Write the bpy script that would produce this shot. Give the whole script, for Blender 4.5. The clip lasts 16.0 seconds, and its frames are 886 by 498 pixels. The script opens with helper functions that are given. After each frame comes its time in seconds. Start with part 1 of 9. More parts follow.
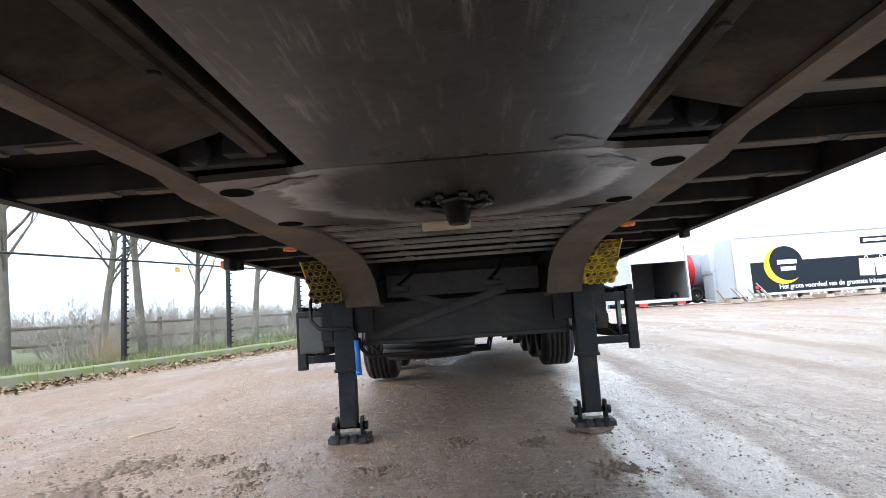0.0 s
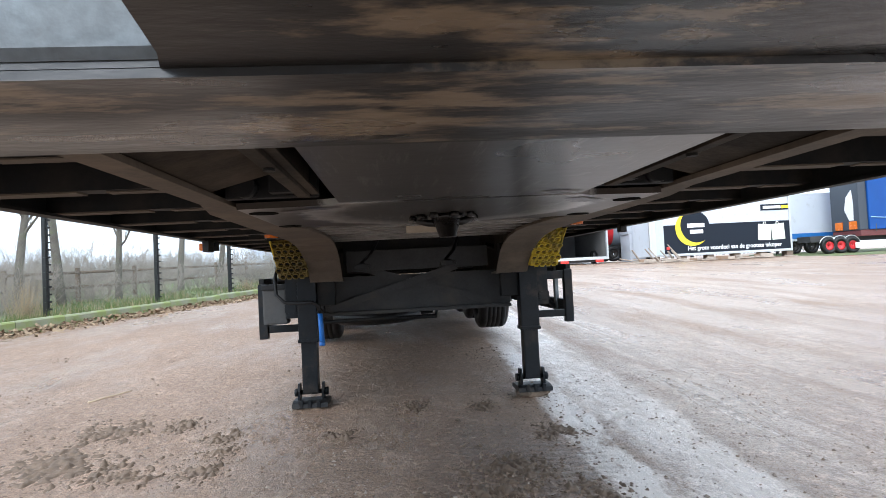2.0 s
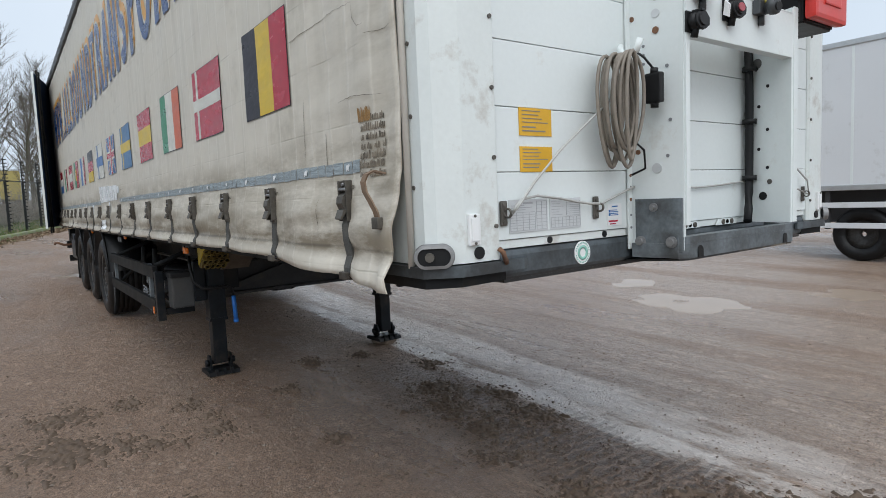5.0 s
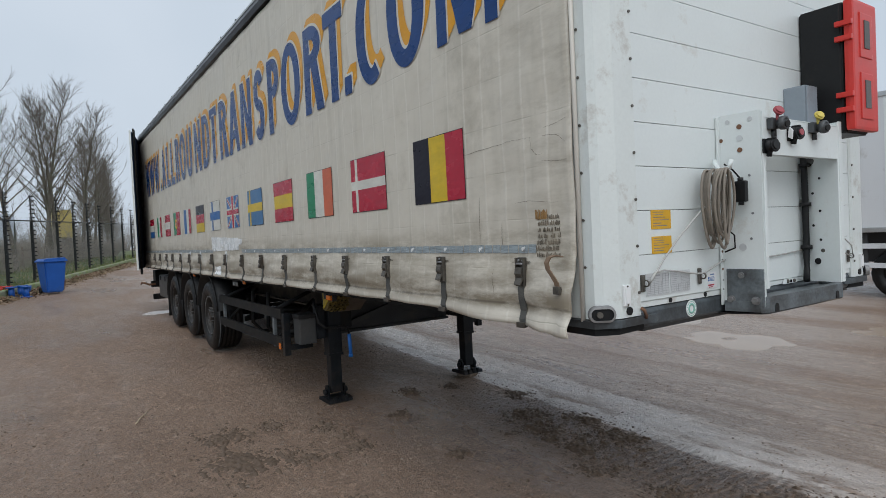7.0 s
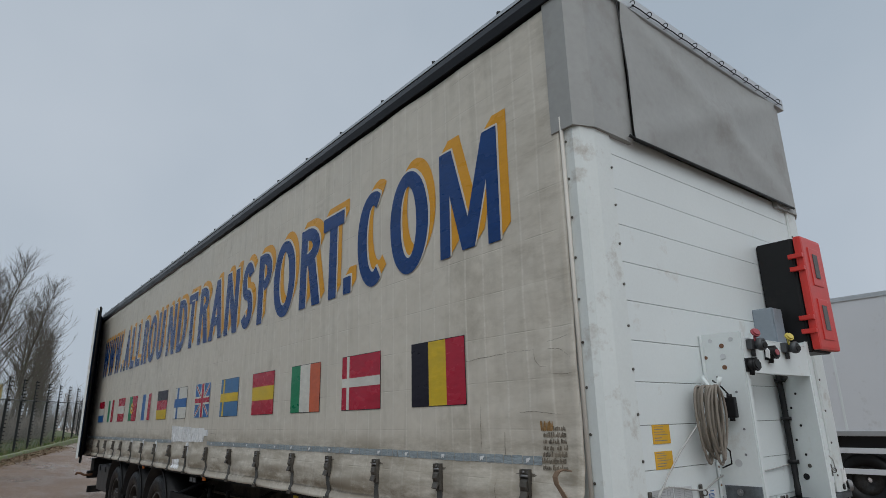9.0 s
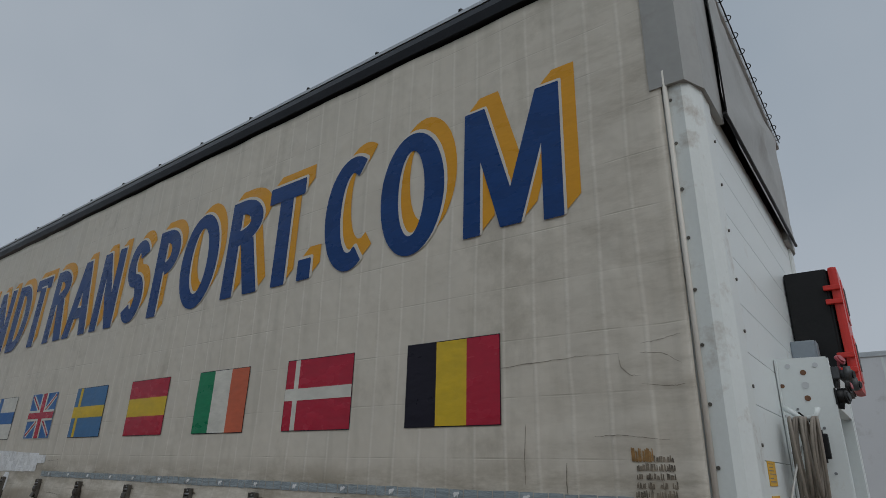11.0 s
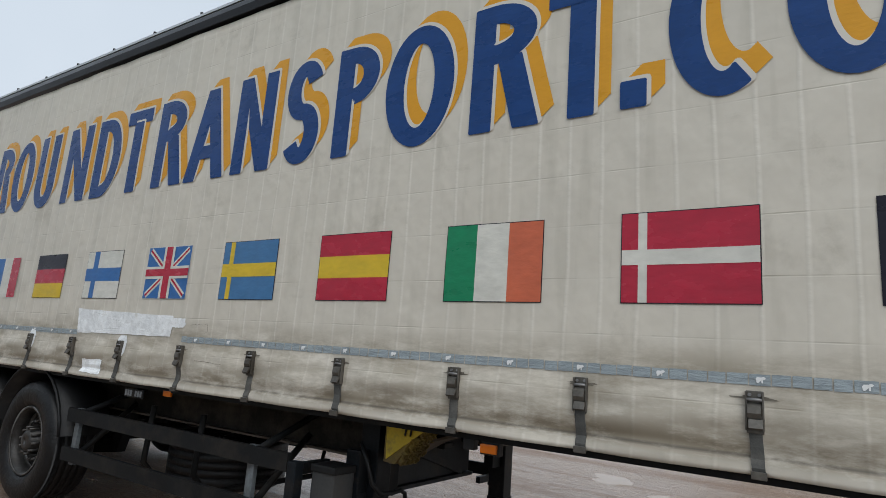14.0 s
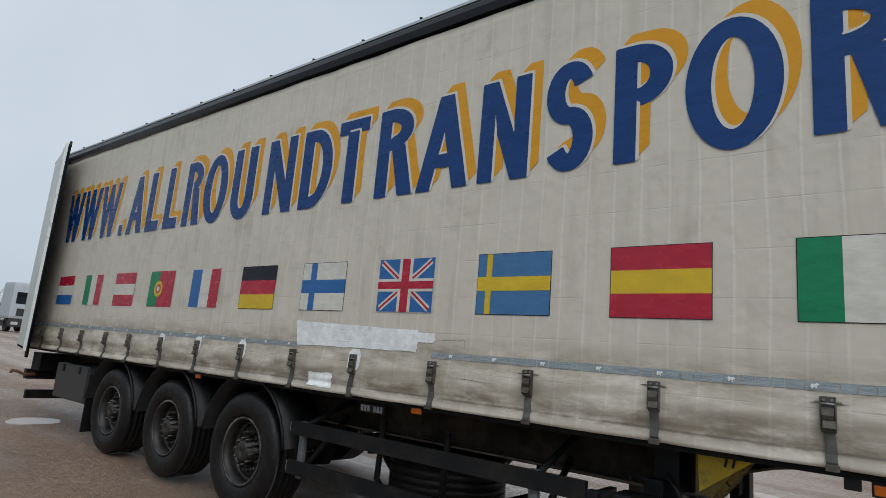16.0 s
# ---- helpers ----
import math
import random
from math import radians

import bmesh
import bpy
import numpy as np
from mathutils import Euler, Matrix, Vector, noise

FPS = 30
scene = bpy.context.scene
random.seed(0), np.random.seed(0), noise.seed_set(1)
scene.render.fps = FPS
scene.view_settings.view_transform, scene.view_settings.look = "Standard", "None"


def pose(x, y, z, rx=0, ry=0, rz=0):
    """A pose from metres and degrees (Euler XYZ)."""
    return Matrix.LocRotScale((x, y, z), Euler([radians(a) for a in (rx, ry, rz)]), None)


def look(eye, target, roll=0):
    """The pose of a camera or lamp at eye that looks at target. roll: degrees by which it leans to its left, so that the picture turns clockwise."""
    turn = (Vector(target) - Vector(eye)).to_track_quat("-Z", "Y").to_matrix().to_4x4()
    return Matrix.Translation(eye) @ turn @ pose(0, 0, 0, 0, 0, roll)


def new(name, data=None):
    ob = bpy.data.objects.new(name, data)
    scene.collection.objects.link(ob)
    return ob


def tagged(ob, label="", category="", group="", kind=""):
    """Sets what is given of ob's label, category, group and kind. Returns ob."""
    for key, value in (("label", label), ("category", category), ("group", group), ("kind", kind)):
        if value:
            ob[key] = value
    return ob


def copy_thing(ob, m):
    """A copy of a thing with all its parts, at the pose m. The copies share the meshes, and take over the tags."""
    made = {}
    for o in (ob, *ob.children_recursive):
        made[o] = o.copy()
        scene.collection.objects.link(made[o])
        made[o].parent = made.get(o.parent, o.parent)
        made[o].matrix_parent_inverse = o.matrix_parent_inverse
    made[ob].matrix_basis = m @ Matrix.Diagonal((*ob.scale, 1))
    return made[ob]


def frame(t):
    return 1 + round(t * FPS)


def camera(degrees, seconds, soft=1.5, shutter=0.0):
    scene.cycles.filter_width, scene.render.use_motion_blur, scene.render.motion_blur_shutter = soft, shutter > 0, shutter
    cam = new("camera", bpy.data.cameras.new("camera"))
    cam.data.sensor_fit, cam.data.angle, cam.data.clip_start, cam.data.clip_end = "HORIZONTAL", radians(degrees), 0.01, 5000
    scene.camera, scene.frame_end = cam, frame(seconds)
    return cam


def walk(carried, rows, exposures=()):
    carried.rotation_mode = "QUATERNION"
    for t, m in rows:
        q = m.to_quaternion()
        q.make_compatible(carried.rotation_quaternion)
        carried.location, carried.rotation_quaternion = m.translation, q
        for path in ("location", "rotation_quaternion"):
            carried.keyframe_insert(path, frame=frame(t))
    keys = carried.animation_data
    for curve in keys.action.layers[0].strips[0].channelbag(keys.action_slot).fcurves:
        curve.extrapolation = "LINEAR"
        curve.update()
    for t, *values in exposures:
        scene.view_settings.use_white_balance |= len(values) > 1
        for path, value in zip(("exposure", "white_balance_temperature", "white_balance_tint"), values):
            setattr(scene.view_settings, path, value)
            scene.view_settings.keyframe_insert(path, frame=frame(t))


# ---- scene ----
cam = camera(73.3, 16.0, soft=0.8)
PATH = [
    (0, (0.021, -0.247, 0.732), (-0.045, 1.737, 0.976), -4.0),
    (0.5, (0.032, -0.214, 0.663), (0.082, 1.773, 0.882), -3.7),
    (1, (0.02, -0.226, 0.71), (0.144, 1.763, 0.875), -3.4),
    (1.5, (-0.057, -0.362, 0.834), (0.077, 1.63, 0.964), -3.1),
    (2, (-0.198, -0.571, 0.926), (-0.026, 1.421, 0.992), -2.9),
    (2.5, (-0.371, -0.793, 1.043), (-0.114, 1.188, 0.961), -2.8),
    (3, (-0.647, -1.016, 1.188), (-0.231, 0.926, 0.953), -2.5),
    (3.2, (-0.804, -1.026, 1.265), (-0.203, 0.859, 0.977), -2.4),
    (5.3, (-2.42, -1.406, 1.406), (-1.236, 0.198, 1.244), -2.5),
    (5.5, (-2.552, -1.461, 1.425), (-1.387, 0.156, 1.256), -2.4),
    (6, (-2.855, -1.645, 1.482), (-1.719, -0.007, 1.312), -2.8),
    (6.5, (-3.027, -1.686, 1.547), (-1.92, -0.028, 1.386), -2.8),
    (7, (-3.172, -1.669, 1.593), (-2.054, -0.011, 1.541), -2.7),
    (7.5, (-3.302, -1.703, 1.639), (-2.133, -0.084, 1.757), -2.4),
    (8, (-3.383, -1.727, 1.69), (-2.199, -0.136, 1.949), -2.1),
    (8.5, (-3.447, -1.736, 1.71), (-2.267, -0.178, 2.135), -1.6),
    (8.7, (-3.453, -1.723, 1.706), (-2.281, -0.18, 2.2), -1.4),
    (10.8, (-3.453, -0.557, 1.607), (-1.997, 0.616, 2.317), 1.4),
    (11, (-3.437, -0.432, 1.583), (-1.95, 0.704, 2.287), 1.5),
    (11.5, (-3.499, -0.091, 1.506), (-1.955, 1.012, 2.139), 2.4),
    (12, (-3.528, 0.216, 1.501), (-1.911, 1.26, 2.046), 3.1),
    (12.5, (-3.463, 0.5, 1.454), (-1.79, 1.471, 1.965), 3.6),
    (13, (-3.485, 0.841, 1.442), (-1.803, 1.829, 1.884), 3.7),
    (13.5, (-3.614, 1.223, 1.456), (-1.946, 2.259, 1.839), 4.0),
    (14, (-3.722, 1.557, 1.481), (-2.085, 2.644, 1.853), 4.3),
    (14.5, (-3.853, 1.885, 1.458), (-2.255, 3.025, 1.842), 5.0),
    (15, (-4.012, 2.169, 1.488), (-2.443, 3.354, 1.859), 5.0),
    (15.5, (-4.165, 2.478, 1.49), (-2.622, 3.697, 1.855), 5.1),
    (16, (-4.301, 2.728, 1.478), (-2.78, 3.975, 1.842), 4.9),
]
EXPOSURE = [(0.0, 1.88, 6150, 10), (1.5, 1.68, 6150, 10), (2.0, 1.74, 6150, 10), (2.5, 1.36, 6150, 10), (3.2, 0.55, 6150, 10), (5.3, 0.4, 6400, 10), (6.5, 0.38, 6400, 10), (7.0, 0.1, 6400, 10), (7.5, 0.03, 6400, 10), (8.0, -0.13, 6400, 10), (8.7, -0.25, 6400, 10), (10.8, -0.68, 6400, 10), (11.5, -0.42, 6500, 10), (12.0, -0.12, 6500, 10), (12.5, 0.03, 6500, 10), (14.0, 0.26, 6500, 10), (15.0, 0.28, 6500, 10), (15.5, 0.27, 6500, 10), (16.0, 0.1, 6500, 10)]
walk(cam, [(t, look(eye, target, roll)) for t, eye, target, roll in PATH], EXPOSURE)

# ---- world, sun, exposure ----
world = bpy.data.worlds.new("overcast")
scene.world = world
world.use_nodes = True
wt = world.node_tree
wt.nodes.clear()
w_out = wt.nodes.new("ShaderNodeOutputWorld")
w_bg = wt.nodes.new("ShaderNodeBackground")
w_sky = wt.nodes.new("ShaderNodeTexSky")
w_sky.sky_type = "NISHITA"
w_sky.sun_disc = False
w_sky.sun_elevation, w_sky.sun_rotation = radians(32), radians(150)
w_sky.dust_density, w_sky.air_density = 4.0, 1.2
w_hsv = wt.nodes.new("ShaderNodeHueSaturation")
w_hsv.inputs["Saturation"].default_value = 0.25
w_mix = wt.nodes.new("ShaderNodeMixRGB")
w_mix.inputs[0].default_value = 0.88
w_cl = wt.nodes.new("ShaderNodeTexNoise")
w_cl.inputs["Scale"].default_value, w_cl.inputs["Detail"].default_value = 1.6, 4.0
w_ramp = wt.nodes.new("ShaderNodeValToRGB")
w_ramp.color_ramp.elements[0].position, w_ramp.color_ramp.elements[1].position = 0.3, 0.72
w_ramp.color_ramp.elements[0].color = (4.5, 5.35, 6.25, 1)
w_ramp.color_ramp.elements[1].color = (5.95, 6.65, 7.45, 1)
w_co = wt.nodes.new("ShaderNodeTexCoord")
wt.links.new(w_co.outputs["Generated"], w_cl.inputs["Vector"])
wt.links.new(w_sky.outputs[0], w_hsv.inputs["Color"])
wt.links.new(w_hsv.outputs[0], w_mix.inputs[1])
wt.links.new(w_cl.outputs[0], w_ramp.inputs[0])
wt.links.new(w_ramp.outputs[0], w_mix.inputs[2])
wt.links.new(w_mix.outputs[0], w_bg.inputs[0])
w_bg.inputs[1].default_value = 0.105
wt.links.new(w_bg.outputs[0], w_out.inputs[0])
sun = new("sun", bpy.data.lights.new("sun", "SUN"))
sun.data.energy, sun.data.angle, sun.data.color = 1.5, radians(60), (1.0, 0.985, 0.96)
sun.matrix_world = look((-6, -8, 12), (0, 0, 0))

# ---- materials ----
MATS = {}


def mat(name, col, rough=0.6, metal=0.0, var=0.25, scale=6.0, bump=0.15, fine=60.0, dirt=None, dirt_amt=0.0, dirt_scale=2.5, spec=0.5, alpha=1.0, streak=1.0):
    """Procedural paint, metal or cloth: broad and fine variation, stains of their own shape, fine relief."""
    if name in MATS:
        return MATS[name]
    m = bpy.data.materials.new(name)
    m.use_nodes = True
    nt = m.node_tree
    n, l = nt.nodes, nt.links
    b = n["Principled BSDF"]
    co = n.new("ShaderNodeTexCoord")
    mp = n.new("ShaderNodeMapping")
    mp.inputs["Scale"].default_value = (1, 1, streak)
    l.new(co.outputs["Object"], mp.inputs[0])
    n1, n2 = n.new("ShaderNodeTexNoise"), n.new("ShaderNodeTexNoise")
    n1.inputs["Scale"].default_value, n1.inputs["Detail"].default_value = scale, 5
    n2.inputs["Scale"].default_value, n2.inputs["Detail"].default_value = fine, 3
    l.new(mp.outputs[0], n1.inputs["Vector"])
    l.new(mp.outputs[0], n2.inputs["Vector"])
    add = n.new("ShaderNodeMath")
    add.operation = "MULTIPLY_ADD"
    add.inputs[1].default_value = 0.65
    l.new(n1.outputs[0], add.inputs[0])
    half = n.new("ShaderNodeMath")
    half.operation = "MULTIPLY"
    half.inputs[1].default_value = 0.35
    l.new(n2.outputs[0], half.inputs[0])
    l.new(half.outputs[0], add.inputs[2])
    r = n.new("ShaderNodeValToRGB")
    r.color_ramp.elements[0].position, r.color_ramp.elements[1].position = 0.3, 0.7
    r.color_ramp.elements[0].color = (*[c * (1 - var) for c in col], 1)
    r.color_ramp.elements[1].color = (*[min(1, c * (1 + var * 0.6)) for c in col], 1)
    l.new(add.outputs[0], r.inputs[0])
    last = r.outputs[0]
    if dirt:
        n3 = n.new("ShaderNodeTexNoise")
        n3.inputs["Scale"].default_value, n3.inputs["Detail"].default_value, n3.inputs["Roughness"].default_value = dirt_scale, 8, 0.68
        l.new(mp.outputs[0], n3.inputs["Vector"])
        rr = n.new("ShaderNodeValToRGB")
        lo = 0.62 - 0.35 * dirt_amt
        rr.color_ramp.elements[0].position, rr.color_ramp.elements[1].position = lo, lo + 0.18
        rr.color_ramp.elements[0].color, rr.color_ramp.elements[1].color = (0, 0, 0, 1), (0.9, 0.9, 0.9, 1)
        l.new(n3.outputs[0], rr.inputs[0])
        mx = n.new("ShaderNodeMixRGB")
        mx.inputs[2].default_value = (*dirt, 1)
        l.new(rr.outputs[0], mx.inputs[0])
        l.new(last, mx.inputs[1])
        last = mx.outputs[0]
    l.new(last, b.inputs["Base Color"])
    rg = n.new("ShaderNodeMapRange")
    rg.inputs[3].default_value, rg.inputs[4].default_value = max(0.03, rough - 0.12), min(1, rough + 0.12)
    l.new(n1.outputs[0], rg.inputs[0])
    l.new(rg.outputs[0], b.inputs["Roughness"])
    b.inputs["Metallic"].default_value = metal
    b.inputs["Specular IOR Level"].default_value = spec
    if bump:
        bp = n.new("ShaderNodeBump")
        bp.inputs["Strength"].default_value, bp.inputs["Distance"].default_value = bump, 0.01
        l.new(add.outputs[0], bp.inputs["Height"])
        l.new(bp.outputs[0], b.inputs["Normal"])
    MATS[name] = m
    return m


def nodes_of(m):
    return m.node_tree.nodes, m.node_tree.links, m.node_tree.nodes["Principled BSDF"]


M_WHITE = mat("white_paint", (0.70, 0.74, 0.725), 0.38, var=0.07, scale=3, bump=0.04, dirt=(0.40, 0.36, 0.31), dirt_amt=0.2, dirt_scale=6)
M_WHITE2 = mat("white_panel", (0.71, 0.755, 0.75), 0.42, var=0.05, scale=2, bump=0.03, dirt=(0.5, 0.46, 0.4), dirt_amt=0.05, dirt_scale=4)
M_GREYTARP = mat("grey_tarpaulin", (0.34, 0.345, 0.335), 0.55, var=0.12, scale=3, bump=0.15, fine=25, dirt=(0.25, 0.24, 0.22), dirt_amt=0.25)
M_STEEL = mat("grey_painted_steel", (0.155, 0.178, 0.192), 0.45, metal=0.3, var=0.55, scale=9, bump=0.2, dirt=(0.06, 0.06, 0.06), dirt_amt=0.42, dirt_scale=5)
M_BEAM = mat("dark_scuffed_beam", (0.095, 0.112, 0.124), 0.42, metal=0.3, var=0.55, scale=7, bump=0.25, dirt=(0.04, 0.041, 0.042), dirt_amt=0.5, dirt_scale=4)
M_CHASSIS = mat("dark_chassis_paint", (0.009, 0.010, 0.011), 0.6, var=0.4, scale=4, bump=0.15, dirt=(0.028, 0.024, 0.02), dirt_amt=0.35, dirt_scale=3, spec=0.2)
M_CHASSIS_DUSTY = mat("dusty_chassis_paint", (0.026, 0.0222, 0.018), 0.78, var=0.55, scale=5, bump=0.3, dirt=(0.075, 0.060, 0.046), dirt_amt=0.46, dirt_scale=2.2, spec=0.15)
M_SCUFF = mat("scuffed_underside", (0.008, 0.0075, 0.0075), 0.45, var=0.6, scale=2.2, bump=0.3, fine=40, dirt=(0.20, 0.155, 0.105), dirt_amt=0.22, dirt_scale=3.0, spec=0.7)
for _n in M_SCUFF.node_tree.nodes:
    if _n.type == "VALTORGB" and _n.color_ramp.elements[0].color[0] == 0.0:
        _n.color_ramp.elements[0].position, _n.color_ramp.elements[1].position = 0.545, 0.60
    if _n.type == "MAP_RANGE":
        _n.inputs[1].default_value, _n.inputs[2].default_value = 0.35, 0.65
        _n.inputs[3].default_value, _n.inputs[4].default_value = 0.55, 0.10
    if _n.type == "MAPPING":
        _n.inputs["Scale"].default_value = (0.55, 1.7, 1)
M_VOID = mat("unlit_cavity", (0.004, 0.004, 0.004), 0.95, var=0.1, bump=0.0, spec=0.02)
M_FLANGE = mat("dusty_flange_paint", (0.105, 0.088, 0.072), 0.75, var=0.35, scale=4, bump=0.2, dirt=(0.16, 0.128, 0.098), dirt_amt=0.35, dirt_scale=2.5, spec=0.2)
M_GREASE = mat("black_grease", (0.012, 0.011, 0.011), 0.3, metal=0.2, var=0.6, scale=25, bump=0.6, fine=90, spec=0.4)
M_BARE = mat("bare_worn_metal", (0.24, 0.235, 0.235), 0.42, metal=0.75, var=0.5, scale=14, bump=0.2, dirt=(0.045, 0.042, 0.04), dirt_amt=0.5, dirt_scale=12)
M_BRACE = mat("grey_brace_paint", (0.050, 0.051, 0.052), 0.65, var=0.3, scale=6, bump=0.15, dirt=(0.075, 0.066, 0.056), dirt_amt=0.3, spec=0.2)
M_BOLT = mat("zinc_bolt", (0.26, 0.26, 0.26), 0.5, metal=0.5, var=0.3, scale=25, bump=0.15)
M_LEG = mat("landing_leg_paint", (0.010, 0.0125, 0.0155), 0.4, metal=0.1, var=0.45, scale=7, bump=0.15, dirt=(0.038, 0.031, 0.025), dirt_amt=0.3, dirt_scale=6, spec=0.18)
M_RUBBER = mat("tyre_rubber", (0.006, 0.006, 0.0065), 0.46, var=0.5, scale=11, bump=1.0, fine=46, dirt=(0.030, 0.026, 0.022), dirt_amt=0.06, dirt_scale=8, spec=0.35)
M_BLACK = mat("black_plastic", (0.011, 0.0115, 0.0125), 0.5, var=0.25, scale=12, bump=0.15, dirt=(0.035, 0.032, 0.028), dirt_amt=0.2, spec=0.3)
M_RAIL = mat("dark_rail", (0.014, 0.015, 0.019), 0.35, var=0.25, scale=4, bump=0.05, spec=0.25)
M_ALU = mat("aluminium", (0.52, 0.54, 0.55), 0.42, metal=0.7, var=0.12, scale=6, bump=0.06)
M_RIM = mat("steel_rim", (0.045, 0.044, 0.043), 0.5, metal=0.4, var=0.6, scale=12, bump=0.4, dirt=(0.020, 0.017, 0.014), dirt_amt=0.5, dirt_scale=9)
M_RIMLIP = mat("bare_rim_lip", (0.26, 0.26, 0.255), 0.5, metal=0.4, var=0.7, scale=7, bump=0.3, dirt=(0.03, 0.026, 0.022), dirt_amt=0.75, dirt_scale=4)
M_HUB = mat("hub_cap", (0.055, 0.053, 0.051), 0.4, metal=0.4, var=0.6, scale=18, bump=0.5, dirt=(0.03, 0.024, 0.018), dirt_amt=0.4, dirt_scale=14)
M_RED = mat("red_plastic", (0.62, 0.035, 0.025), 0.36, var=0.1, scale=6, bump=0.03)
M_CAPRED = mat("faded_red_cap", (0.36, 0.07, 0.085), 0.5, var=0.25, scale=20, bump=0.1)
M_CAPYELLOW = mat("yellow_cap", (0.62, 0.50, 0.10), 0.45, var=0.2, scale=20, bump=0.1, dirt=(0.3, 0.22, 0.05), dirt_amt=0.2, dirt_scale=20)
M_YELLOW = mat("yellow_plastic", (0.62, 0.46, 0.03), 0.5, var=0.2, scale=8, bump=0.12, dirt=(0.16, 0.12, 0.06), dirt_amt=0.35, dirt_scale=6)
M_YPLATE = mat("yellow_plate", (0.70, 0.39, 0.02), 0.45, var=0.12, scale=8, bump=0.03)
M_BLUEHOSE = mat("blue_hose", (0.02, 0.16, 0.55), 0.45, var=0.15, bump=0.05)
M_AMBER = mat("amber_lens", (0.60, 0.14, 0.008), 0.25, var=0.1, bump=0.0)
M_RUST = mat("rusty_steel", (0.20, 0.10, 0.055), 0.85, var=0.4, scale=15, bump=0.4, dirt=(0.08, 0.05, 0.04), dirt_amt=0.4, dirt_scale=12)
M_CABLE = mat("grey_cable", (0.23, 0.20, 0.165), 0.55, var=0.25, scale=20, bump=0.1)
M_ROPE = mat("tilt_rope", (0.42, 0.42, 0.40), 0.5, var=0.15, scale=40, bump=0.2)
M_COUPLING = mat("dark_coupling_casting", (0.085, 0.09, 0.095), 0.5, metal=0.4, var=0.3, scale=20, bump=0.2)
M_GRIME = mat("rubbed_grime", (0.20, 0.18, 0.145), 0.85, var=0.4, scale=25, bump=0.1)
M_RESIDUE = mat("sticker_residue", (0.19, 0.16, 0.12), 0.8, var=0.8, scale=30, bump=0.1)
M_RESIDUE2 = mat("orange_sticker_residue", (0.30, 0.17, 0.06), 0.7, var=0.5, scale=30, bump=0.1)
M_SLAT = mat("worn_galvanised_slat", (0.24, 0.23, 0.215), 0.55, metal=0.3, var=0.35, scale=8, bump=0.15, dirt=(0.07, 0.06, 0.05), dirt_amt=0.35)
M_CONTROL = mat("grey_control_box", (0.26, 0.30, 0.34), 0.45, var=0.1, scale=6, bump=0.05, dirt=(0.18, 0.18, 0.17), dirt_amt=0.15)
M_LABEL = mat("data_plate", (0.60, 0.62, 0.63), 0.35, metal=0.3, var=0.06, bump=0.02)
M_LABELINK = mat("pale_label_print", (0.40, 0.415, 0.43), 0.6, var=0.15, bump=0.0)
M_INK = mat("grey_ink", (0.20, 0.21, 0.22), 0.6, var=0.1, bump=0.0)
M_STICKER = mat("white_sticker", (0.78, 0.79, 0.79), 0.4, var=0.03, bump=0.0)
M_GREEN = mat("green_ink", (0.26, 0.52, 0.44), 0.5, var=0.1, bump=0.0)
M_STRAP = mat("webbing_strap", (0.075, 0.075, 0.07), 0.8, var=0.3, scale=20, bump=0.3, fine=140, dirt=(0.17, 0.16, 0.14), dirt_amt=0.3)
M_BUCKLE = mat("buckle_metal", (0.13, 0.12, 0.105), 0.5, metal=0.5, var=0.4, scale=25, bump=0.2, dirt=(0.06, 0.05, 0.04), dirt_amt=0.35)
M_MUD = mat("dried_mud", (0.20, 0.15, 0.11), 0.95, var=0.35, scale=20, bump=0.6)
M_LEATHER = mat("brown_strap", (0.22, 0.15, 0.10), 0.7, var=0.3, scale=20, bump=0.3)
M_REDINK = mat("red_print", (0.44, 0.018, 0.045), 0.26, var=0.18, bump=0.32, fine=18, streak=2.0, scale=7, spec=0.35)
M_YELINK = mat("yellow_print", (0.66, 0.46, 0.02), 0.36, var=0.18, bump=0.32, fine=18, streak=2.0, scale=7)
M_BLKINK = mat("black_print", (0.014, 0.012, 0.022), 0.3, var=0.18, bump=0.32, fine=18, streak=2.0, scale=7, spec=0.25)
M_GRNINK = mat("green_print", (0.005, 0.22, 0.095), 0.3, var=0.18, bump=0.32, fine=18, streak=2.0, scale=7, spec=0.35)
M_ORGINK = mat("faded_orange_print", (0.58, 0.13, 0.06), 0.4, var=0.18, bump=0.32, fine=18, streak=2.0, scale=7)
M_BLUINK = mat("blue_print", (0.02, 0.13, 0.38), 0.36, var=0.18, bump=0.32, fine=18, streak=2.0, scale=7)
M_SEBLUE = mat("light_blue_print", (0.05, 0.17, 0.36), 0.36, var=0.18, bump=0.32, fine=18, streak=2.0, scale=7)
M_WHTINK = mat("off_white_print", (0.66, 0.65, 0.59), 0.4, var=0.18, bump=0.32, fine=18, streak=2.0, scale=7)
M_LETTER = mat("navy_letter_print", (0.006, 0.048, 0.19), 0.28, var=0.2, bump=0.25, fine=26, streak=2.5, scale=4, spec=0.3)
M_LETTER_OR = mat("ochre_letter_print", (0.70, 0.33, 0.02), 0.3, var=0.08, bump=0.25, fine=26, streak=2.5, scale=4, spec=0.3)
M_OUTLINE = mat("white_letter_outline", (0.64, 0.605, 0.545), 0.5, var=0.06, bump=0.06, scale=4)
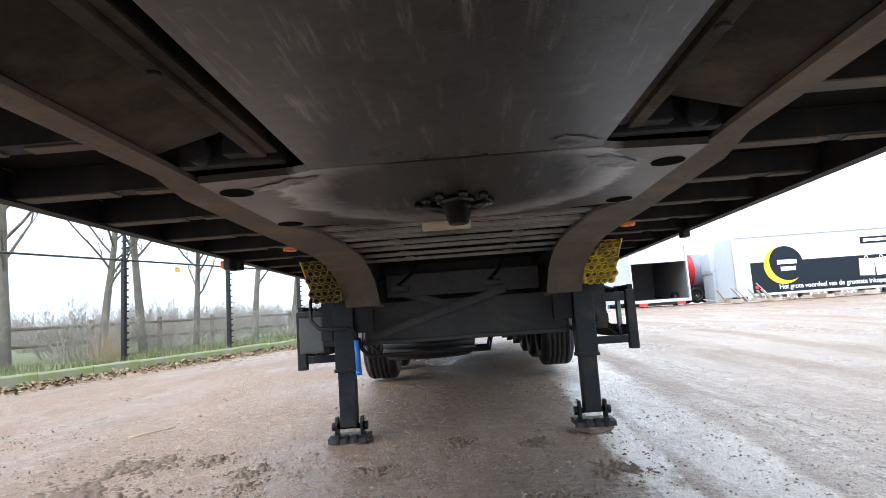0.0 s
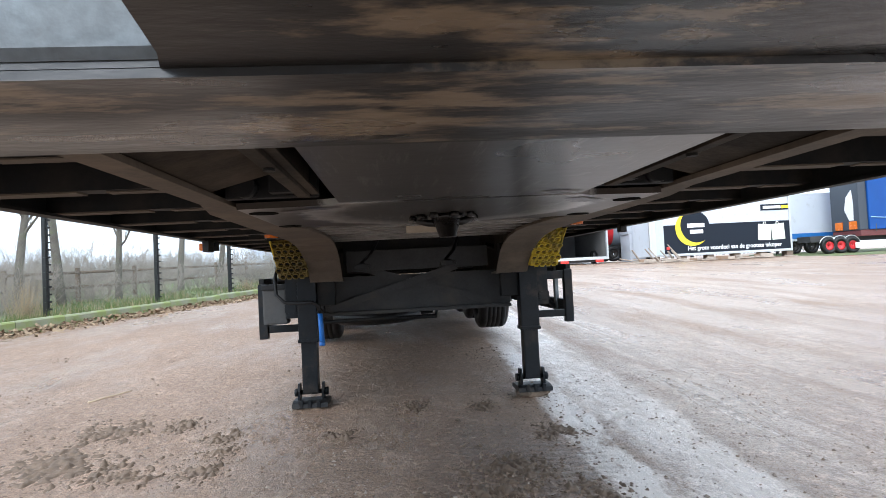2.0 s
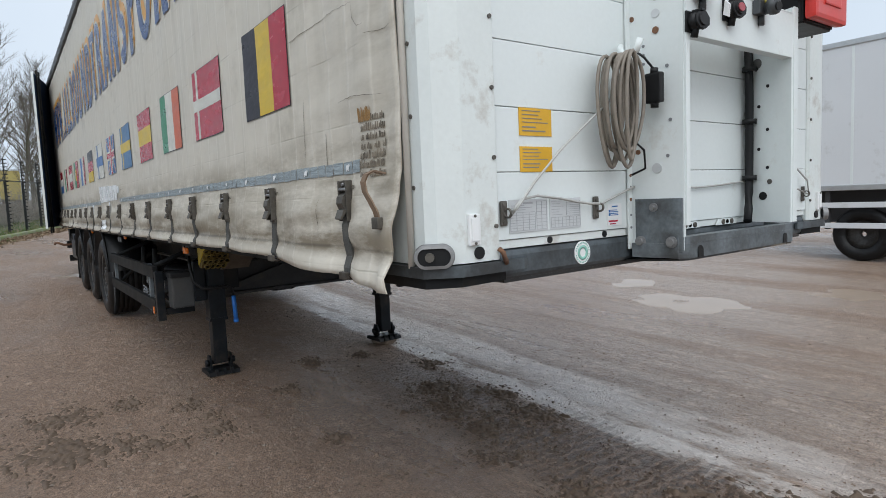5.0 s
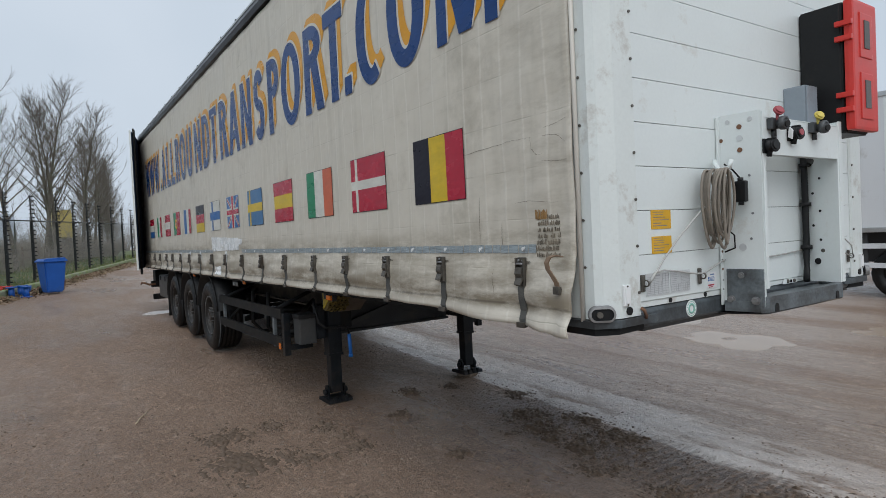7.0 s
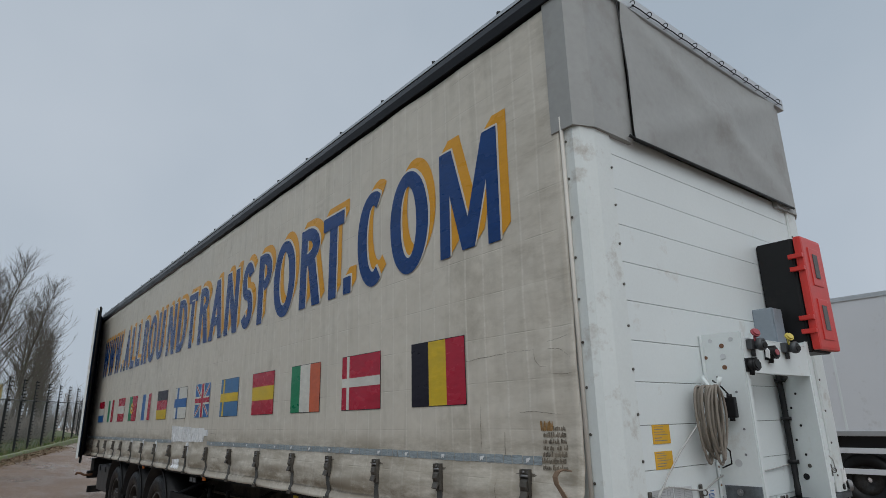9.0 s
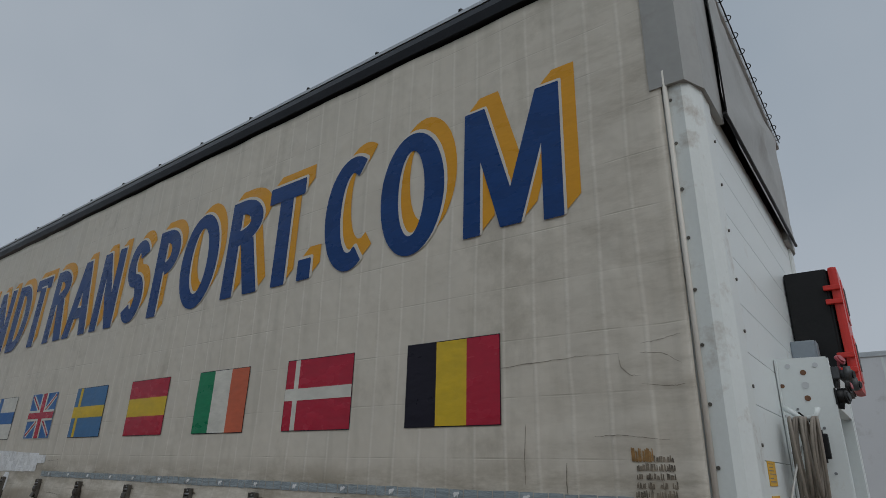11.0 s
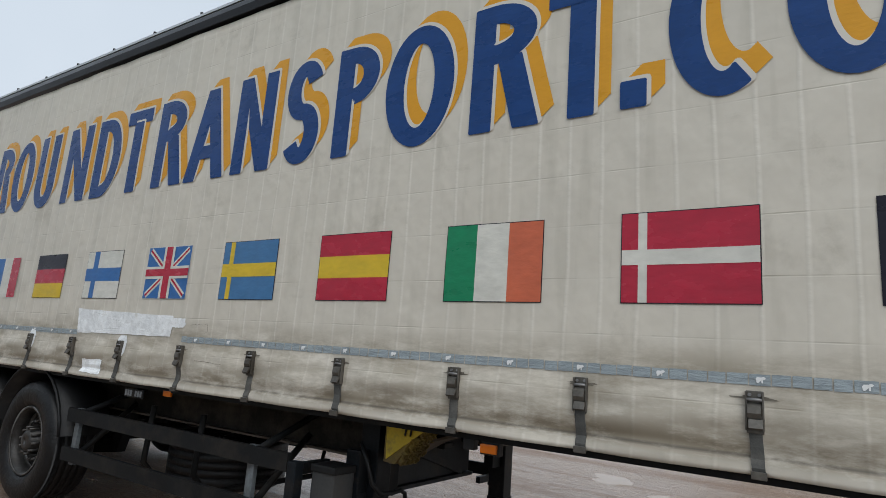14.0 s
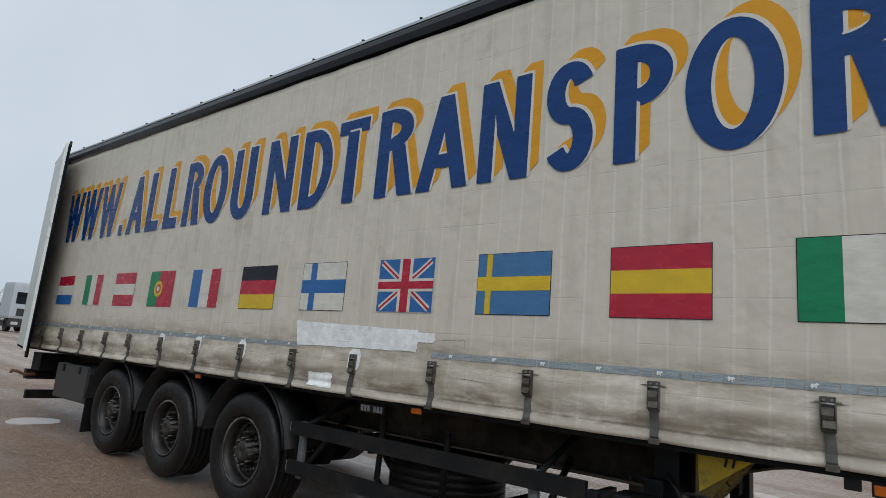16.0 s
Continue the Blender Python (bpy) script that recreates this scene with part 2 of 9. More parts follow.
M_PATCH = mat("white_repair_tape", (0.86, 0.88, 0.89), 0.28, var=0.14, scale=9, bump=0.9, fine=24, dirt=(0.50, 0.48, 0.43), dirt_amt=0.12, dirt_scale=9)
M_BAND = mat("grey_reflective_band", (0.30, 0.35, 0.375), 0.36, var=0.3, scale=12, bump=0.4, fine=60, streak=7.0)
M_CRACK = mat("dark_crack_dirt", (0.22, 0.195, 0.155), 0.8, var=0.5, scale=40, bump=0.1)
M_WOOD = mat("weathered_timber", (0.16, 0.12, 0.09), 0.85, var=0.35, scale=6, bump=0.4)
M_CONC = mat("mossy_kerb_concrete", (0.30, 0.31, 0.24), 0.9, var=0.25, scale=4, bump=0.3, dirt=(0.22, 0.27, 0.09), dirt_amt=0.6, dirt_scale=2)
M_BARK = mat("grey_bark", (0.13, 0.115, 0.095), 0.9, var=0.4, scale=5, bump=0.5, fine=30, dirt=(0.11, 0.125, 0.07), dirt_amt=0.35)
M_TWIG = mat("bare_twigs", (0.135, 0.118, 0.10), 0.9, var=0.3, scale=2, bump=0.1)
M_LEAF = mat("dead_leaves", (0.17, 0.105, 0.06), 0.9, var=0.5, scale=9, bump=0.2)
M_GRASS = mat("winter_grass", (0.10, 0.15, 0.035), 0.9, var=0.4, scale=2.5, bump=0.3)
M_DRYGRASS = mat("dry_grass", (0.36, 0.28, 0.175), 0.9, var=0.3, scale=3, bump=0.2)
M_FENCE = mat("black_fence_paint", (0.012, 0.014, 0.014), 0.45, var=0.2, bump=0.05)
M_WIRE = mat("galvanised_wire", (0.16, 0.165, 0.16), 0.5, metal=0.5, var=0.1, bump=0.0)
M_DARKIN = mat("dark_interior", (0.04, 0.04, 0.042), 0.8, var=0.3, scale=2, bump=0.1)
M_UNDERFLOOR = mat("shade_dark_underfloor", (0.012, 0.011, 0.0105), 0.9, var=0.5, scale=3, bump=0.2, spec=0.05)
M_GREYIN = mat("grey_interior", (0.13, 0.13, 0.13), 0.7, var=0.25, scale=1.5, bump=0.1)
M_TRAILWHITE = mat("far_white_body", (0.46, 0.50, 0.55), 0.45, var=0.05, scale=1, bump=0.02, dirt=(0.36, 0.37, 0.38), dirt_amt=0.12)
M_NEARWHITE = mat("white_box_panel", (0.64, 0.66, 0.68), 0.45, var=0.05, scale=1, bump=0.02, dirt=(0.45, 0.45, 0.44), dirt_amt=0.12)
M_NAVY = mat("far_navy_print", (0.008, 0.013, 0.022), 0.5, var=0.1, scale=1, bump=0.0, spec=0.2)
M_DOORNAVY = mat("dark_navy_door", (0.012, 0.022, 0.045), 0.9, var=0.3, scale=3, bump=0.1, dirt=(0.07, 0.045, 0.03), dirt_amt=0.25, spec=0.08)
M_TRUCKBLUE = mat("far_blue_tarpaulin", (0.008, 0.062, 0.25), 0.5, var=0.15, scale=1, bump=0.15, spec=0.25)
M_TRUCKGREY = mat("far_dark_grey_print", (0.035, 0.045, 0.06), 0.5, var=0.1, scale=1, bump=0.05)
M_REDTANK = mat("far_red_paint", (0.55, 0.025, 0.03), 0.35, var=0.1, scale=1, bump=0.0)
M_TANKGREY = mat("far_grey_paint", (0.19, 0.22, 0.26), 0.4, var=0.1, scale=1, bump=0.0)
M_BARN = mat("barn_roof_sheet", (0.26, 0.29, 0.32), 0.8, var=0.15, scale=0.6, bump=0.1)
M_BRICKW = mat("far_brick", (0.22, 0.13, 0.10), 0.85, var=0.2, scale=2, bump=0.1)
M_GLASS = mat("dark_glass", (0.01, 0.012, 0.014), 0.08, var=0.1, bump=0.0)


# ---- mesh helpers ----
def box(bm, x0, x1, y0, y1, z0, z1, mi=0, bevel=0.0):
    r = bmesh.ops.create_cube(bm, size=1.0, matrix=Matrix.LocRotScale(((x0 + x1) / 2, (y0 + y1) / 2, (z0 + z1) / 2), None, (abs(x1 - x0), abs(y1 - y0), abs(z1 - z0))))
    vs = r["verts"]
    fs = {f for v in vs for f in v.link_faces}
    for f in fs:
        f.material_index = mi
    if bevel:
        es = list({e for v in vs for e in v.link_edges})
        rb = bmesh.ops.bevel(bm, geom=es, offset=bevel, segments=2, profile=0.7, affect="EDGES")
        for f in rb["faces"]:
            f.material_index = mi
    return vs


def cyl(bm, c, axis, r, depth, seg=20, mi=0, r2=None):
    q = Vector((0, 0, 1)).rotation_difference(Vector(axis)).to_matrix().to_4x4()
    m = Matrix.Translation(c) @ q
    rr = bmesh.ops.create_cone(bm, cap_ends=True, segments=seg, radius1=r, radius2=r if r2 is None else r2, depth=depth, matrix=m)
    for f in {f for v in rr["verts"] for f in v.link_faces}:
        f.material_index = mi
        f.smooth = len(f.verts) == 4
    return rr["verts"]


def prism(bm, prof, axis, a, b, mi=0):
    """A closed profile (two coordinates in order) drawn out along an axis from a to b."""
    def at(p, s):
        return {"x": (s, p[0], p[1]), "y": (p[0], s, p[1]), "z": (p[0], p[1], s)}[axis]
    va = [bm.verts.new(at(p, a)) for p in prof]
    vb = [bm.verts.new(at(p, b)) for p in prof]
    k = len(prof)
    fs = [bm.faces.new([va[i], va[(i + 1) % k], vb[(i + 1) % k], vb[i]]) for i in range(k)]
    fs += [bm.faces.new(va[::-1]), bm.faces.new(vb)]
    for f in fs:
        f.material_index = mi
    return va + vb


def tube(bm, pts, r, seg=8, mi=0, closed=False, r_end=None):
    """A round tube along points."""
    pts = [Vector(p) for p in pts]
    rings = []
    k = len(pts)
    up = Vector((0.13, 0.31, 0.94)).normalized()
    for i, p in enumerate(pts):
        if closed:
            d = pts[(i + 1) % k] - pts[i - 1]
        else:
            d = pts[min(i + 1, k - 1)] - pts[max(i - 1, 0)]
        d.normalize()
        s = d.cross(up)
        if s.length < 1e-3:
            s = d.cross(Vector((1, 0, 0)))
        s.normalize()
        u = s.cross(d)
        rad = r if r_end is None else r + (r_end - r) * i / (k - 1)
        rings.append([bm.verts.new(p + rad * (math.cos(2 * math.pi * j / seg) * s + math.sin(2 * math.pi * j / seg) * u)) for j in range(seg)])
    for i in range(k if closed else k - 1):
        a, b = rings[i], rings[(i + 1) % k]
        for j in range(seg):
            f = bm.faces.new([a[j], a[(j + 1) % seg], b[(j + 1) % seg], b[j]])
            f.smooth, f.material_index = True, mi
    if not closed:
        for ring in (rings[0][::-1], rings[-1]):
            bm.faces.new(ring).material_index = mi


def lathe(bm, prof, c, axis="x", seg=40, mi=0):
    """A closed ring profile of (radius, offset along the axis) turned round an axis."""
    rings = []
    for j in range(seg):
        a = 2 * math.pi * j / seg
        ring = []
        for r, o in prof:
            if axis == "x":
                p = (c[0] + o, c[1] + r * math.cos(a), c[2] + r * math.sin(a))
            elif axis == "y":
                p = (c[0] + r * math.cos(a), c[1] + o, c[2] + r * math.sin(a))
            else:
                p = (c[0] + r * math.cos(a), c[1] + r * math.sin(a), c[2] + o)
            ring.append(bm.verts.new(p))
        rings.append(ring)
    k = len(prof)
    for j in range(seg):
        a, b = rings[j], rings[(j + 1) % seg]
        for i in range(k):
            f = bm.faces.new([a[i], a[(i + 1) % k], b[(i + 1) % k], b[i]])
            f.smooth, f.material_index = True, mi


def finish(name, bm, mats, normals=True):
    if normals:
        bmesh.ops.recalc_face_normals(bm, faces=bm.faces)
    me = bpy.data.meshes.new(name)
    bm.to_mesh(me)
    bm.free()
    for m in mats if isinstance(mats, (list, tuple)) else [mats]:
        me.materials.append(m)
    return new(name, me)


def part(name, bm, mats, parent, label="", normals=True):
    ob = finish(name, bm, mats, normals)
    ob.parent = parent
    return tagged(ob, label)


def thing(name, label, category, group="", kind="", at=(0, 0, 0)):
    e = new(name)
    e.location = at
    return tagged(e, label, category, group, kind)


def B():
    return bmesh.new()

# ---- ground ----
def kerb_x(y):
    return -6.9 + 0.30 * (min(y, 45) - 8.8) + 0.10 * max(0, y - 45)


def smooth(a, b, v):
    t = min(1, max(0, (v - a) / (b - a)))
    return t * t * (3 - 2 * t)


def dip(x, y):
    """How far the yard lies off its plain slope round the trailer's nose."""
    d = -0.007 * max(0.0, min(y, 5)) - 0.013 * max(-3, min(x, 3))
    return d * smooth(12, 6, y) * smooth(-8, -3, y) * smooth(-5, -3, x) * smooth(13, 7, x)


# Hollows that hold water: centre and half-widths.
PUDDLES = [(4.95, 2.85, 0.50, 0.62), (5.9, 4.5, 0.42, 0.34), (6.95, 1.8, 0.45, 0.36), (-1.2, 12.2, 0.36, 0.26)]


def ground_z(x, y):
    z = 0.025 * (max(-12, min(y, 40)) - 3.9) - 0.005 * max(-12, min(x, 20)) + dip(x, y)
    if -8 < x < 14 and -8 < y < 26:
        n1 = noise.noise((x * 0.35, y * 0.22, 1.0)) * 0.018
        n2 = noise.noise((x * 1.9 + 0.8 * y, y * 0.35 - 0.2 * x, 4.0)) * 0.007
        n3 = noise.noise((x * 6.0, y * 6.0, 9.0)) * 0.004
        n4 = noise.noise((x * 17.0, y * 17.0, 3.0)) * 0.002
        e = min(1, (14 - x) / 3, (x + 8) / 2, (26 - y) / 4, (y + 8) / 3)
        hollow = 0.0
        for cx, cy, sx, sy in PUDDLES:
            d = ((x - cx) / sx) ** 2 + ((y - cy) / sy) ** 2
            if d < 9:
                hollow += math.exp(-d) * max(0.0, 1 + 1.3 * noise.noise((x * 3.4, y * 2.4, 11.0)))
        z += (n1 + n2 + n3 + n4) * e * (1 - min(1, 8 * hollow)) - 0.03 * hollow
    return z


LANE_X = 0.34


def ground_material():
    m = bpy.data.materials.new("wet_dirt_yard")
    m.use_nodes = True
    n, l, b = nodes_of(m)
    co = n.new("ShaderNodeTexCoord")

    def tex(scale, detail=6, rough=0.6, sx=1.0, sy=1.0, rot=0.0, loc=(0, 0, 0)):
        mp = n.new("ShaderNodeMapping")
        mp.inputs["Scale"].default_value = (sx, sy, 1)
        mp.inputs["Rotation"].default_value = (0, 0, rot)
        mp.inputs["Location"].default_value = loc
        t = n.new("ShaderNodeTexNoise")
        t.inputs["Scale"].default_value, t.inputs["Detail"].default_value, t.inputs["Roughness"].default_value = scale, detail, rough
        l.new(co.outputs["Object"], mp.inputs[0])
        l.new(mp.outputs[0], t.inputs["Vector"])
        return t.outputs[0]

    def ramp(src, p0, p1, c0=(0, 0, 0, 1), c1=(1, 1, 1, 1)):
        r = n.new("ShaderNodeValToRGB")
        r.color_ramp.elements[0].position, r.color_ramp.elements[1].position = p0, p1
        r.color_ramp.elements[0].color, r.color_ramp.elements[1].color = c0, c1
        l.new(src, r.inputs[0])
        return r.outputs[0]

    def mixc(f, a, c):
        x = n.new("ShaderNodeMixRGB")
        if isinstance(f, float):
            x.inputs[0].default_value = f
        else:
            l.new(f, x.inputs[0])
        for s, v in ((1, a), (2, c)):
            if isinstance(v, tuple):
                x.inputs[s].default_value = (*v, 1)
            else:
                l.new(v, x.inputs[s])
        return x.outputs[0]

    def mul(a, c):
        x = n.new("ShaderNodeMath")
        x.operation = "MULTIPLY"
        l.new(a, x.inputs[0])
        l.new(c, x.inputs[1]) if not isinstance(c, float) else setattr(x.inputs[1], "default_value", c)
        return x.outputs[0]

    base = ramp(tex(0.45, 7), 0.35, 0.68, (0.225, 0.155, 0.112, 1), (0.395, 0.295, 0.232, 1))
    grit = ramp(tex(55, 4, 0.75), 0.35, 0.72, (0.17, 0.120, 0.090, 1), (0.47, 0.37, 0.30, 1))
    col = mixc(0.45, base, grit)
    dark = ramp(tex(1.3, 8, 0.7, loc=(3, 7, 0)), 0.56, 0.70)
    dsc = mul(dark, 0.45)
    col = mixc(dsc, col, (0.085, 0.06, 0.044))
    tracks = ramp(tex(1.0, 5, 0.6, 1.9, 0.16, 0.2), 0.50, 0.66)
    col = mixc(mul(tracks, 0.35), col, (0.36, 0.30, 0.25))
    sep = n.new("ShaderNodeSeparateXYZ")
    l.new(co.outputs["Object"], sep.inputs[0])

    def span(src, a, c, lo=0.0, hi=1.0):
        r = n.new("ShaderNodeMapRange")
        r.interpolation_type = "SMOOTHSTEP"
        r.inputs[1].default_value, r.inputs[2].default_value, r.inputs[3].default_value, r.inputs[4].default_value = a, c, lo, hi
        l.new(src, r.inputs[0])
        return r.outputs[0]

    def madd(src, k, add):
        x = n.new("ShaderNodeMath")
        x.operation = "MULTIPLY_ADD"
        l.new(src, x.inputs[0])
        x.inputs[1].default_value = k
        l.new(add, x.inputs[2]) if not isinstance(add, float) else setattr(x.inputs[2], "default_value", add)
        return x.outputs[0]

    def band(x0, slope, wide, soft, sway, seed):
        """1 along a wandering line x = x0 + slope * y, with an uneven edge."""
        w = madd(tex(1.3, 6, 0.7, 1, 0.55, 0, (seed, 2 * seed, 0)), sway, sep.outputs[0])
        w = madd(sep.outputs[1], -slope, w)
        w = madd(w, 1.0, -(x0 + sway * 0.5))
        ab = n.new("ShaderNodeMath")
        ab.operation = "ABSOLUTE"
        l.new(w, ab.inputs[0])
        ragged = madd(tex(9, 6, 0.75, 1, 0.4, 0.1, (seed, 0, 0)), -0.28, ab.outputs[0])
        return span(ragged, wide + soft - 0.14, wide - 0.14, 0.0, 1.0)

    # Lime residue along the wheel tracks; its pale colour also carries wet sky sheen.
    stre = ramp(tex(0.7, 6, 0.62, 1.4, 0.20, 0.30, (1.7, 0.4, 0)), 0.33, 0.55)
    side = span(sep.outputs[0], 0.7, 1.5)
    fade = span(sep.outputs[0], 5.0, 14.0, 1.0, 0.35)
    res = mul(mul(stre, side), fade)
    broad = ramp(tex(1.2, 6, 0.62, 1.2, 0.18, 0.26, (6.1, 3.2, 0)), 0.44, 0.60)
    ends = span(sep.outputs[1], 9.0, 14.0, 1.0, 0.2)
    trail = mul(mul(band(0.75, 0.045, 0.075, 0.09, 0.22, 3.0), span(sep.outputs[1], 5.0, 7.5, 1.0, 0.0)), ramp(tex(3.2, 8, 0.75, 1, 0.45, 0, (2, 2, 0)), 0.36, 0.52))
    second = mul(mul(band(1.15, 0.05, 0.15, 0.16, 0.4, 7.0), ends), ramp(tex(2.2, 8, 0.75, 1, 0.35, 0, (7, 1, 0)), 0.34, 0.55))
    third = mul(mul(band(1.85, 0.07, 0.16, 0.3, 0.6, 12.0), ends), broad)
    col = mixc(mul(res, 0.65), col, (0.54, 0.475, 0.43))
    col = mixc(mul(third, 0.85), col, (0.68, 0.65, 0.63))
    col = mixc(mul(second, 0.85), col, (0.62, 0.60, 0.60))
    # Wet trodden dirt: shading between crumbs painted as dark specks, plus shoe-sized blotches.
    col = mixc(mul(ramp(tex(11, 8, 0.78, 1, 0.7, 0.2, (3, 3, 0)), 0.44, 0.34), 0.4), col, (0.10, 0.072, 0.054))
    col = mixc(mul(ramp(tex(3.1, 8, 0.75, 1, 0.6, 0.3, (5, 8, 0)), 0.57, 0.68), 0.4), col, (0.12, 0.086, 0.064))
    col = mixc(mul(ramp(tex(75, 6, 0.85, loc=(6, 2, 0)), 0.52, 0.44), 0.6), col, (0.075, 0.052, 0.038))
    col = mixc(mul(ramp(tex(55, 6, 0.85, loc=(1, 7, 0)), 0.55, 0.66), 0.45), col, (0.44, 0.375, 0.32))
    stones = ramp(tex(130, 2, 0.5), 0.70, 0.76)
    col = mixc(mul(stones, 0.6), col, (0.34, 0.30, 0.26))
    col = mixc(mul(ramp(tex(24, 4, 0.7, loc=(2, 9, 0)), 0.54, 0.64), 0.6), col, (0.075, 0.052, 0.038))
    col = mixc(mul(ramp(tex(17, 5, 0.75, 1.0, 0.5, 0.3, (8, 1, 0)), 0.56, 0.68), 0.5), col, (0.42, 0.35, 0.29))
    tread = ramp(tex(9, 3, 0.6, 0.35, 2.6, 0.25, (4, 4, 0)), 0.55, 0.66)
    col = mixc(mul(mul(tread, tracks), 0.45), col, (0.11, 0.08, 0.06))
    # A churned wheel track with tread ridges runs under the trailer's nose.
    lane = n.new("ShaderNodeMath")
    lane.operation = "MULTIPLY_ADD"
    lane.inputs[1].default_value = 0.9
    l.new(tex(1.6, 5, 0.7, 1, 0.5, 0, (2, 6, 0)), lane.inputs[0])
    l.new(sep.outputs[0], lane.inputs[2])
    loff = n.new("ShaderNodeMath")
    loff.operation = "SUBTRACT"
    loff.inputs[1].default_value = LANE_X + 0.45
    l.new(lane.outputs[0], loff.inputs[0])
    labs = n.new("ShaderNodeMath")
    labs.operation = "ABSOLUTE"
    l.new(loff.outputs[0], labs.inputs[0])
    lw = n.new("ShaderNodeMapRange")
    lw.inputs[1].default_value, lw.inputs[2].default_value, lw.inputs[3].default_value, lw.inputs[4].default_value = 0.20, 0.50, 1.0, 0.0
    l.new(labs.outputs[0], lw.inputs[0])
    lend = n.new("ShaderNodeMapRange")
    lend.inputs[1].default_value, lend.inputs[2].default_value, lend.inputs[3].default_value, lend.inputs[4].default_value = 2.6, 3.7, 1.0, 0.0
    l.new(sep.outputs[1], lend.inputs[0])
    track = mul(lw.outputs[0], lend.outputs[0])
    wave = n.new("ShaderNodeTexWave")
    wave.bands_direction = "Y"
    wave.inputs["Scale"].default_value, wave.inputs["Distortion"].default_value, wave.inputs["Detail"].default_value, wave.inputs["Detail Scale"].default_value = 4.2, 5.0, 4, 2.5
    l.new(co.outputs["Object"], wave.inputs["Vector"])
    crumb = ramp(tex(30, 5, 0.75, 1.4, 0.8, 0, (1, 5, 0)), 0.46, 0.60)
    ridge = mul(mul(wave.outputs[1], crumb), track)
    col = mixc(mul(track, 0.25), col, (0.11, 0.072, 0.050))
    col = mixc(mul(ridge, 0.7), col, (0.075, 0.052, 0.038))
    # Fine lines drawn by passing tyres.
    drawn = ramp(tex(16, 6, 0.7, 1.0, 0.05, 0.10, (3, 1, 0)), 0.52, 0.60)
    col = mixc(mul(mul(drawn, span(sep.outputs[0], 0.3, 1.4)), 0.5), col, (0.15, 0.108, 0.08))
    near = span(sep.outputs[1], -0.9, 0.3)
    col = mixc(mul(mul(second, near), 0.6), col, (0.66, 0.655, 0.66))
    col = mixc(mul(mul(trail, near), 0.9), col, (0.68, 0.685, 0.70))
    tint = n.new("ShaderNodeMixRGB")
    tint.blend_type = "MULTIPLY"
    tint.inputs[0].default_value = 1.0
    tint.inputs[2].default_value = (1.25, 1.14, 1.04, 1)
    l.new(col, tint.inputs[1])
    col = tint.outputs[0]
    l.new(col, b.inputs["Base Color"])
    wet = ramp(tex(0.55, 6, 0.6, 1.2, 0.45, 0.4, (5, 2, 0)), 0.44, 0.62)
    rr = n.new("ShaderNodeMapRange")
    rr.inputs[3].default_value, rr.inputs[4].default_value = 0.62, 0.20
    damp = mul(wet, 0.9)
    for mask in (mul(res, 0.8), second, third, trail, mul(track, 0.75)):
        wmax = n.new("ShaderNodeMath")
        wmax.operation = "MAXIMUM"
        l.new(damp, wmax.inputs[0])
        l.new(mask, wmax.inputs[1])
        damp = wmax.outputs[0]
    l.new(damp, rr.inputs[0])
    l.new(rr.outputs[0], b.inputs["Roughness"])
    b.inputs["Specular IOR Level"].default_value = 0.5
    bp = n.new("ShaderNodeBump")
    bp.inputs["Strength"].default_value, bp.inputs["Distance"].default_value = 1.0, 0.045
    hh = n.new("ShaderNodeMath")
    hh.operation = "MULTIPLY_ADD"
    hh.inputs[1].default_value = 0.45
    l.new(tex(38, 6, 0.75), hh.inputs[0])
    l.new(tex(6, 6, 0.7), hh.inputs[2])
    hr = n.new("ShaderNodeMath")
    hr.operation = "MULTIPLY_ADD"
    hr.inputs[1].default_value = 0.9
    l.new(ridge, hr.inputs[0])
    l.new(hh.outputs[0], hr.inputs[2])
    l.new(hr.outputs[0], bp.inputs["Height"])
    l.new(bp.outputs[0], b.inputs["Normal"])
    return m


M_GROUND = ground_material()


def build_ground():
    xs = sorted(set([round(-8 + 0.08 * i, 3) for i in range(int(16 / 0.08))] + [8 + 0.25 * i for i in range(25)] + [-2500, -900, -300, -120, -60, -35, -22, -15, -11, -9.2, 15, 18, 22, 28, 36, 48, 70, 110, 200, 500, 1200, 2500]))
    ys = sorted(set([round(-8 + 0.10 * i, 3) for i in range(220)] + [14 + 0.4 * i for i in range(40)] + [-2500, -900, -300, -120, -60, -30, -18, -12, 30.5, 34, 38, 44, 52, 60, 70, 85, 100, 130, 180, 280, 500, 1000, 2500]))
    verts = [(x, y, ground_z(x, y)) for y in ys for x in xs]
    w = len(xs)
    faces = [(j * w + i, j * w + i + 1, (j + 1) * w + i + 1, (j + 1) * w + i) for j in range(len(ys) - 1) for i in range(w - 1)]
    me = bpy.data.meshes.new("ground")
    me.from_pydata(verts, [], faces)
    me.shade_smooth()
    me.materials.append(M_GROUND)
    return tagged(new("ground", me), "brown wet dirt yard with ruts and puddles", "ground", kind="structure")


build_ground()


def puddle(k, label):
    cx, cy, sx, sy = PUDDLES[k]
    bm = B()
    bm.faces.new([bm.verts.new((cx + 1.45 * sx * math.cos(a), cy + 1.45 * sy * math.sin(a), 0)) for a in [math.pi * i / 20 for i in range(40)]])
    for v in bm.verts:
        v.co.z = 0.025 * (v.co.y - 3.9) - 0.005 * v.co.x - 0.010 + dip(cx, cy)
    return tagged(finish("puddle", bm, M_PUDDLE), label, "puddle", "puddles in the yard", "structure")


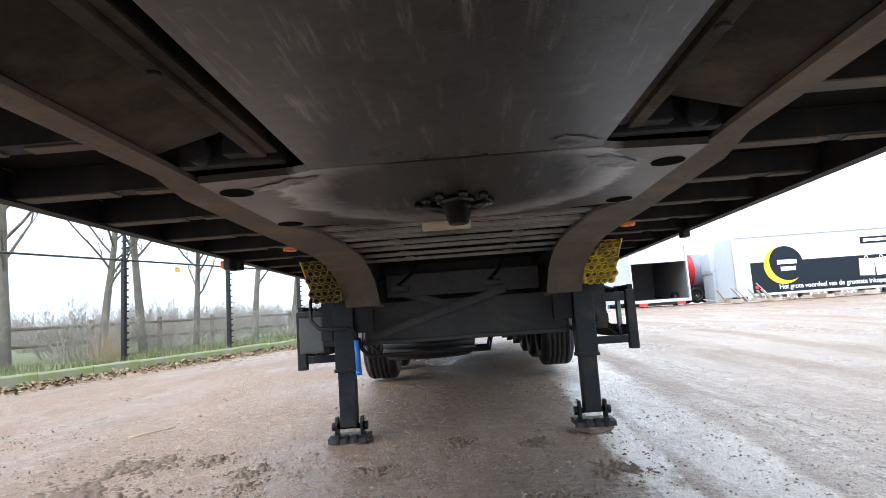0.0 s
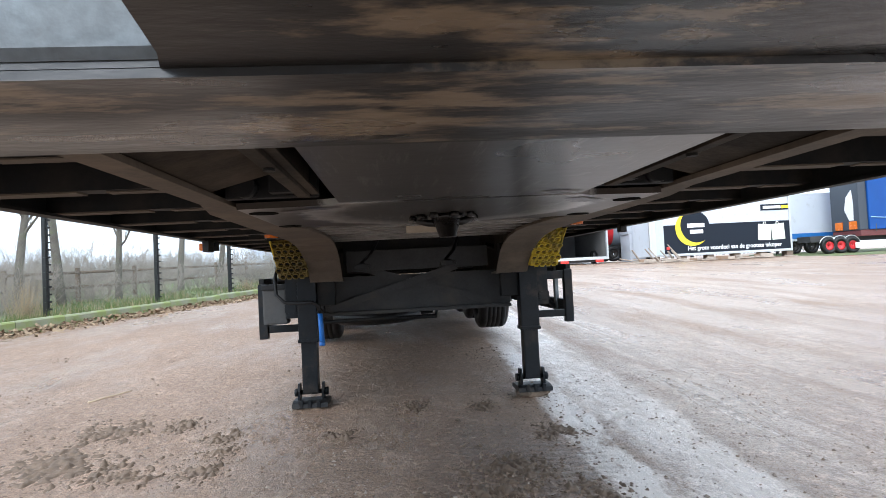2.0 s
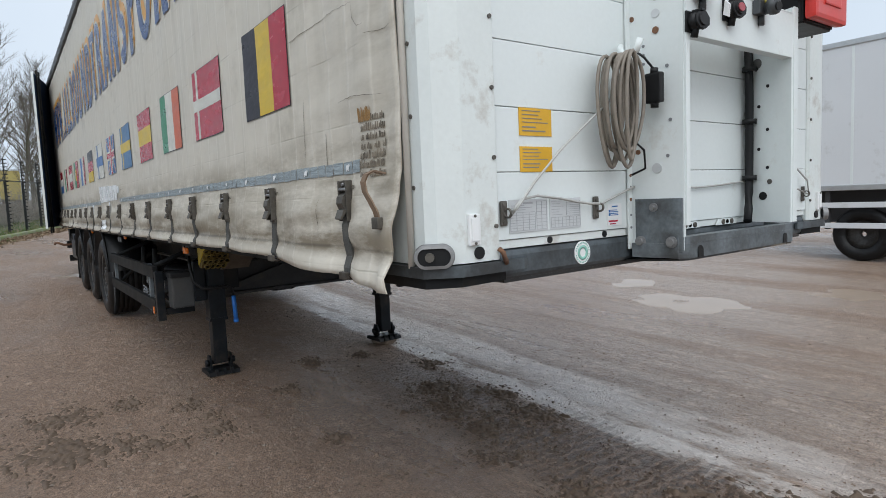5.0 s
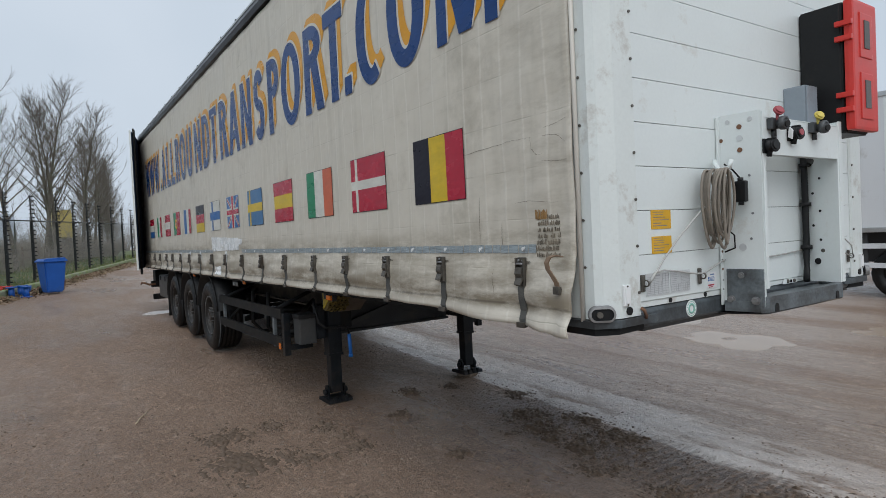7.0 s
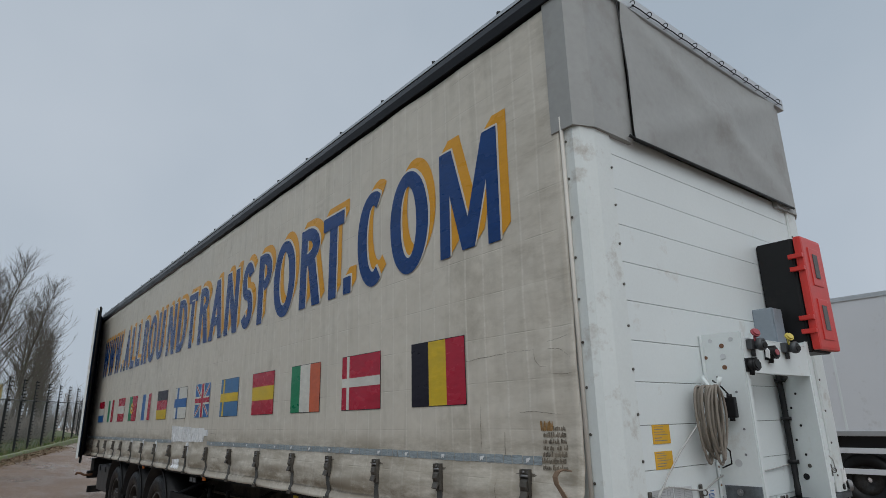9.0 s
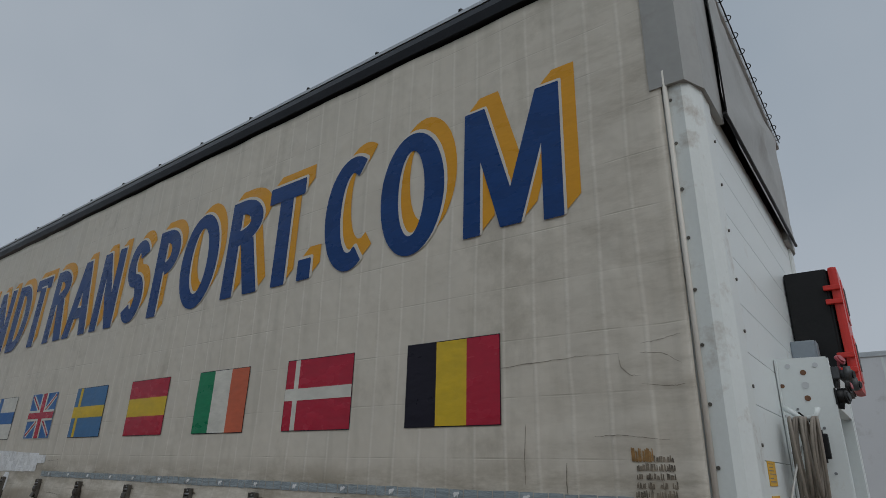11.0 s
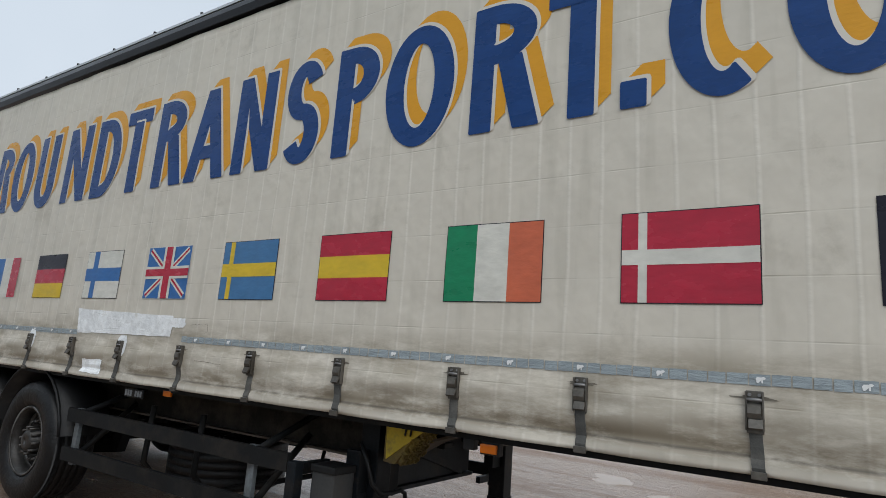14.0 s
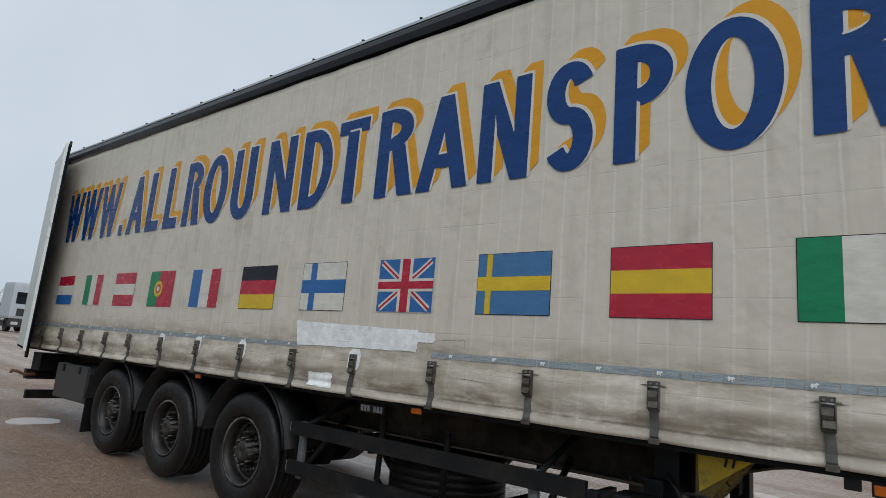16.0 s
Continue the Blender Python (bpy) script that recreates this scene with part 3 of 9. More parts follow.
M_PUDDLE = mat("muddy_water", (0.36, 0.28, 0.215), 0.12, var=0.12, scale=1.5, bump=0.0, spec=0.2)
_, pl, pb = nodes_of(M_PUDDLE)
for k in list(pb.inputs["Roughness"].links):
    pl.remove(k)
pb.inputs["Roughness"].default_value = 0.16
pb.inputs["Specular IOR Level"].default_value = 0.1
puddle(0, "shallow muddy puddle with a smooth reflecting surface")
puddle(1, "small brown puddle in a wheel rut")
puddle(2, "small puddle on brown dirt")
puddle(3, "pale puddle behind the parked semi-trailer")

# ---- semi-trailer ----
LEN, HALF = 12.95, 1.275
HEM, RAIL0, RAIL1 = 1.175, 3.86, 3.965
STRAPS = [0.475, 1.145, 1.80, 2.44, 3.055, 3.78, 4.495, 5.205, 5.94, 6.635, 7.355, 8.09, 8.80, 9.51, 10.115, 10.795, 11.445, 12.1]
trailer = thing("semi_trailer", "white curtain-sided semi-trailer with flags and blue lettering", "trailer")


def strap_gap(y):
    """0 at a strap, 1 midway between two."""
    for a, b in zip([STRAPS[0] - 0.6] + STRAPS, STRAPS + [12.9]):
        if a <= y <= b:
            return max(0.0, math.sin(math.pi * (y - a) / (b - a))) ** 0.7
    return 0.0


def drop(y, z):
    """How far the slack hem hangs below its line near the front."""
    k = smooth(1.32, HEM, z)
    return k * (0.032 * smooth(1.4, 0.75, y) + 0.022 * smooth(0.5, 0.14, y) + 0.012 * smooth(0.8, 0.2, y) * noise.noise((y * 11.0, 3.0, 1.0)))


def sag(y, z):
    """How far the curtain stands out of its plane."""
    d = 0.0024 * math.sin(y * 9.1 + 0.7 * math.sin(z * 2.3)) + 0.0034 * noise.noise((y * 1.3, z * 0.9, 2.0)) + 0.0022 * noise.noise((y * 5.0 + z * 2.0, z * 4.0, 9.0))
    front = smooth(1.0, 0.1, y) * (0.15 + 0.85 * smooth(2.7, 2.2, z))
    d += front * 0.018 * noise.noise((y * 7.0, z * 2.0, 5.0)) + front * 0.008 * noise.noise((y * 3.0 + z * 4.0, z * 9.0, 8.0)) + front * 0.004 * math.sin(z * 13 + y * 9)
    low = smooth(1.50, 1.33, z)
    if low > 0:
        d += low * (0.030 * strap_gap(y) + 0.012 * noise.noise((y * 4.5, z * 5.0, 7.0)) + 0.011 * noise.noise((y * 2.6 + z * 3.0, z * 15.0, 3.0)))
        d += 0.020 * smooth(1.245, 1.205, z) - 0.008 * smooth(1.28, 1.24, z)
        d += smooth(0.62, 0.15, y) * smooth(1.42, 1.2, z) * (0.030 + 0.030 * noise.noise((y * 9.0, z * 12.0, 4.0)))
    return d


def curtain_material():
    m = mat("curtain_cloth", (0.627, 0.584, 0.503), 0.44, var=0.07, scale=1.6, bump=0.1, fine=18, dirt=(0.40, 0.365, 0.30), dirt_amt=0.16, dirt_scale=1.7)
    n, l, b = nodes_of(m)
    co = n.new("ShaderNodeTexCoord")
    sep = n.new("ShaderNodeSeparateXYZ")
    l.new(co.outputs["Object"], sep.inputs[0])

    def bars(sock, period, width, wob):
        nz = n.new("ShaderNodeTexNoise")
        nz.inputs["Scale"].default_value = 1.1
        l.new(co.outputs["Object"], nz.inputs["Vector"])
        a = n.new("ShaderNodeMath")
        a.operation = "MULTIPLY_ADD"
        a.inputs[1].default_value = wob
        l.new(nz.outputs[0], a.inputs[0])
        l.new(sock, a.inputs[2])
        md = n.new("ShaderNodeMath")
        md.operation = "PINGPONG"
        md.inputs[1].default_value = period / 2
        l.new(a.outputs[0], md.inputs[0])
        r = n.new("ShaderNodeMapRange")
        r.interpolation_type = "SMOOTHSTEP"
        r.inputs[1].default_value, r.inputs[2].default_value = width, 0.0
        l.new(md.outputs[0], r.inputs[0])
        return r.outputs[0]

    v = bars(sep.outputs[1], 0.150, 0.013, 0.05)
    h = bars(sep.outputs[2], 0.235, 0.005, 0.006)
    old = b.inputs["Base Color"].links[0].from_socket
    streak = n.new("ShaderNodeTexNoise")
    smp = n.new("ShaderNodeMapping")
    smp.inputs["Scale"].default_value = (1, 7.5, 0.8)
    streak.inputs["Scale"].default_value, streak.inputs["Detail"].default_value = 1.5, 6
    l.new(co.outputs["Object"], smp.inputs[0])
    l.new(smp.outputs[0], streak.inputs["Vector"])
    sr = n.new("ShaderNodeValToRGB")
    sr.color_ramp.elements[0].position, sr.color_ramp.elements[1].position = 0.52, 0.75
    sr.color_ramp.elements[1].color = (0.45, 0.45, 0.45, 1)
    l.new(streak.outputs[0], sr.inputs[0])
    m0 = n.new("ShaderNodeMixRGB")
    m0.inputs[2].default_value = (0.43, 0.40, 0.33, 1)
    l.new(sr.outputs[0], m0.inputs[0])
    l.new(old, m0.inputs[1])
    vm = n.new("ShaderNodeMath")
    vm.operation = "MULTIPLY"
    vm.inputs[1].default_value = 0.55
    l.new(v, vm.inputs[0])
    m1 = n.new("ShaderNodeMixRGB")
    m1.inputs[2].default_value = (0.71, 0.672, 0.595, 1)
    l.new(vm.outputs[0], m1.inputs[0])
    l.new(m0.outputs[0], m1.inputs[1])
    hm = n.new("ShaderNodeMath")
    hm.operation = "MULTIPLY"
    dash = n.new("ShaderNodeTexNoise")
    dmp = n.new("ShaderNodeMapping")
    dmp.inputs["Scale"].default_value = (1, 2.2, 4.0)
    dash.inputs["Scale"].default_value, dash.inputs["Detail"].default_value = 2.5, 4
    l.new(co.outputs["Object"], dmp.inputs[0])
    l.new(dmp.outputs[0], dash.inputs["Vector"])
    dr = n.new("ShaderNodeMapRange")
    dr.inputs[1].default_value, dr.inputs[2].default_value, dr.inputs[3].default_value, dr.inputs[4].default_value = 0.45, 0.68, 0.06, 0.5
    l.new(dash.outputs[0], dr.inputs[0])
    l.new(dr.outputs[0], hm.inputs[1])
    l.new(h, hm.inputs[0])
    m2 = n.new("ShaderNodeMixRGB")
    m2.inputs[2].default_value = (0.40, 0.37, 0.305, 1)
    l.new(hm.outputs[0], m2.inputs[0])
    l.new(m1.outputs[0], m2.inputs[1])
    # Road dirt thrown up along the hem, and a worn dark line at its welt.
    grime = n.new("ShaderNodeTexNoise")
    grime.inputs["Scale"].default_value, grime.inputs["Detail"].default_value, grime.inputs["Roughness"].default_value = 5.0, 8, 0.7
    gmp = n.new("ShaderNodeMapping")
    gmp.inputs["Scale"].default_value = (1, 0.6, 2.2)
    l.new(co.outputs["Object"], gmp.inputs[0])
    l.new(gmp.outputs[0], grime.inputs["Vector"])

    def zone(z0, z1, z2, z3, lo, hi, amount, colour, src):
        up, dn = n.new("ShaderNodeMapRange"), n.new("ShaderNodeMapRange")
        up.inputs[1].default_value, up.inputs[2].default_value = z0, z1
        dn.inputs[1].default_value, dn.inputs[2].default_value, dn.inputs[3].default_value, dn.inputs[4].default_value = z2, z3, 1.0, 0.0
        l.new(sep.outputs[2], up.inputs[0])
        l.new(sep.outputs[2], dn.inputs[0])
        pr = n.new("ShaderNodeMath")
        pr.operation = "MULTIPLY"
        l.new(up.outputs[0], pr.inputs[0])
        l.new(dn.outputs[0], pr.inputs[1])
        gr = n.new("ShaderNodeMapRange")
        gr.inputs[1].default_value, gr.inputs[2].default_value = lo, hi
        gr.inputs[4].default_value = amount
        l.new(grime.outputs[0], gr.inputs[0])
        p2 = n.new("ShaderNodeMath")
        p2.operation = "MULTIPLY"
        l.new(pr.outputs[0], p2.inputs[0])
        l.new(gr.outputs[0], p2.inputs[1])
        mx = n.new("ShaderNodeMixRGB")
        mx.inputs[2].default_value = colour
        l.new(p2.outputs[0], mx.inputs[0])
        l.new(src, mx.inputs[1])
        return mx.outputs[0]

    c5 = zone(1.19, 1.23, 1.27, 1.44, 0.30, 0.54, 0.9, (0.20, 0.165, 0.115, 1), m2.outputs[0])
    c5 = zone(1.228, 1.236, 1.238, 1.246, 0.30, 0.55, 0.85, (0.10, 0.085, 0.065, 1), c5)
    c5 = zone(1.30, 1.45, 1.53, 1.64, 0.36, 0.60, 0.75, (0.28, 0.24, 0.175, 1), c5)
    c5 = zone(1.60, 1.75, 3.6, 3.9, 0.60, 0.76, 0.28, (0.34, 0.31, 0.25, 1), c5)
    edge = n.new("ShaderNodeMapRange")
    edge.inputs[1].default_value, edge.inputs[2].default_value, edge.inputs[3].default_value, edge.inputs[4].default_value = 0.15, 1.3, 1.0, 0.0
    l.new(sep.outputs[1], edge.inputs[0])
    eg = n.new("ShaderNodeMapRange")
    eg.inputs[1].default_value, eg.inputs[2].default_value, eg.inputs[4].default_value = 0.44, 0.70, 0.5
    l.new(grime.outputs[0], eg.inputs[0])
    ep = n.new("ShaderNodeMath")
    ep.operation = "MULTIPLY"
    l.new(edge.outputs[0], ep.inputs[0])
    l.new(eg.outputs[0], ep.inputs[1])
    emx = n.new("ShaderNodeMixRGB")
    emx.inputs[2].default_value = (0.29, 0.25, 0.19, 1)
    l.new(ep.outputs[0], emx.inputs[0])
    l.new(c5, emx.inputs[1])
    # Uneven near-black towards the rear edge.
    rear_dark = n.new("ShaderNodeMath")
    rear_dark.operation = "MULTIPLY_ADD"
    rear_dark.inputs[1].default_value = 0.9
    l.new(grime.outputs[0], rear_dark.inputs[0])
    l.new(sep.outputs[1], rear_dark.inputs[2])
    sm_ = n.new("ShaderNodeMapRange")
    sm_.inputs[1].default_value, sm_.inputs[2].default_value, sm_.inputs[4].default_value = 12.55, 13.25, 0.93
    l.new(rear_dark.outputs[0], sm_.inputs[0])
    smx = n.new("ShaderNodeMixRGB")
    smx.inputs[2].default_value = (0.035, 0.031, 0.028, 1)
    l.new(sm_.outputs[0], smx.inputs[0])
    l.new(emx.outputs[0], smx.inputs[1])
    l.new(smx.outputs[0], b.inputs["Base Color"])
    # Creases in the cloth.
    bp = [x for x in n if x.type == "BUMP"][0]
    cr = n.new("ShaderNodeTexNoise")
    cmp_ = n.new("ShaderNodeMapping")
    cmp_.inputs["Rotation"].default_value = (0.6, 0, 0)
    cmp_.inputs["Scale"].default_value = (1, 1.0, 0.8)
    cr.inputs["Scale"].default_value, cr.inputs["Detail"].default_value, cr.inputs["Distortion"].default_value = 4.2, 2.5, 0.2
    l.new(co.outputs["Object"], cmp_.inputs[0])
    l.new(cmp_.outputs[0], cr.inputs["Vector"])
    sm0 = n.new("ShaderNodeMath")
    sm0.operation = "MULTIPLY_ADD"
    sm0.inputs[1].default_value = 0.02
    l.new(v, sm0.inputs[0])
    # Puckers across the webbing.
    pk = n.new("ShaderNodeTexNoise")
    pmp = n.new("ShaderNodeMapping")
    pmp.inputs["Scale"].default_value = (1, 0.5, 3.0)
    pk.inputs["Scale"].default_value, pk.inputs["Detail"].default_value = 14, 4
    l.new(co.outputs["Object"], pmp.inputs[0])
    l.new(pmp.outputs[0], pk.inputs["Vector"])
    pv = n.new("ShaderNodeMath")
    pv.operation = "MULTIPLY"
    l.new(pk.outputs[0], pv.inputs[0])
    l.new(v, pv.inputs[1])
    pa = n.new("ShaderNodeMath")
    pa.operation = "MULTIPLY_ADD"
    pa.inputs[1].default_value = 0.10
    l.new(pv.outputs[0], pa.inputs[0])
    l.new(cr.outputs[0], pa.inputs[2])
    l.new(pa.outputs[0], sm0.inputs[2])
    sm = n.new("ShaderNodeMath")
    sm.operation = "MULTIPLY_ADD"
    sm.inputs[1].default_value = -0.14
    l.new(hm.outputs[0], sm.inputs[0])
    l.new(sm0.outputs[0], sm.inputs[2])
    b2 = n.new("ShaderNodeBump")
    b2.inputs["Strength"].default_value, b2.inputs["Distance"].default_value = 0.55, 0.026
    l.new(sm.outputs[0], b2.inputs["Height"])
    l.new(bp.outputs[0], b2.inputs["Normal"])
    l.new(b2.outputs[0], b.inputs["Normal"])
    return m


M_CURTAIN = curtain_material()


def sheet(side, y0, y1, zs, step, fn, thick):
    """A cloth sheet with thickness on one flank of the trailer."""
    bm = B()
    ny = int((y1 - y0) / step)
    rows = []
    for layer in (0.0, thick):
        g = []
        for i in range(ny + 1):
            y = y0 + (y1 - y0) * i / ny
            g.append([bm.verts.new((side * (HALF + fn(y, z) - layer), y, z - (drop(y, z) if side < 0 else 0.0))) for z in zs])
        rows.append(g)
    k = len(zs)
    for g, flip in ((rows[0], False), (rows[1], True)):
        for i in range(ny):
            for j in range(k - 1):
                q = [g[i][j], g[i + 1][j], g[i + 1][j + 1], g[i][j + 1]]
                f = bm.faces.new(q[::-1] if flip else q)
                f.smooth = True
    a, b = rows
    for i in range(ny):
        bm.faces.new([a[i][0], b[i][0], b[i + 1][0], a[i + 1][0]])
        bm.faces.new([a[i][-1], a[i + 1][-1], b[i + 1][-1], b[i][-1]])
    for j in range(k - 1):
        bm.faces.new([a[0][j], a[0][j + 1], b[0][j + 1], b[0][j]])
        bm.faces.new([a[-1][j], b[-1][j], b[-1][j + 1], a[-1][j + 1]])
    return bm


ZS = [HEM + 0.0175 * i for i in range(21)] + [1.56 + 0.06 * i for i in range(39)]
curtain = part("side_curtain", sheet(-1, 0.115, LEN - 0.1, ZS, 0.05, sag, 0.004), M_CURTAIN, trailer, "off-white side curtain with vertical webbing, stained near the hem")
part("far_curtain", sheet(1, 0.115, LEN - 0.1, [HEM, 1.5, 2.3, 3.1, 3.88], 0.4, lambda y, z: 0.0, 0.004), M_CURTAIN, trailer)


def on_curtain(bm, lift):
    """Lays flat printing, drawn in y and z, on the curtain's surface."""
    for v in bm.verts:
        v.co.x = -(HALF + sag(v.co.y, v.co.z) + lift + abs(v.co.x))


def fill(bm, y0, y1, z0, z1, mi=0, d=0.0):
    ny, nz = max(1, int(abs(y1 - y0) / 0.06)), max(1, int(abs(z1 - z0) / 0.06))
    g = [[bm.verts.new((d, y0 + (y1 - y0) * i / ny, z0 + (z1 - z0) * j / nz)) for j in range(nz + 1)] for i in range(ny + 1)]
    for i in range(ny):
        for j in range(nz):
            f = bm.faces.new([g[i][j], g[i + 1][j], g[i + 1][j + 1], g[i][j + 1]])
            f.material_index, f.smooth = mi, True


FZ0, FZ1, FW, PITCH, FY = 1.775, 2.147, 0.512, 0.8725, 1.41


def flag(idx, spec, mats):
    """A printed flag. spec: rectangles across 0..1 from its hoist and 0..1 up, with a material."""
    left = FY + PITCH * idx
    bm = B()
    fill(bm, left + 0.004, left - FW - 0.004, FZ0 - 0.004, FZ1 + 0.004, 0, 0.0)
    for u0, u1, v0, v1, mi, d in spec:
        fill(bm, left - FW * u0, left - FW * u1, FZ0 + (FZ1 - FZ0) * v0, FZ0 + (FZ1 - FZ0) * v1, mi, d)
    if idx == 5:
        for a, b_, w, mi, d in (((0, 0), (1, 1), 0.11, 1, 0.002), ((0, 1), (1, 0), 0.11, 1, 0.002), ((0, 0), (1, 1), 0.04, 3, 0.003), ((0, 1), (1, 0), 0.04, 3, 0.003)):
            p, q = Vector((left - FW * a[0], FZ0 + (FZ1 - FZ0) * a[1])), Vector((left - FW * b_[0], FZ0 + (FZ1 - FZ0) * b_[1]))
            t = (q - p).normalized()
            p, q = p + t * 0.035, q - t * 0.035
            s = Vector((-t.y, t.x)) * w * 0.2
            for k in range(8):
                e, f_ = p + (q - p) * k / 8, p + (q - p) * (k + 1) / 8
                f = bm.faces.new([bm.verts.new((d, c.x, c.y)) for c in (e + s, e - s, f_ - s, f_ + s)])
                f.material_index = mi
    if idx == 9:
        for r, mi, d in ((0.085, 1, 0.002), (0.05, 2, 0.003), (0.028, 4, 0.004)):
            c = (left - FW * 0.4, (FZ0 + FZ1) / 2)
            f = bm.faces.new([bm.verts.new((d, c[0] + r * math.cos(a * math.pi / 12), c[1] + r * math.sin(a * math.pi / 12))) for a in range(24)])
            f.material_index = mi
    on_curtain(bm, 0.0035)
    return bm


def tri_v(a, b_, c):
    return [(0, 1 / 3, 0, 1, a, 0.001), (1 / 3, 2 / 3, 0, 1, b_, 0.001), (2 / 3, 1, 0, 1, c, 0.001)]


def tri_h(a, b_, c, s=1 / 3):
    return [(0, 1, 1 - s, 1, a, 0.001), (0, 1, s, 1 - s, b_, 0.001), (0, 1, 0, s, c, 0.001)]


def nordic(bg, cross, w=0.13, u0=0.13, u1=0.20):
    return [(0, 1, 0, 1, bg, 0.001), (u0, u1, 0, 1, cross, 0.002), (0, 1, 0.5 - w / 2, 0.5 + w / 2, cross, 0.0025)]


FLAGS = [
    ([M_BLKINK, M_BLKINK, M_YELINK, M_REDINK], tri_v(1, 2, 3), "black, yellow and red flag print"),
    ([M_BLKINK, M_REDINK, M_WHTINK], nordic(1, 2, 0.17, 0.13, 0.20), "red flag print with a white cross"),
    ([M_BLKINK, M_GRNINK, M_WHTINK, M_ORGINK], tri_v(1, 2, 3), "green, white and faded orange flag print"),
    ([M_BLKINK, M_REDINK, M_YELINK], tri_h(1, 2, 1), "red and yellow striped flag print"),
    ([M_BLKINK, M_SEBLUE, M_YELINK], nordic(1, 2, 0.23, 0.12, 0.20), "blue flag print with a yellow cross"),
    ([M_WHTINK, M_WHTINK, M_BLUINK, M_REDINK], [(0, 1, 0, 1, 2, 0.001), (0.38, 0.62, 0, 1, 1, 0.004), (0, 1, 0.38, 0.62, 1, 0.0042), (0.43, 0.57, 0, 1, 3, 0.005), (0, 1, 0.43, 0.57, 3, 0.0052)], "blue flag print with red and white crosses"),
    ([M_BLKINK, M_WHTINK, M_BLUINK], nordic(1, 2, 0.28, 0.20, 0.34), "white flag print with a blue cross"),
    ([M_BLKINK, M_BLKINK, M_REDINK, M_YELINK], tri_h(1, 2, 3), "black, red and yellow striped flag print"),
    ([M_WHTINK, M_BLUINK, M_WHTINK, M_REDINK], tri_v(1, 2, 3), "blue, white and red flag print"),
    ([M_REDINK, M_YELINK, M_REDINK, M_GRNINK, M_WHTINK], [(0, 0.4, 0, 1, 3, 0.001), (0.4, 1, 0, 1, 2, 0.001)], "green and red flag print with a round emblem"),
    ([M_REDINK, M_REDINK, M_WHTINK], tri_h(1, 2, 1), "red and white striped flag print"),
    ([M_WHTINK, M_GRNINK, M_WHTINK, M_REDINK], tri_v(1, 2, 3), "green, white and red flag print"),
    ([M_WHTINK, M_REDINK, M_WHTINK, M_BLUINK], tri_h(1, 2, 3), "red, white and blue striped flag print"),
]
for i, (mats_, spec_, label_) in enumerate(FLAGS):
    part("flag_print", flag(i, spec_, mats_), mats_, curtain, label_, normals=False)

# Letters: each one the built-in font's glyph, fitted to its cell.
CELLS = [("W", 12.06, 11.56), ("W", 11.52, 11.00), ("W", 10.96, 10.42), (".", 10.32, 10.24), ("A", 10.12, 9.735), ("L", 9.63, 9.345), ("L", 9.215, 8.935), ("R", 8.81, 8.48), ("O", 8.42, 8.02), ("U", 7.905, 7.552), ("N", 7.35, 6.96), ("D", 6.84, 6.46),
         ("T", 6.39, 6.06), ("R", 5.92, 5.56), ("A", 5.50, 5.06), ("N", 4.96, 4.60), ("S", 4.47, 4.17), ("P", 4.03, 3.72), ("O", 3.64, 3.198), ("R", 3.068, 2.705), ("T", 2.652, 2.318), (".", 2.295, 2.196), ("C", 2.09, 1.729), ("O", 1.647, 1.228), ("M", 1.093, 0.572)]
LZ0 = 2.63
CUT = 0.68


def ellipse_ring(cx, cy, rx, ry, tx, ty, a0, a1, n_):
    """Quads of a ring with thicker flanks than top and bottom, from angle a0 to a1."""
    out = []
    for i in range(n_):
        q = []
        for a in (a0 + (a1 - a0) * i / n_, a0 + (a1 - a0) * (i + 1) / n_):
            c, s = math.cos(radians(a)), math.sin(radians(a))
            q.append(((cx + rx * c, cy + ry * s), (cx + (rx - tx) * c, cy + (ry - ty) * s)))
        out.append([q[0][0], q[1][0], q[1][1], q[0][1]])
    return out


def ribbon(pts, ws):
    out = []
    n_ = len(pts)
    sides = []
    for i in range(n_):
        p, q = Vector(pts[max(0, i - 1)]), Vector(pts[min(n_ - 1, i + 1)])
        t = (q - p).normalized()
        nn_ = Vector((-t.y, t.x)) * ws[i] / 2
        c = Vector(pts[i])
        sides.append((tuple(c + nn_), tuple(c - nn_)))
    for a, b in zip(sides, sides[1:]):
        out.append([a[0], b[0], b[1], a[1]])
    return out


def rect(x0, x1, y0, y1):
    return [[(x0, y0), (x1, y0), (x1, y1), (x0, y1)]]


def slant(x0, x1, w, y0, y1):
    return [[(x0, y0), (x0 + w, y0), (x1 + w, y1), (x1, y1)]]


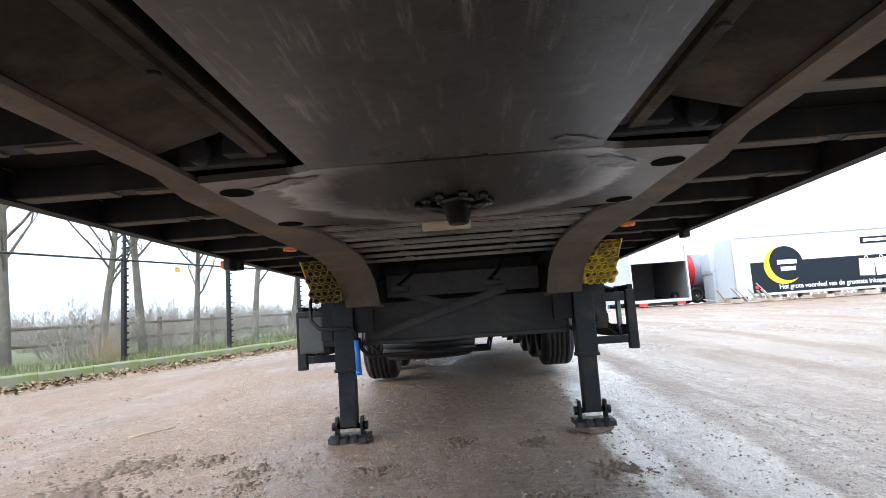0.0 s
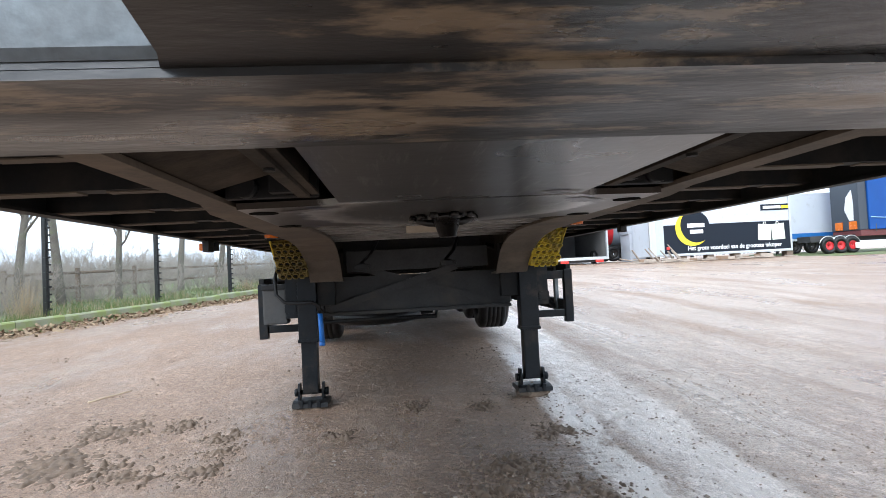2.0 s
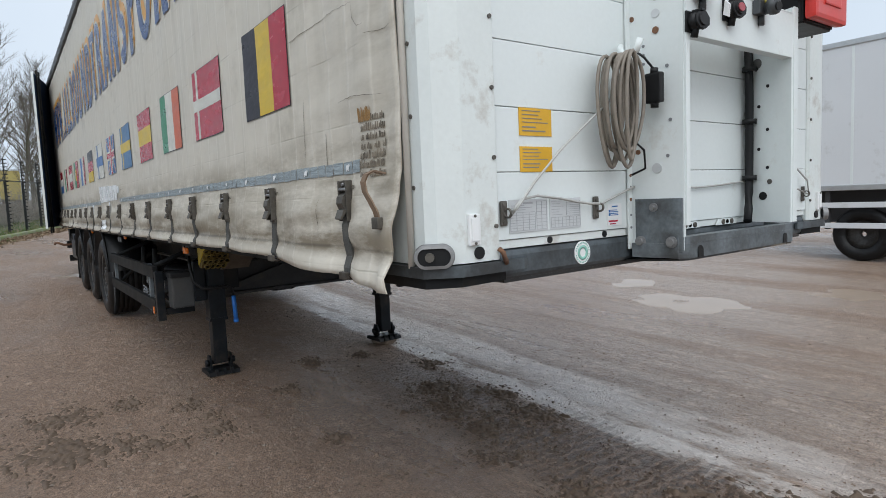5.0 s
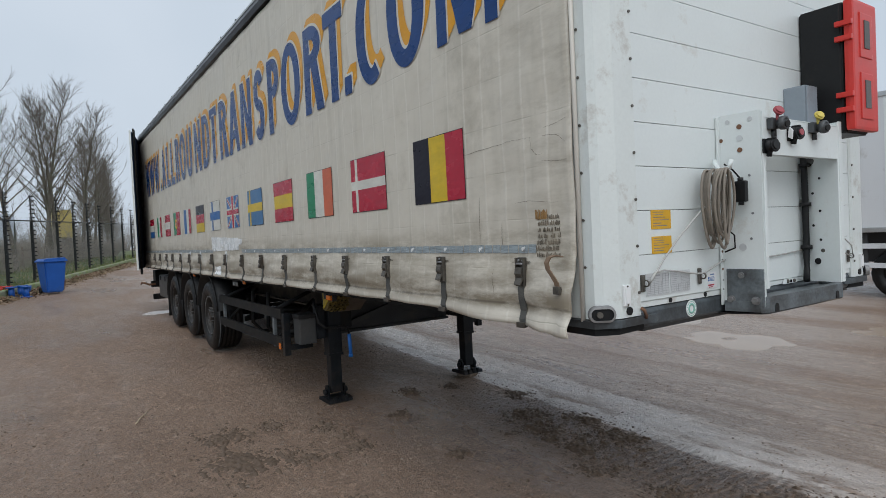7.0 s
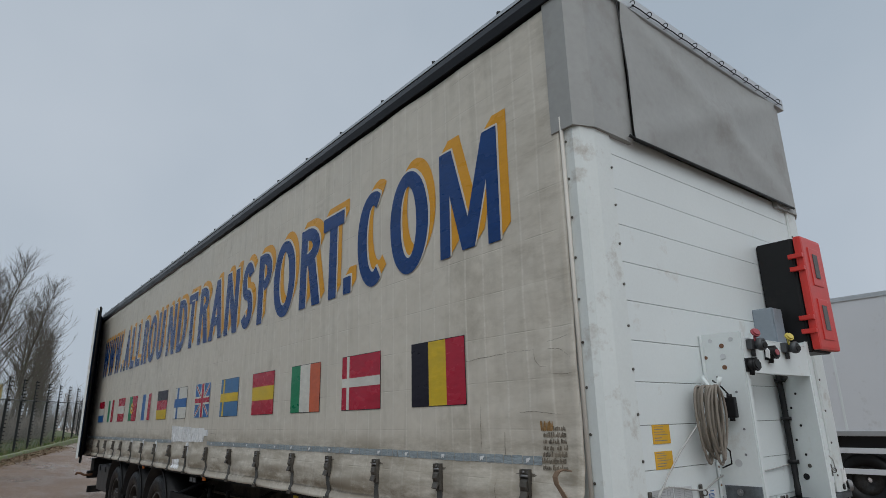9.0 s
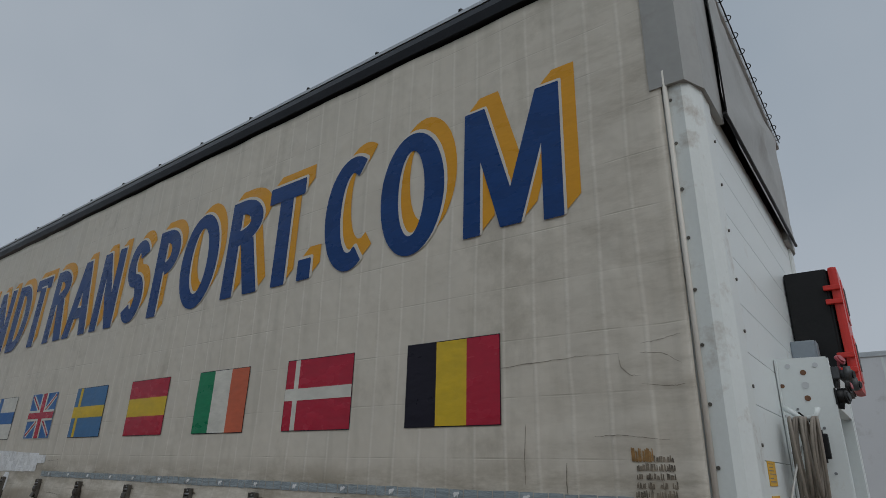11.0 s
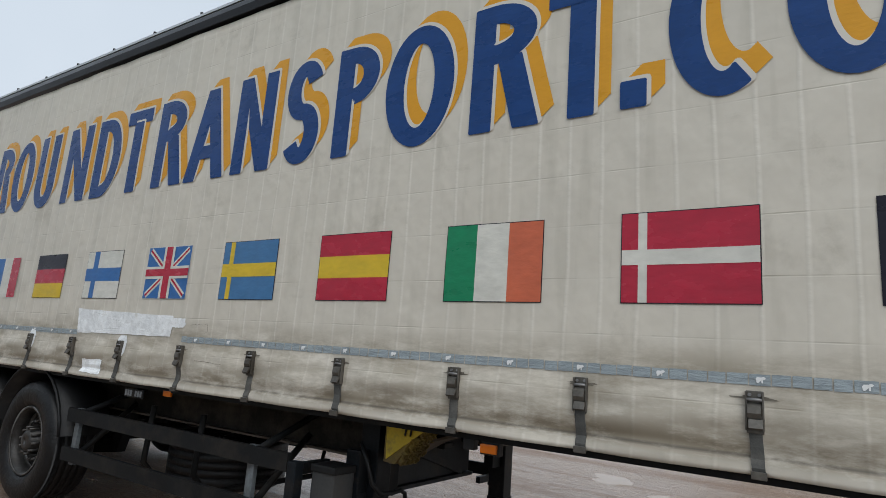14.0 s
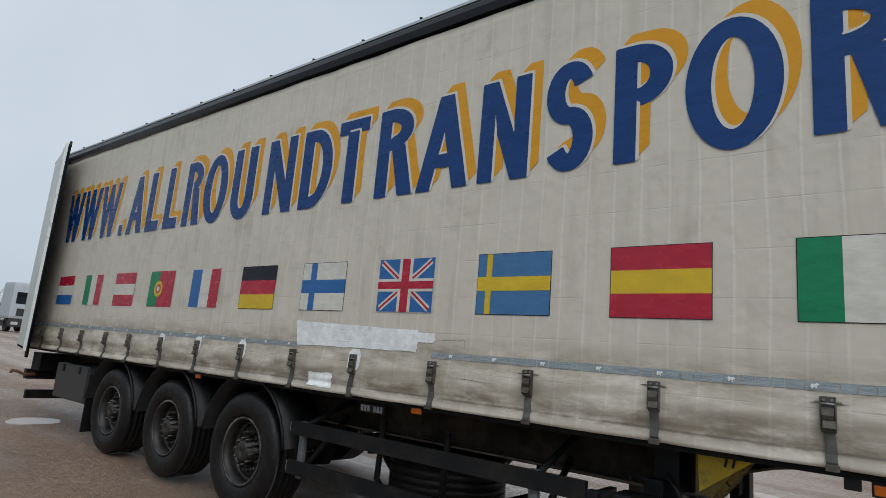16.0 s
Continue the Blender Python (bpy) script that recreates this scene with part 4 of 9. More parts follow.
def glyph(ch, W):
    """Polygons of a bold sans letter of width W and height CUT, in metres."""
    H, s, t = CUT, 0.112, 0.092
    if ch == "W":
        s = min(0.1, W * 0.2)
        q = (W - s) / 4
        return slant(q, 0, s, 0, H) + slant(q, 2 * q, s, 0, H) + slant(3 * q, 2 * q, s, 0, H) + slant(3 * q, 4 * q, s, 0, H)
    if ch == "M":
        s = 0.098
        return rect(0, s * 0.92, 0, H) + rect(W - s * 0.92, W, 0, H) + slant(W / 2 - 0.052, s * 0.1, 0.104, 0.015, H) + slant(W / 2 - 0.052, W - s * 1.16, 0.104, 0.015, H)
    if ch == "A":
        m = (W - s) / 2
        return slant(0, m, s, 0, H) + slant(W - s, m, s, 0, H) + rect(W * 0.22, W * 0.78, 0.16, 0.16 + t * 0.9)
    if ch == "N":
        s = 0.098
        return rect(0, s, 0, H) + rect(W - s, W, 0, H) + slant(W - s * 1.12, 0.0, s * 1.12, 0, H)
    if ch == "L":
        return rect(0, s, 0, H) + rect(s, W, 0, t * 1.08)
    if ch == "T":
        return rect(W / 2 - s / 2, W / 2 + s / 2, 0, H - t * 1.08) + rect(0, W, H - t * 1.08, H)
    if ch == ".":
        return rect(0, W, 0, 0.115)
    if ch == "O":
        return ellipse_ring(W / 2, H / 2, W / 2, H / 2 + 0.01, s, t, 0, 360, 40)
    if ch == "U":
        return rect(0, s, 0.2, H) + rect(W - s, W, 0.2, H) + ellipse_ring(W / 2, 0.2, W / 2, 0.21, s, t, 180, 360, 24)
    if ch == "D":
        return rect(0, s, 0, H) + rect(s, W * 0.36, H - t, H) + rect(s, W * 0.36, 0, t) + ellipse_ring(W * 0.36, H / 2, W * 0.64, H / 2, s, t, -90, 90, 26)
    if ch in "PR":
        hb = H * 0.53 if ch == "P" else H * 0.47
        cy = H - hb / 2
        e = max(W * 0.3, s)
        out = rect(0, s, 0, H) + rect(s, e, H - t, H) + rect(s, e, H - hb, H - hb + t * 0.95)
        out += ellipse_ring(e, cy, (W if ch == "P" else W * 0.94) - e, hb / 2, s * 0.98, t, -90, 90, 24)
        if ch == "R":
            out += slant(W - s * 1.05, s * 1.3, s * 1.1, 0, H - hb + 0.02)
        return out
    if ch == "C":
        return ellipse_ring(W * 0.56, H / 2, W * 0.56, H / 2 + 0.01, s, t, 62, 298, 36)
    if ch == "S":
        pts = []
        rx, ry = W / 2 - s / 2, (H - t) / 4
        for a in range(25, 271, 12):
            pts.append((W / 2 + rx * math.cos(radians(a)), H - t / 2 - ry + ry * math.sin(radians(a))))
        for a in range(80, -156, -12):
            pts.append((W / 2 + rx * math.cos(radians(a)), t / 2 + ry + ry * math.sin(radians(a))))
        ws = [t + (s - t) * 0.9 * abs((p[0] - W / 2) / rx) for p in pts]
        return ribbon(pts, ws)
    return []


def put_glyph(bm, polys, left, z0, dy, dz, d, mi, step=0.0):
    """Reading runs towards smaller y on this flank."""
    for k, poly in enumerate(polys):
        f = bm.faces.new([bm.verts.new((d + step * (k % 2 if len(polys) > 12 else k), left - p[0] + dy, z0 + p[1] + dz)) for p in poly])
        f.material_index = mi


for ch, a, b_ in CELLS:
    polys = glyph(ch, a - b_)
    bm = B()
    for k in range(14):
        s = 1 - k / 13
        put_glyph(bm, polys, a, LZ0, -0.078 * s - 0.006, 0.072 * s + 0.006, 0.00009 * k, 2)
    for k in range(12):
        q = 0.017 if ch in "MW" else 0.026
        put_glyph(bm, polys, a, LZ0, q * (0.55 * math.cos(k * math.pi / 6) - 0.5), q * (0.55 * math.sin(k * math.pi / 6) + 0.42), 0.0018 + 0.00004 * k, 1)
    for k in range(12):
        q = 0.004 if ch in "MW" else 0.008
        put_glyph(bm, polys, a, LZ0, q * math.cos(k * math.pi / 6), q * math.sin(k * math.pi / 6), 0.0028 + 0.00004 * k, 0)
    put_glyph(bm, polys, a, LZ0, 0, 0, 0.0036, 0, 0.00006)
    on_curtain(bm, 0.0030)
    part("letter", bm, [M_LETTER, M_OUTLINE, M_LETTER_OR], curtain, "navy letter print with an ochre drop shadow", normals=False)

# Grey reflective band of uneven tiles with small pale marks, above the straps.
MARK = [(-1, 0.3), (-0.7, 0.8), (0.1, 0.75), (0.6, 1), (1, 0.5), (0.75, 0.1), (0.45, 0.0), (0.4, -1), (0.15, -1), (0.05, -0.2), (-0.4, -0.25), (-0.5, -1), (-0.8, -1), (-0.8, -0.1)]
rnd = random.Random(17)
y, k = 0.365, 0
while y < LEN - 0.3:
    w = rnd.uniform(0.052, 0.070)
    if not 5.2 < y < 6.6:
        lean = rnd.uniform(-0.0015, 0.0015)
        bm = B()
        fill(bm, y, y + w, 1.482 + lean, 1.522 + lean, 0)
        on_curtain(bm, 0.003)
        part("reflective_tile", bm, M_BAND, curtain, "grey reflective band tile", normals=False)
        if k % 5 == 1:
            bm = B()
            c, tilt = y + w * 0.45, rnd.uniform(-0.3, 0.2)
            bm.faces.new([bm.verts.new((0, c - 0.0165 * p, 1.502 + 0.0115 * (q + tilt * p))) for p, q in MARK])
            bmesh.ops.triangulate(bm, faces=bm.faces[:])
            on_curtain(bm, 0.0065)
            part("band_mark", bm, M_STICKER, curtain, "small pale mark", normals=False)
    y += w + 0.0045
    k += 1
# Cracks and hard creases in the coating near the front edge.
for pts, w in (
    ([(1.14, 1.985), (0.95, 1.996), (0.76, 2.011), (0.55, 2.021), (0.38, 2.017)], 0.0028),
    ([(0.385, 2.017), (0.377, 1.965), (0.343, 1.934), (0.30, 1.93)], 0.003),
    ([(0.30, 2.014), (0.22, 2.006), (0.157, 1.962)], 0.0026),
    ([(0.30, 2.045), (0.25, 2.052), (0.152, 2.068)], 0.0022),
    ([(0.504, 1.722), (0.40, 1.725), (0.227, 1.708)], 0.003),
    ([(0.613, 1.63), (0.618, 1.56), (0.612, 1.493)], 0.005),
    ([(0.782, 1.775), (0.79, 1.66), (0.788, 1.545)], 0.004),
    ([(0.674, 1.405), (0.678, 1.33), (0.662, 1.27)], 0.004),
    ([(0.30, 1.90), (0.20, 1.888), (0.15, 1.892)], 0.0024),
    ([(5.02, 1.60), (4.97, 1.61), (4.96, 1.56), (5.0, 1.545)], 0.003),
    ([(5.16, 1.60), (5.02, 1.605)], 0.004),
    ([(5.05, 1.375), (4.72, 1.36)], 0.004),
):
    line = []
    for p, q in zip(pts, pts[1:]):
        line += [(p[0] + (q[0] - p[0]) * i / 8, p[1] + (q[1] - p[1]) * i / 8) for i in range(8)]
    line.append(pts[-1])
    bm = B()
    last = None
    for i, (py, pz) in enumerate(line):
        t = i / (len(line) - 1)
        a_, b_ = line[max(0, i - 1)], line[min(len(line) - 1, i + 1)]
        dy, dz = b_[0] - a_[0], b_[1] - a_[1]
        ln = math.hypot(dy, dz)
        hw = w * 0.36 * (0.25 + math.sin(math.pi * min(0.98, max(0.02, t)))) * rnd.uniform(0.5, 1.2)
        pz += rnd.uniform(-0.002, 0.002)
        row = [bm.verts.new((0, py - dz / ln * hw * e, pz + dy / ln * hw * e)) for e in (-1, 1)]
        if last:
            bm.faces.new([last[0], last[1], row[1], row[0]])
        last = row
    on_curtain(bm, 0.0022)
    part("crack", bm, M_CRACK, curtain, "dark crack in the coating", normals=False)
# Grime rubbed into the cloth beside each buckle.
for k, y in enumerate(STRAPS):
    rnd = random.Random(k)
    bm = B()
    ring = []
    for i in range(26):
        a = 2 * math.pi * i / 26
        rr = rnd.uniform(0.55, 1.15)
        ring.append(bm.verts.new((0, y + 0.075 * rr * math.cos(a), 1.437 + 0.008 * rr * math.sin(a))))
    c = bm.verts.new((0, y, 1.437))
    for i in range(26):
        bm.faces.new([c, ring[i], ring[(i + 1) % 26]])
    on_curtain(bm, 0.0025)
    part("grime_smear", bm, M_GRIME, curtain, "dark rubbed grime smear", normals=False)
# Repair tape.
for pts, lab in (([(6.65, 1.69), (5.36, 1.655), (5.35, 1.60), (5.365, 1.515), (6.0, 1.505), (6.61, 1.50)], "large white repair tape"), ([(5.36, 1.645), (5.215, 1.64), (5.20, 1.60), (5.225, 1.58), (5.36, 1.575)], "small white repair tape"), ([(6.40, 1.305), (6.14, 1.31), (6.13, 1.20), (6.38, 1.21)], "torn white repair tape")):
    bm = B()
    c = bm.verts.new((0, sum(p[0] for p in pts) / len(pts), sum(p[1] for p in pts) / len(pts)))
    ring = []
    rnd = random.Random(len(lab))
    for i, p in enumerate(pts):
        q = pts[(i + 1) % len(pts)]
        for k in range(8):
            t = k / 8
            ring.append(bm.verts.new((0, p[0] + (q[0] - p[0]) * t + rnd.uniform(-0.006, 0.006), p[1] + (q[1] - p[1]) * t + rnd.uniform(-0.004, 0.004))))
    for i in range(len(ring)):
        bm.faces.new([c, ring[i], ring[(i + 1) % len(ring)]])
    bmesh.ops.subdivide_edges(bm, edges=bm.edges[:], cuts=3, use_grid_fill=True)
    on_curtain(bm, 0.0045)
    part("repair_tape", bm, M_PATCH, curtain, lab, normals=False)

for k in (8, 10, 11, 12):
    y, rnd = STRAPS[k], random.Random(k)
    bm = B()
    bm.faces.new([bm.verts.new((0, y + 0.058 * p + rnd.uniform(-0.006, 0.006), 1.425 + 0.075 * q + rnd.uniform(-0.006, 0.006))) for p, q in ((-1, -0.6), (-0.6, -1), (0.6, -0.95), (1, -0.7), (1, 0.7), (0.6, 1), (-0.7, 0.95), (-1, 0.5))])
    on_curtain(bm, 0.0035)
    part("repair_tape", bm, M_PATCH, curtain, "white repair tape behind a buckle", normals=False)


# Straps with over-centre buckles.
def strap(y, loose):
    e = new("curtain_strap")
    e.parent = trailer
    e["label"] = "dark webbing strap with a steel over-centre buckle" if not loose else "dark webbing strap hanging slack from its buckle"
    x = -(HALF + sag(y, 1.42) + 0.010)
    bm = B()
    box(bm, x - 0.006, x + 0.004, y - 0.028, y + 0.028, 1.315, 1.462, 0, 0.003)
    b1 = part("buckle", bm, M_BUCKLE, e)
    for sy in (-1, 1):
        bm = B()
        box(bm, x - 0.022, x - 0.004, y + sy * 0.027 - 0.003, y + sy * 0.027 + 0.003, 1.325, 1.46, 0, 0.002)
        part("side_rail", bm, M_BUCKLE, b1)
        bm = B()
        cyl(bm, (x - 0.009, y + sy * 0.016, 1.448), (-1, 0, 0), 0.006, 0.008, 10)
        part("rivet", bm, M_BOLT, b1)
    bm = B()
    cyl(bm, (x - 0.016, y, 1.431), (0, 1, 0), 0.006, 0.056, 10)
    part("roller", bm, M_BOLT, b1, "bright worn roller")
    bm = B()
    prism(bm, [(x - 0.014, 1.418), (x - 0.030, 1.408), (x - 0.034, 1.385), (x - 0.026, 1.366), (x - 0.012, 1.366)], "y", y - 0.022, y + 0.022)
    part("lever", bm, M_BUCKLE, b1)
    bm = B()
    prism(bm, [(x - 0.012, 1.366), (x - 0.032, 1.364), (x - 0.044, 1.335), (x - 0.040, 1.331), (x - 0.026, 1.352), (x - 0.012, 1.352)], "y", y - 0.027, y + 0.018)
    part("tongue", bm, M_BUCKLE, b1)
    bm = B()
    zs = [1.345, 1.31, 1.27, 1.23, 1.20, 1.18, 1.168]
    dx = [0.012, 0.016, 0.018, 0.020, 0.020, 0.012, -0.02]
    if loose:
        ys = [0, 0.004, 0.012, 0.02, 0.012, 0.0, 0.0]
    else:
        ys = [0, -0.001, -0.004, -0.006, -0.008, -0.010, -0.010]
    va = []
    for z, d, s in zip(zs, dx, ys):
        xx = -(HALF + sag(y, max(z, HEM)) + d * 0.6)
        va.append([bm.verts.new((xx - 0.004 * q, y + s + p * 0.021, z - drop(y, max(z, HEM)))) for p, q in ((-1, 1), (1, 1), (1, -1), (-1, -1))])
    for i in range(len(va) - 1):
        for j in range(4):
            bm.faces.new([va[i][j], va[i][(j + 1) % 4], va[i + 1][(j + 1) % 4], va[i + 1][j]])
    part("webbing", bm, M_STRAP, e)
    bm = B()
    xx = -(HALF + 0.012)
    dz = drop(y, HEM)
    box(bm, xx - 0.030, xx - 0.016, y - 0.036, y + 0.014, 1.164 - dz, 1.190 - dz, 0, 0.003)
    tube(bm, [(xx - 0.016, y - 0.02, 1.170 - dz), (xx + 0.005, y - 0.012, 1.164 - dz), (xx + 0.025, y - 0.012, 1.172 - dz)], 0.005, 6)
    part("hook", bm, M_BUCKLE, e)


for i, y in enumerate(STRAPS):
    strap(y, i in (8, 10, 11))
# Tension tube along the curtain's front edge.
bm = B()
tube(bm, [(-1.276, 0.100, 1.19), (-1.276, 0.100, 3.16)], 0.010, 10)
part("tension_tube", bm, M_OUTLINE, trailer, "pale curtain tension tube")
# Short loose leather strap at the curtain's front edge.
bm = B()
pts = [(-1.30, 0.19, 1.470), (-1.33, 0.20, 1.478), (-1.345, 0.222, 1.468), (-1.349, 0.236, 1.445), (-1.346, 0.232, 1.415), (-1.340, 0.212, 1.385), (-1.333, 0.196, 1.355), (-1.326, 0.196, 1.325)]
for p, q in zip(pts, pts[1:]):
    f = bm.faces.new([bm.verts.new((p[0], p[1] - 0.013, p[2])), bm.verts.new((p[0], p[1] + 0.013, p[2])), bm.verts.new((q[0], q[1] + 0.013, q[2])), bm.verts.new((q[0], q[1] - 0.013, q[2]))])
bmesh.ops.remove_doubles(bm, verts=bm.verts, dist=0.0005)
bmesh.ops.solidify(bm, geom=bm.faces[:], thickness=0.005)
ls = part("loose_strap", bm, M_LEATHER, trailer, "brown leather strap end")
bm = B()
box(bm, -1.338, -1.318, 0.178, 0.214, 1.305, 1.34, 0, 0.004)
part("metal_end", bm, M_BUCKLE, ls, "worn steel strap end")

# Top rail, roof, rear frame.
bm = B()
prism(bm, [(-1.300, RAIL0), (-1.245, RAIL0), (-1.245, RAIL1 + 0.02), (-1.275, RAIL1 + 0.03), (-1.300, RAIL1 - 0.005), (-1.312, RAIL1 - 0.05)], "y", 0.05, LEN)
part("top_rail", bm, M_RAIL, trailer, "dark roof rail")
bm = B()
prism(bm, [(1.300, RAIL0), (1.245, RAIL0), (1.245, RAIL1 + 0.02), (1.275, RAIL1 + 0.03), (1.300, RAIL1 - 0.005)], "y", 0.05, LEN)
part("top_rail", bm, M_RAIL, trailer)
bm = B()
prism(bm, [(-1.285, RAIL1 + 0.028), (-1.24, RAIL1 + 0.028), (-1.24, RAIL1 + 0.055), (-1.285, RAIL1 + 0.05)], "y", 0.0, LEN)
prism(bm, [(1.285, RAIL1 + 0.028), (1.24, RAIL1 + 0.028), (1.24, RAIL1 + 0.055), (1.285, RAIL1 + 0.05)], "y", 0.0, LEN)
part("roof_edge", bm, M_ALU, trailer, "bright roof edge strip")
rivet_me = None
for i in range(20):
    y = 0.5 + i * 0.64
    if rivet_me is None:
        bm = B()
        cyl(bm, (0, 0, 0), (0, 0, 1), 0.014, 0.02, 10)
        o = part("roof_clip", bm, M_BLACK, trailer)
        rivet_me = o.data
    else:
        o = new("roof_clip", rivet_me)
        o.parent = trailer
    o.location = (-1.272, y, RAIL1 + 0.06)
bm = B()
box(bm, -1.25, 1.25, 0.0, LEN, RAIL1 + 0.0, RAIL1 + 0.025)
part("roof", bm, M_GREYTARP, trailer, "pale tarpaulin roof")
bm = B()
box(bm, -1.27, -1.13, LEN - 0.12, LEN, 1.13, RAIL0 + 0.08, 0, 0.01)
box(bm, 1.13, 1.27, LEN - 0.12, LEN, 1.13, RAIL0 + 0.08, 0, 0.01)
box(bm, -1.13, 1.13, LEN - 0.12, LEN, RAIL0 - 0.06, RAIL0 + 0.08, 0, 0.01)
part("rear_frame", bm, M_WHITE, trailer)
# Rear door, swung open and standing out from the flank.
bm = B()
box(bm, 0, 0.045, -1.22, 0, 1.16, 3.93, 0, 0.008)
ob = part("rear_door", bm, M_DOORNAVY, trailer, "open rear door, dark blue inside")
bm = B()
box(bm, -0.006, 0.030, -1.235, -1.2205, 1.14, 3.96, 0, 0.004)
part("door_edge", bm, M_WHITE, ob, "white door edge profile")
bm = B()
box(bm, -0.005, -0.0006, -1.2, -0.03, 1.19, 3.9, 0, 0.001)
part("door_lining", bm, M_WHITE, ob, "pale inner lining of the door")
for yy in (-1.12, -0.95):
    bm = B()
    tube(bm, [(0.06, yy, 1.05), (0.06, yy, 3.99)], 0.014, 8)
    box(bm, 0.045, 0.075, yy - 0.03, yy + 0.03, 1.08, 1.14, 0, 0.004)
    box(bm, 0.045, 0.075, yy - 0.03, yy + 0.03, 3.93, 4.01, 0, 0.004)
    part("lock_rod", bm, M_CHASSIS, ob)
ob.location = (-1.305, LEN, 0)
ob.rotation_euler = (0, 0, radians(-13))

# ---- front wall ----
SEAMS = [1.2535, 1.458, 1.652, 1.846, 2.038, 2.228, 2.42, 2.612, 2.80, 2.99, 3.13]
for a, b_ in zip(SEAMS, SEAMS[1:]):
    bm = B()
    box(bm, -1.035, 1.035, 0.0, 0.03, a + 0.0012, b_ - 0.0012, 0, 0.0025)
    part("front_plank", bm, M_WHITE2, trailer)
bm = B()
box(bm, -1.03, 1.03, 0.012, 0.05, 1.2535, 3.13)
part("front_backing", bm, M_GREYIN, trailer)
for s in (-1, 1):
    prof = [(s * 1.258, 0.26), (s * 1.264, 0.115), (s * 1.268, 0.04), (s * 1.245, 0.012), (s * 1.165, -0.014), (s * 1.04, -0.014), (s * 1.03, -0.004), (s * 1.03, 0.03), (s * 1.2, 0.06), (s * 1.22, 0.26)]
    bm = B()
    prism(bm, prof, "z", 1.20, 3.105)
    post = part("corner_post", bm, M_WHITE, trailer, "white corner post with riveted edges")
    for x_, y_, z0 in ((s * 1.05, -0.016, 1.3), (s * 1.266, 0.085, 1.42)):
        for k in range(9):
            bm = B()
            cyl(bm, (x_, y_, z0 + 0.2 * k), (0, -1, 0) if abs(x_) < 1.2 else (s, 0, 0), 0.0065, 0.007, 8)
            part("rivet", bm, M_BUCKLE, post)
    bm = B()
    cyl(bm, (s * 1.118, -0.014, 1.227), (0, -1, 0), 0.018, 0.012, 18)
    part("lashing_hole", bm, M_BLACK, post)
    bm = B()
    box(bm, s * 1.138 - 0.021, s * 1.138 + 0.021, -0.026, -0.013, 1.250, 1.340, 0, 0.005)
    box(bm, s * 1.138 - 0.014, s * 1.138 + 0.014, -0.030, -0.025, 1.262, 1.328, 0, 0.003)
    lens = part("side_reflector", bm, M_STICKER, post, "white rectangular reflector")
    for z_ in (1.256, 1.334):
        bm = B()
        cyl(bm, (s * 1.138, -0.0275, z_), (0, -1, 0), 0.004, 0.004, 8)
        part("screw", bm, M_BUCKLE, lens)
# Lower corner casting with its oval tie-down.
for s in (-1, 1):
    bm = B()
    prism(bm, [(s * 1.285, 0.30), (s * 1.285, 0.03), (s * 1.19, -0.03), (s * 0.95, -0.026), (s * 0.92, -0.012), (s * 0.92, -0.002), (s * 1.02, 0.0), (s * 1.03, 0.05), (s * 1.22, 0.10), (s * 1.22, 0.30)], "z", 1.164, 1.196)
    cf = part("front_corner_frame", bm, M_BEAM, trailer, "grey steel corner of the front frame")
    bm = B()
    prism(bm, [(s * 1.272, 0.30), (s * 1.272, 0.04), (s * 1.18, -0.012), (s * 1.0, 0.004), (s * 0.98, 0.03), (s * 1.03, 0.06), (s * 1.21, 0.10), (s * 1.21, 0.30)], "z", 1.133, 1.1637)
    part("lower_skirt", bm, M_CHASSIS, cf, "dark lower skirt")
    q = Matrix.Translation((s * 1.258, 0.012, 1.226)) @ Matrix.Rotation(s * radians(38), 4, "Z")
    bm = B()
    ring_o, ring_i, ring_b = [], [], []
    for i in range(32):
        a = 2 * math.pi * i / 32
        cx, sz = math.cos(a), math.sin(a)
        ex = 0.024 if cx > 0 else -0.024
        ring_o.append(bm.verts.new(q @ Vector((0.031 * cx + ex, -0.016, 0.033 * sz))))
        ring_i.append(bm.verts.new(q @ Vector((0.022 * cx + ex, -0.018, 0.024 * sz))))
        ring_b.append(bm.verts.new(q @ Vector((0.034 * cx + ex, 0.008, 0.036 * sz))))
    for i in range(32):
        j = (i + 1) % 32
        bm.faces.new([ring_o[i], ring_o[j], ring_i[j], ring_i[i]])
        bm.faces.new([ring_b[i], ring_b[j], ring_o[j], ring_o[i]])
    tie = part("tie_down", bm, M_BOLT, trailer, "oval steel tie-down eye")
    bm = B()
    bm.faces.new([bm.verts.new(q @ Vector((0.024 * math.cos(a) + (0.024 if math.cos(a) > 0 else -0.024), -0.010, 0.026 * math.sin(a)))) for a in [2 * math.pi * i / 32 for i in range(32)]])
    part("recess", bm, M_BLACK, tie)
    bm = B()
    cyl(bm, q @ Vector((-0.012, -0.016, 0)), q.to_3x3() @ Vector((0, -1, 0)), 0.013, 0.02, 12)
    part("pin", bm, M_BUCKLE, tie)

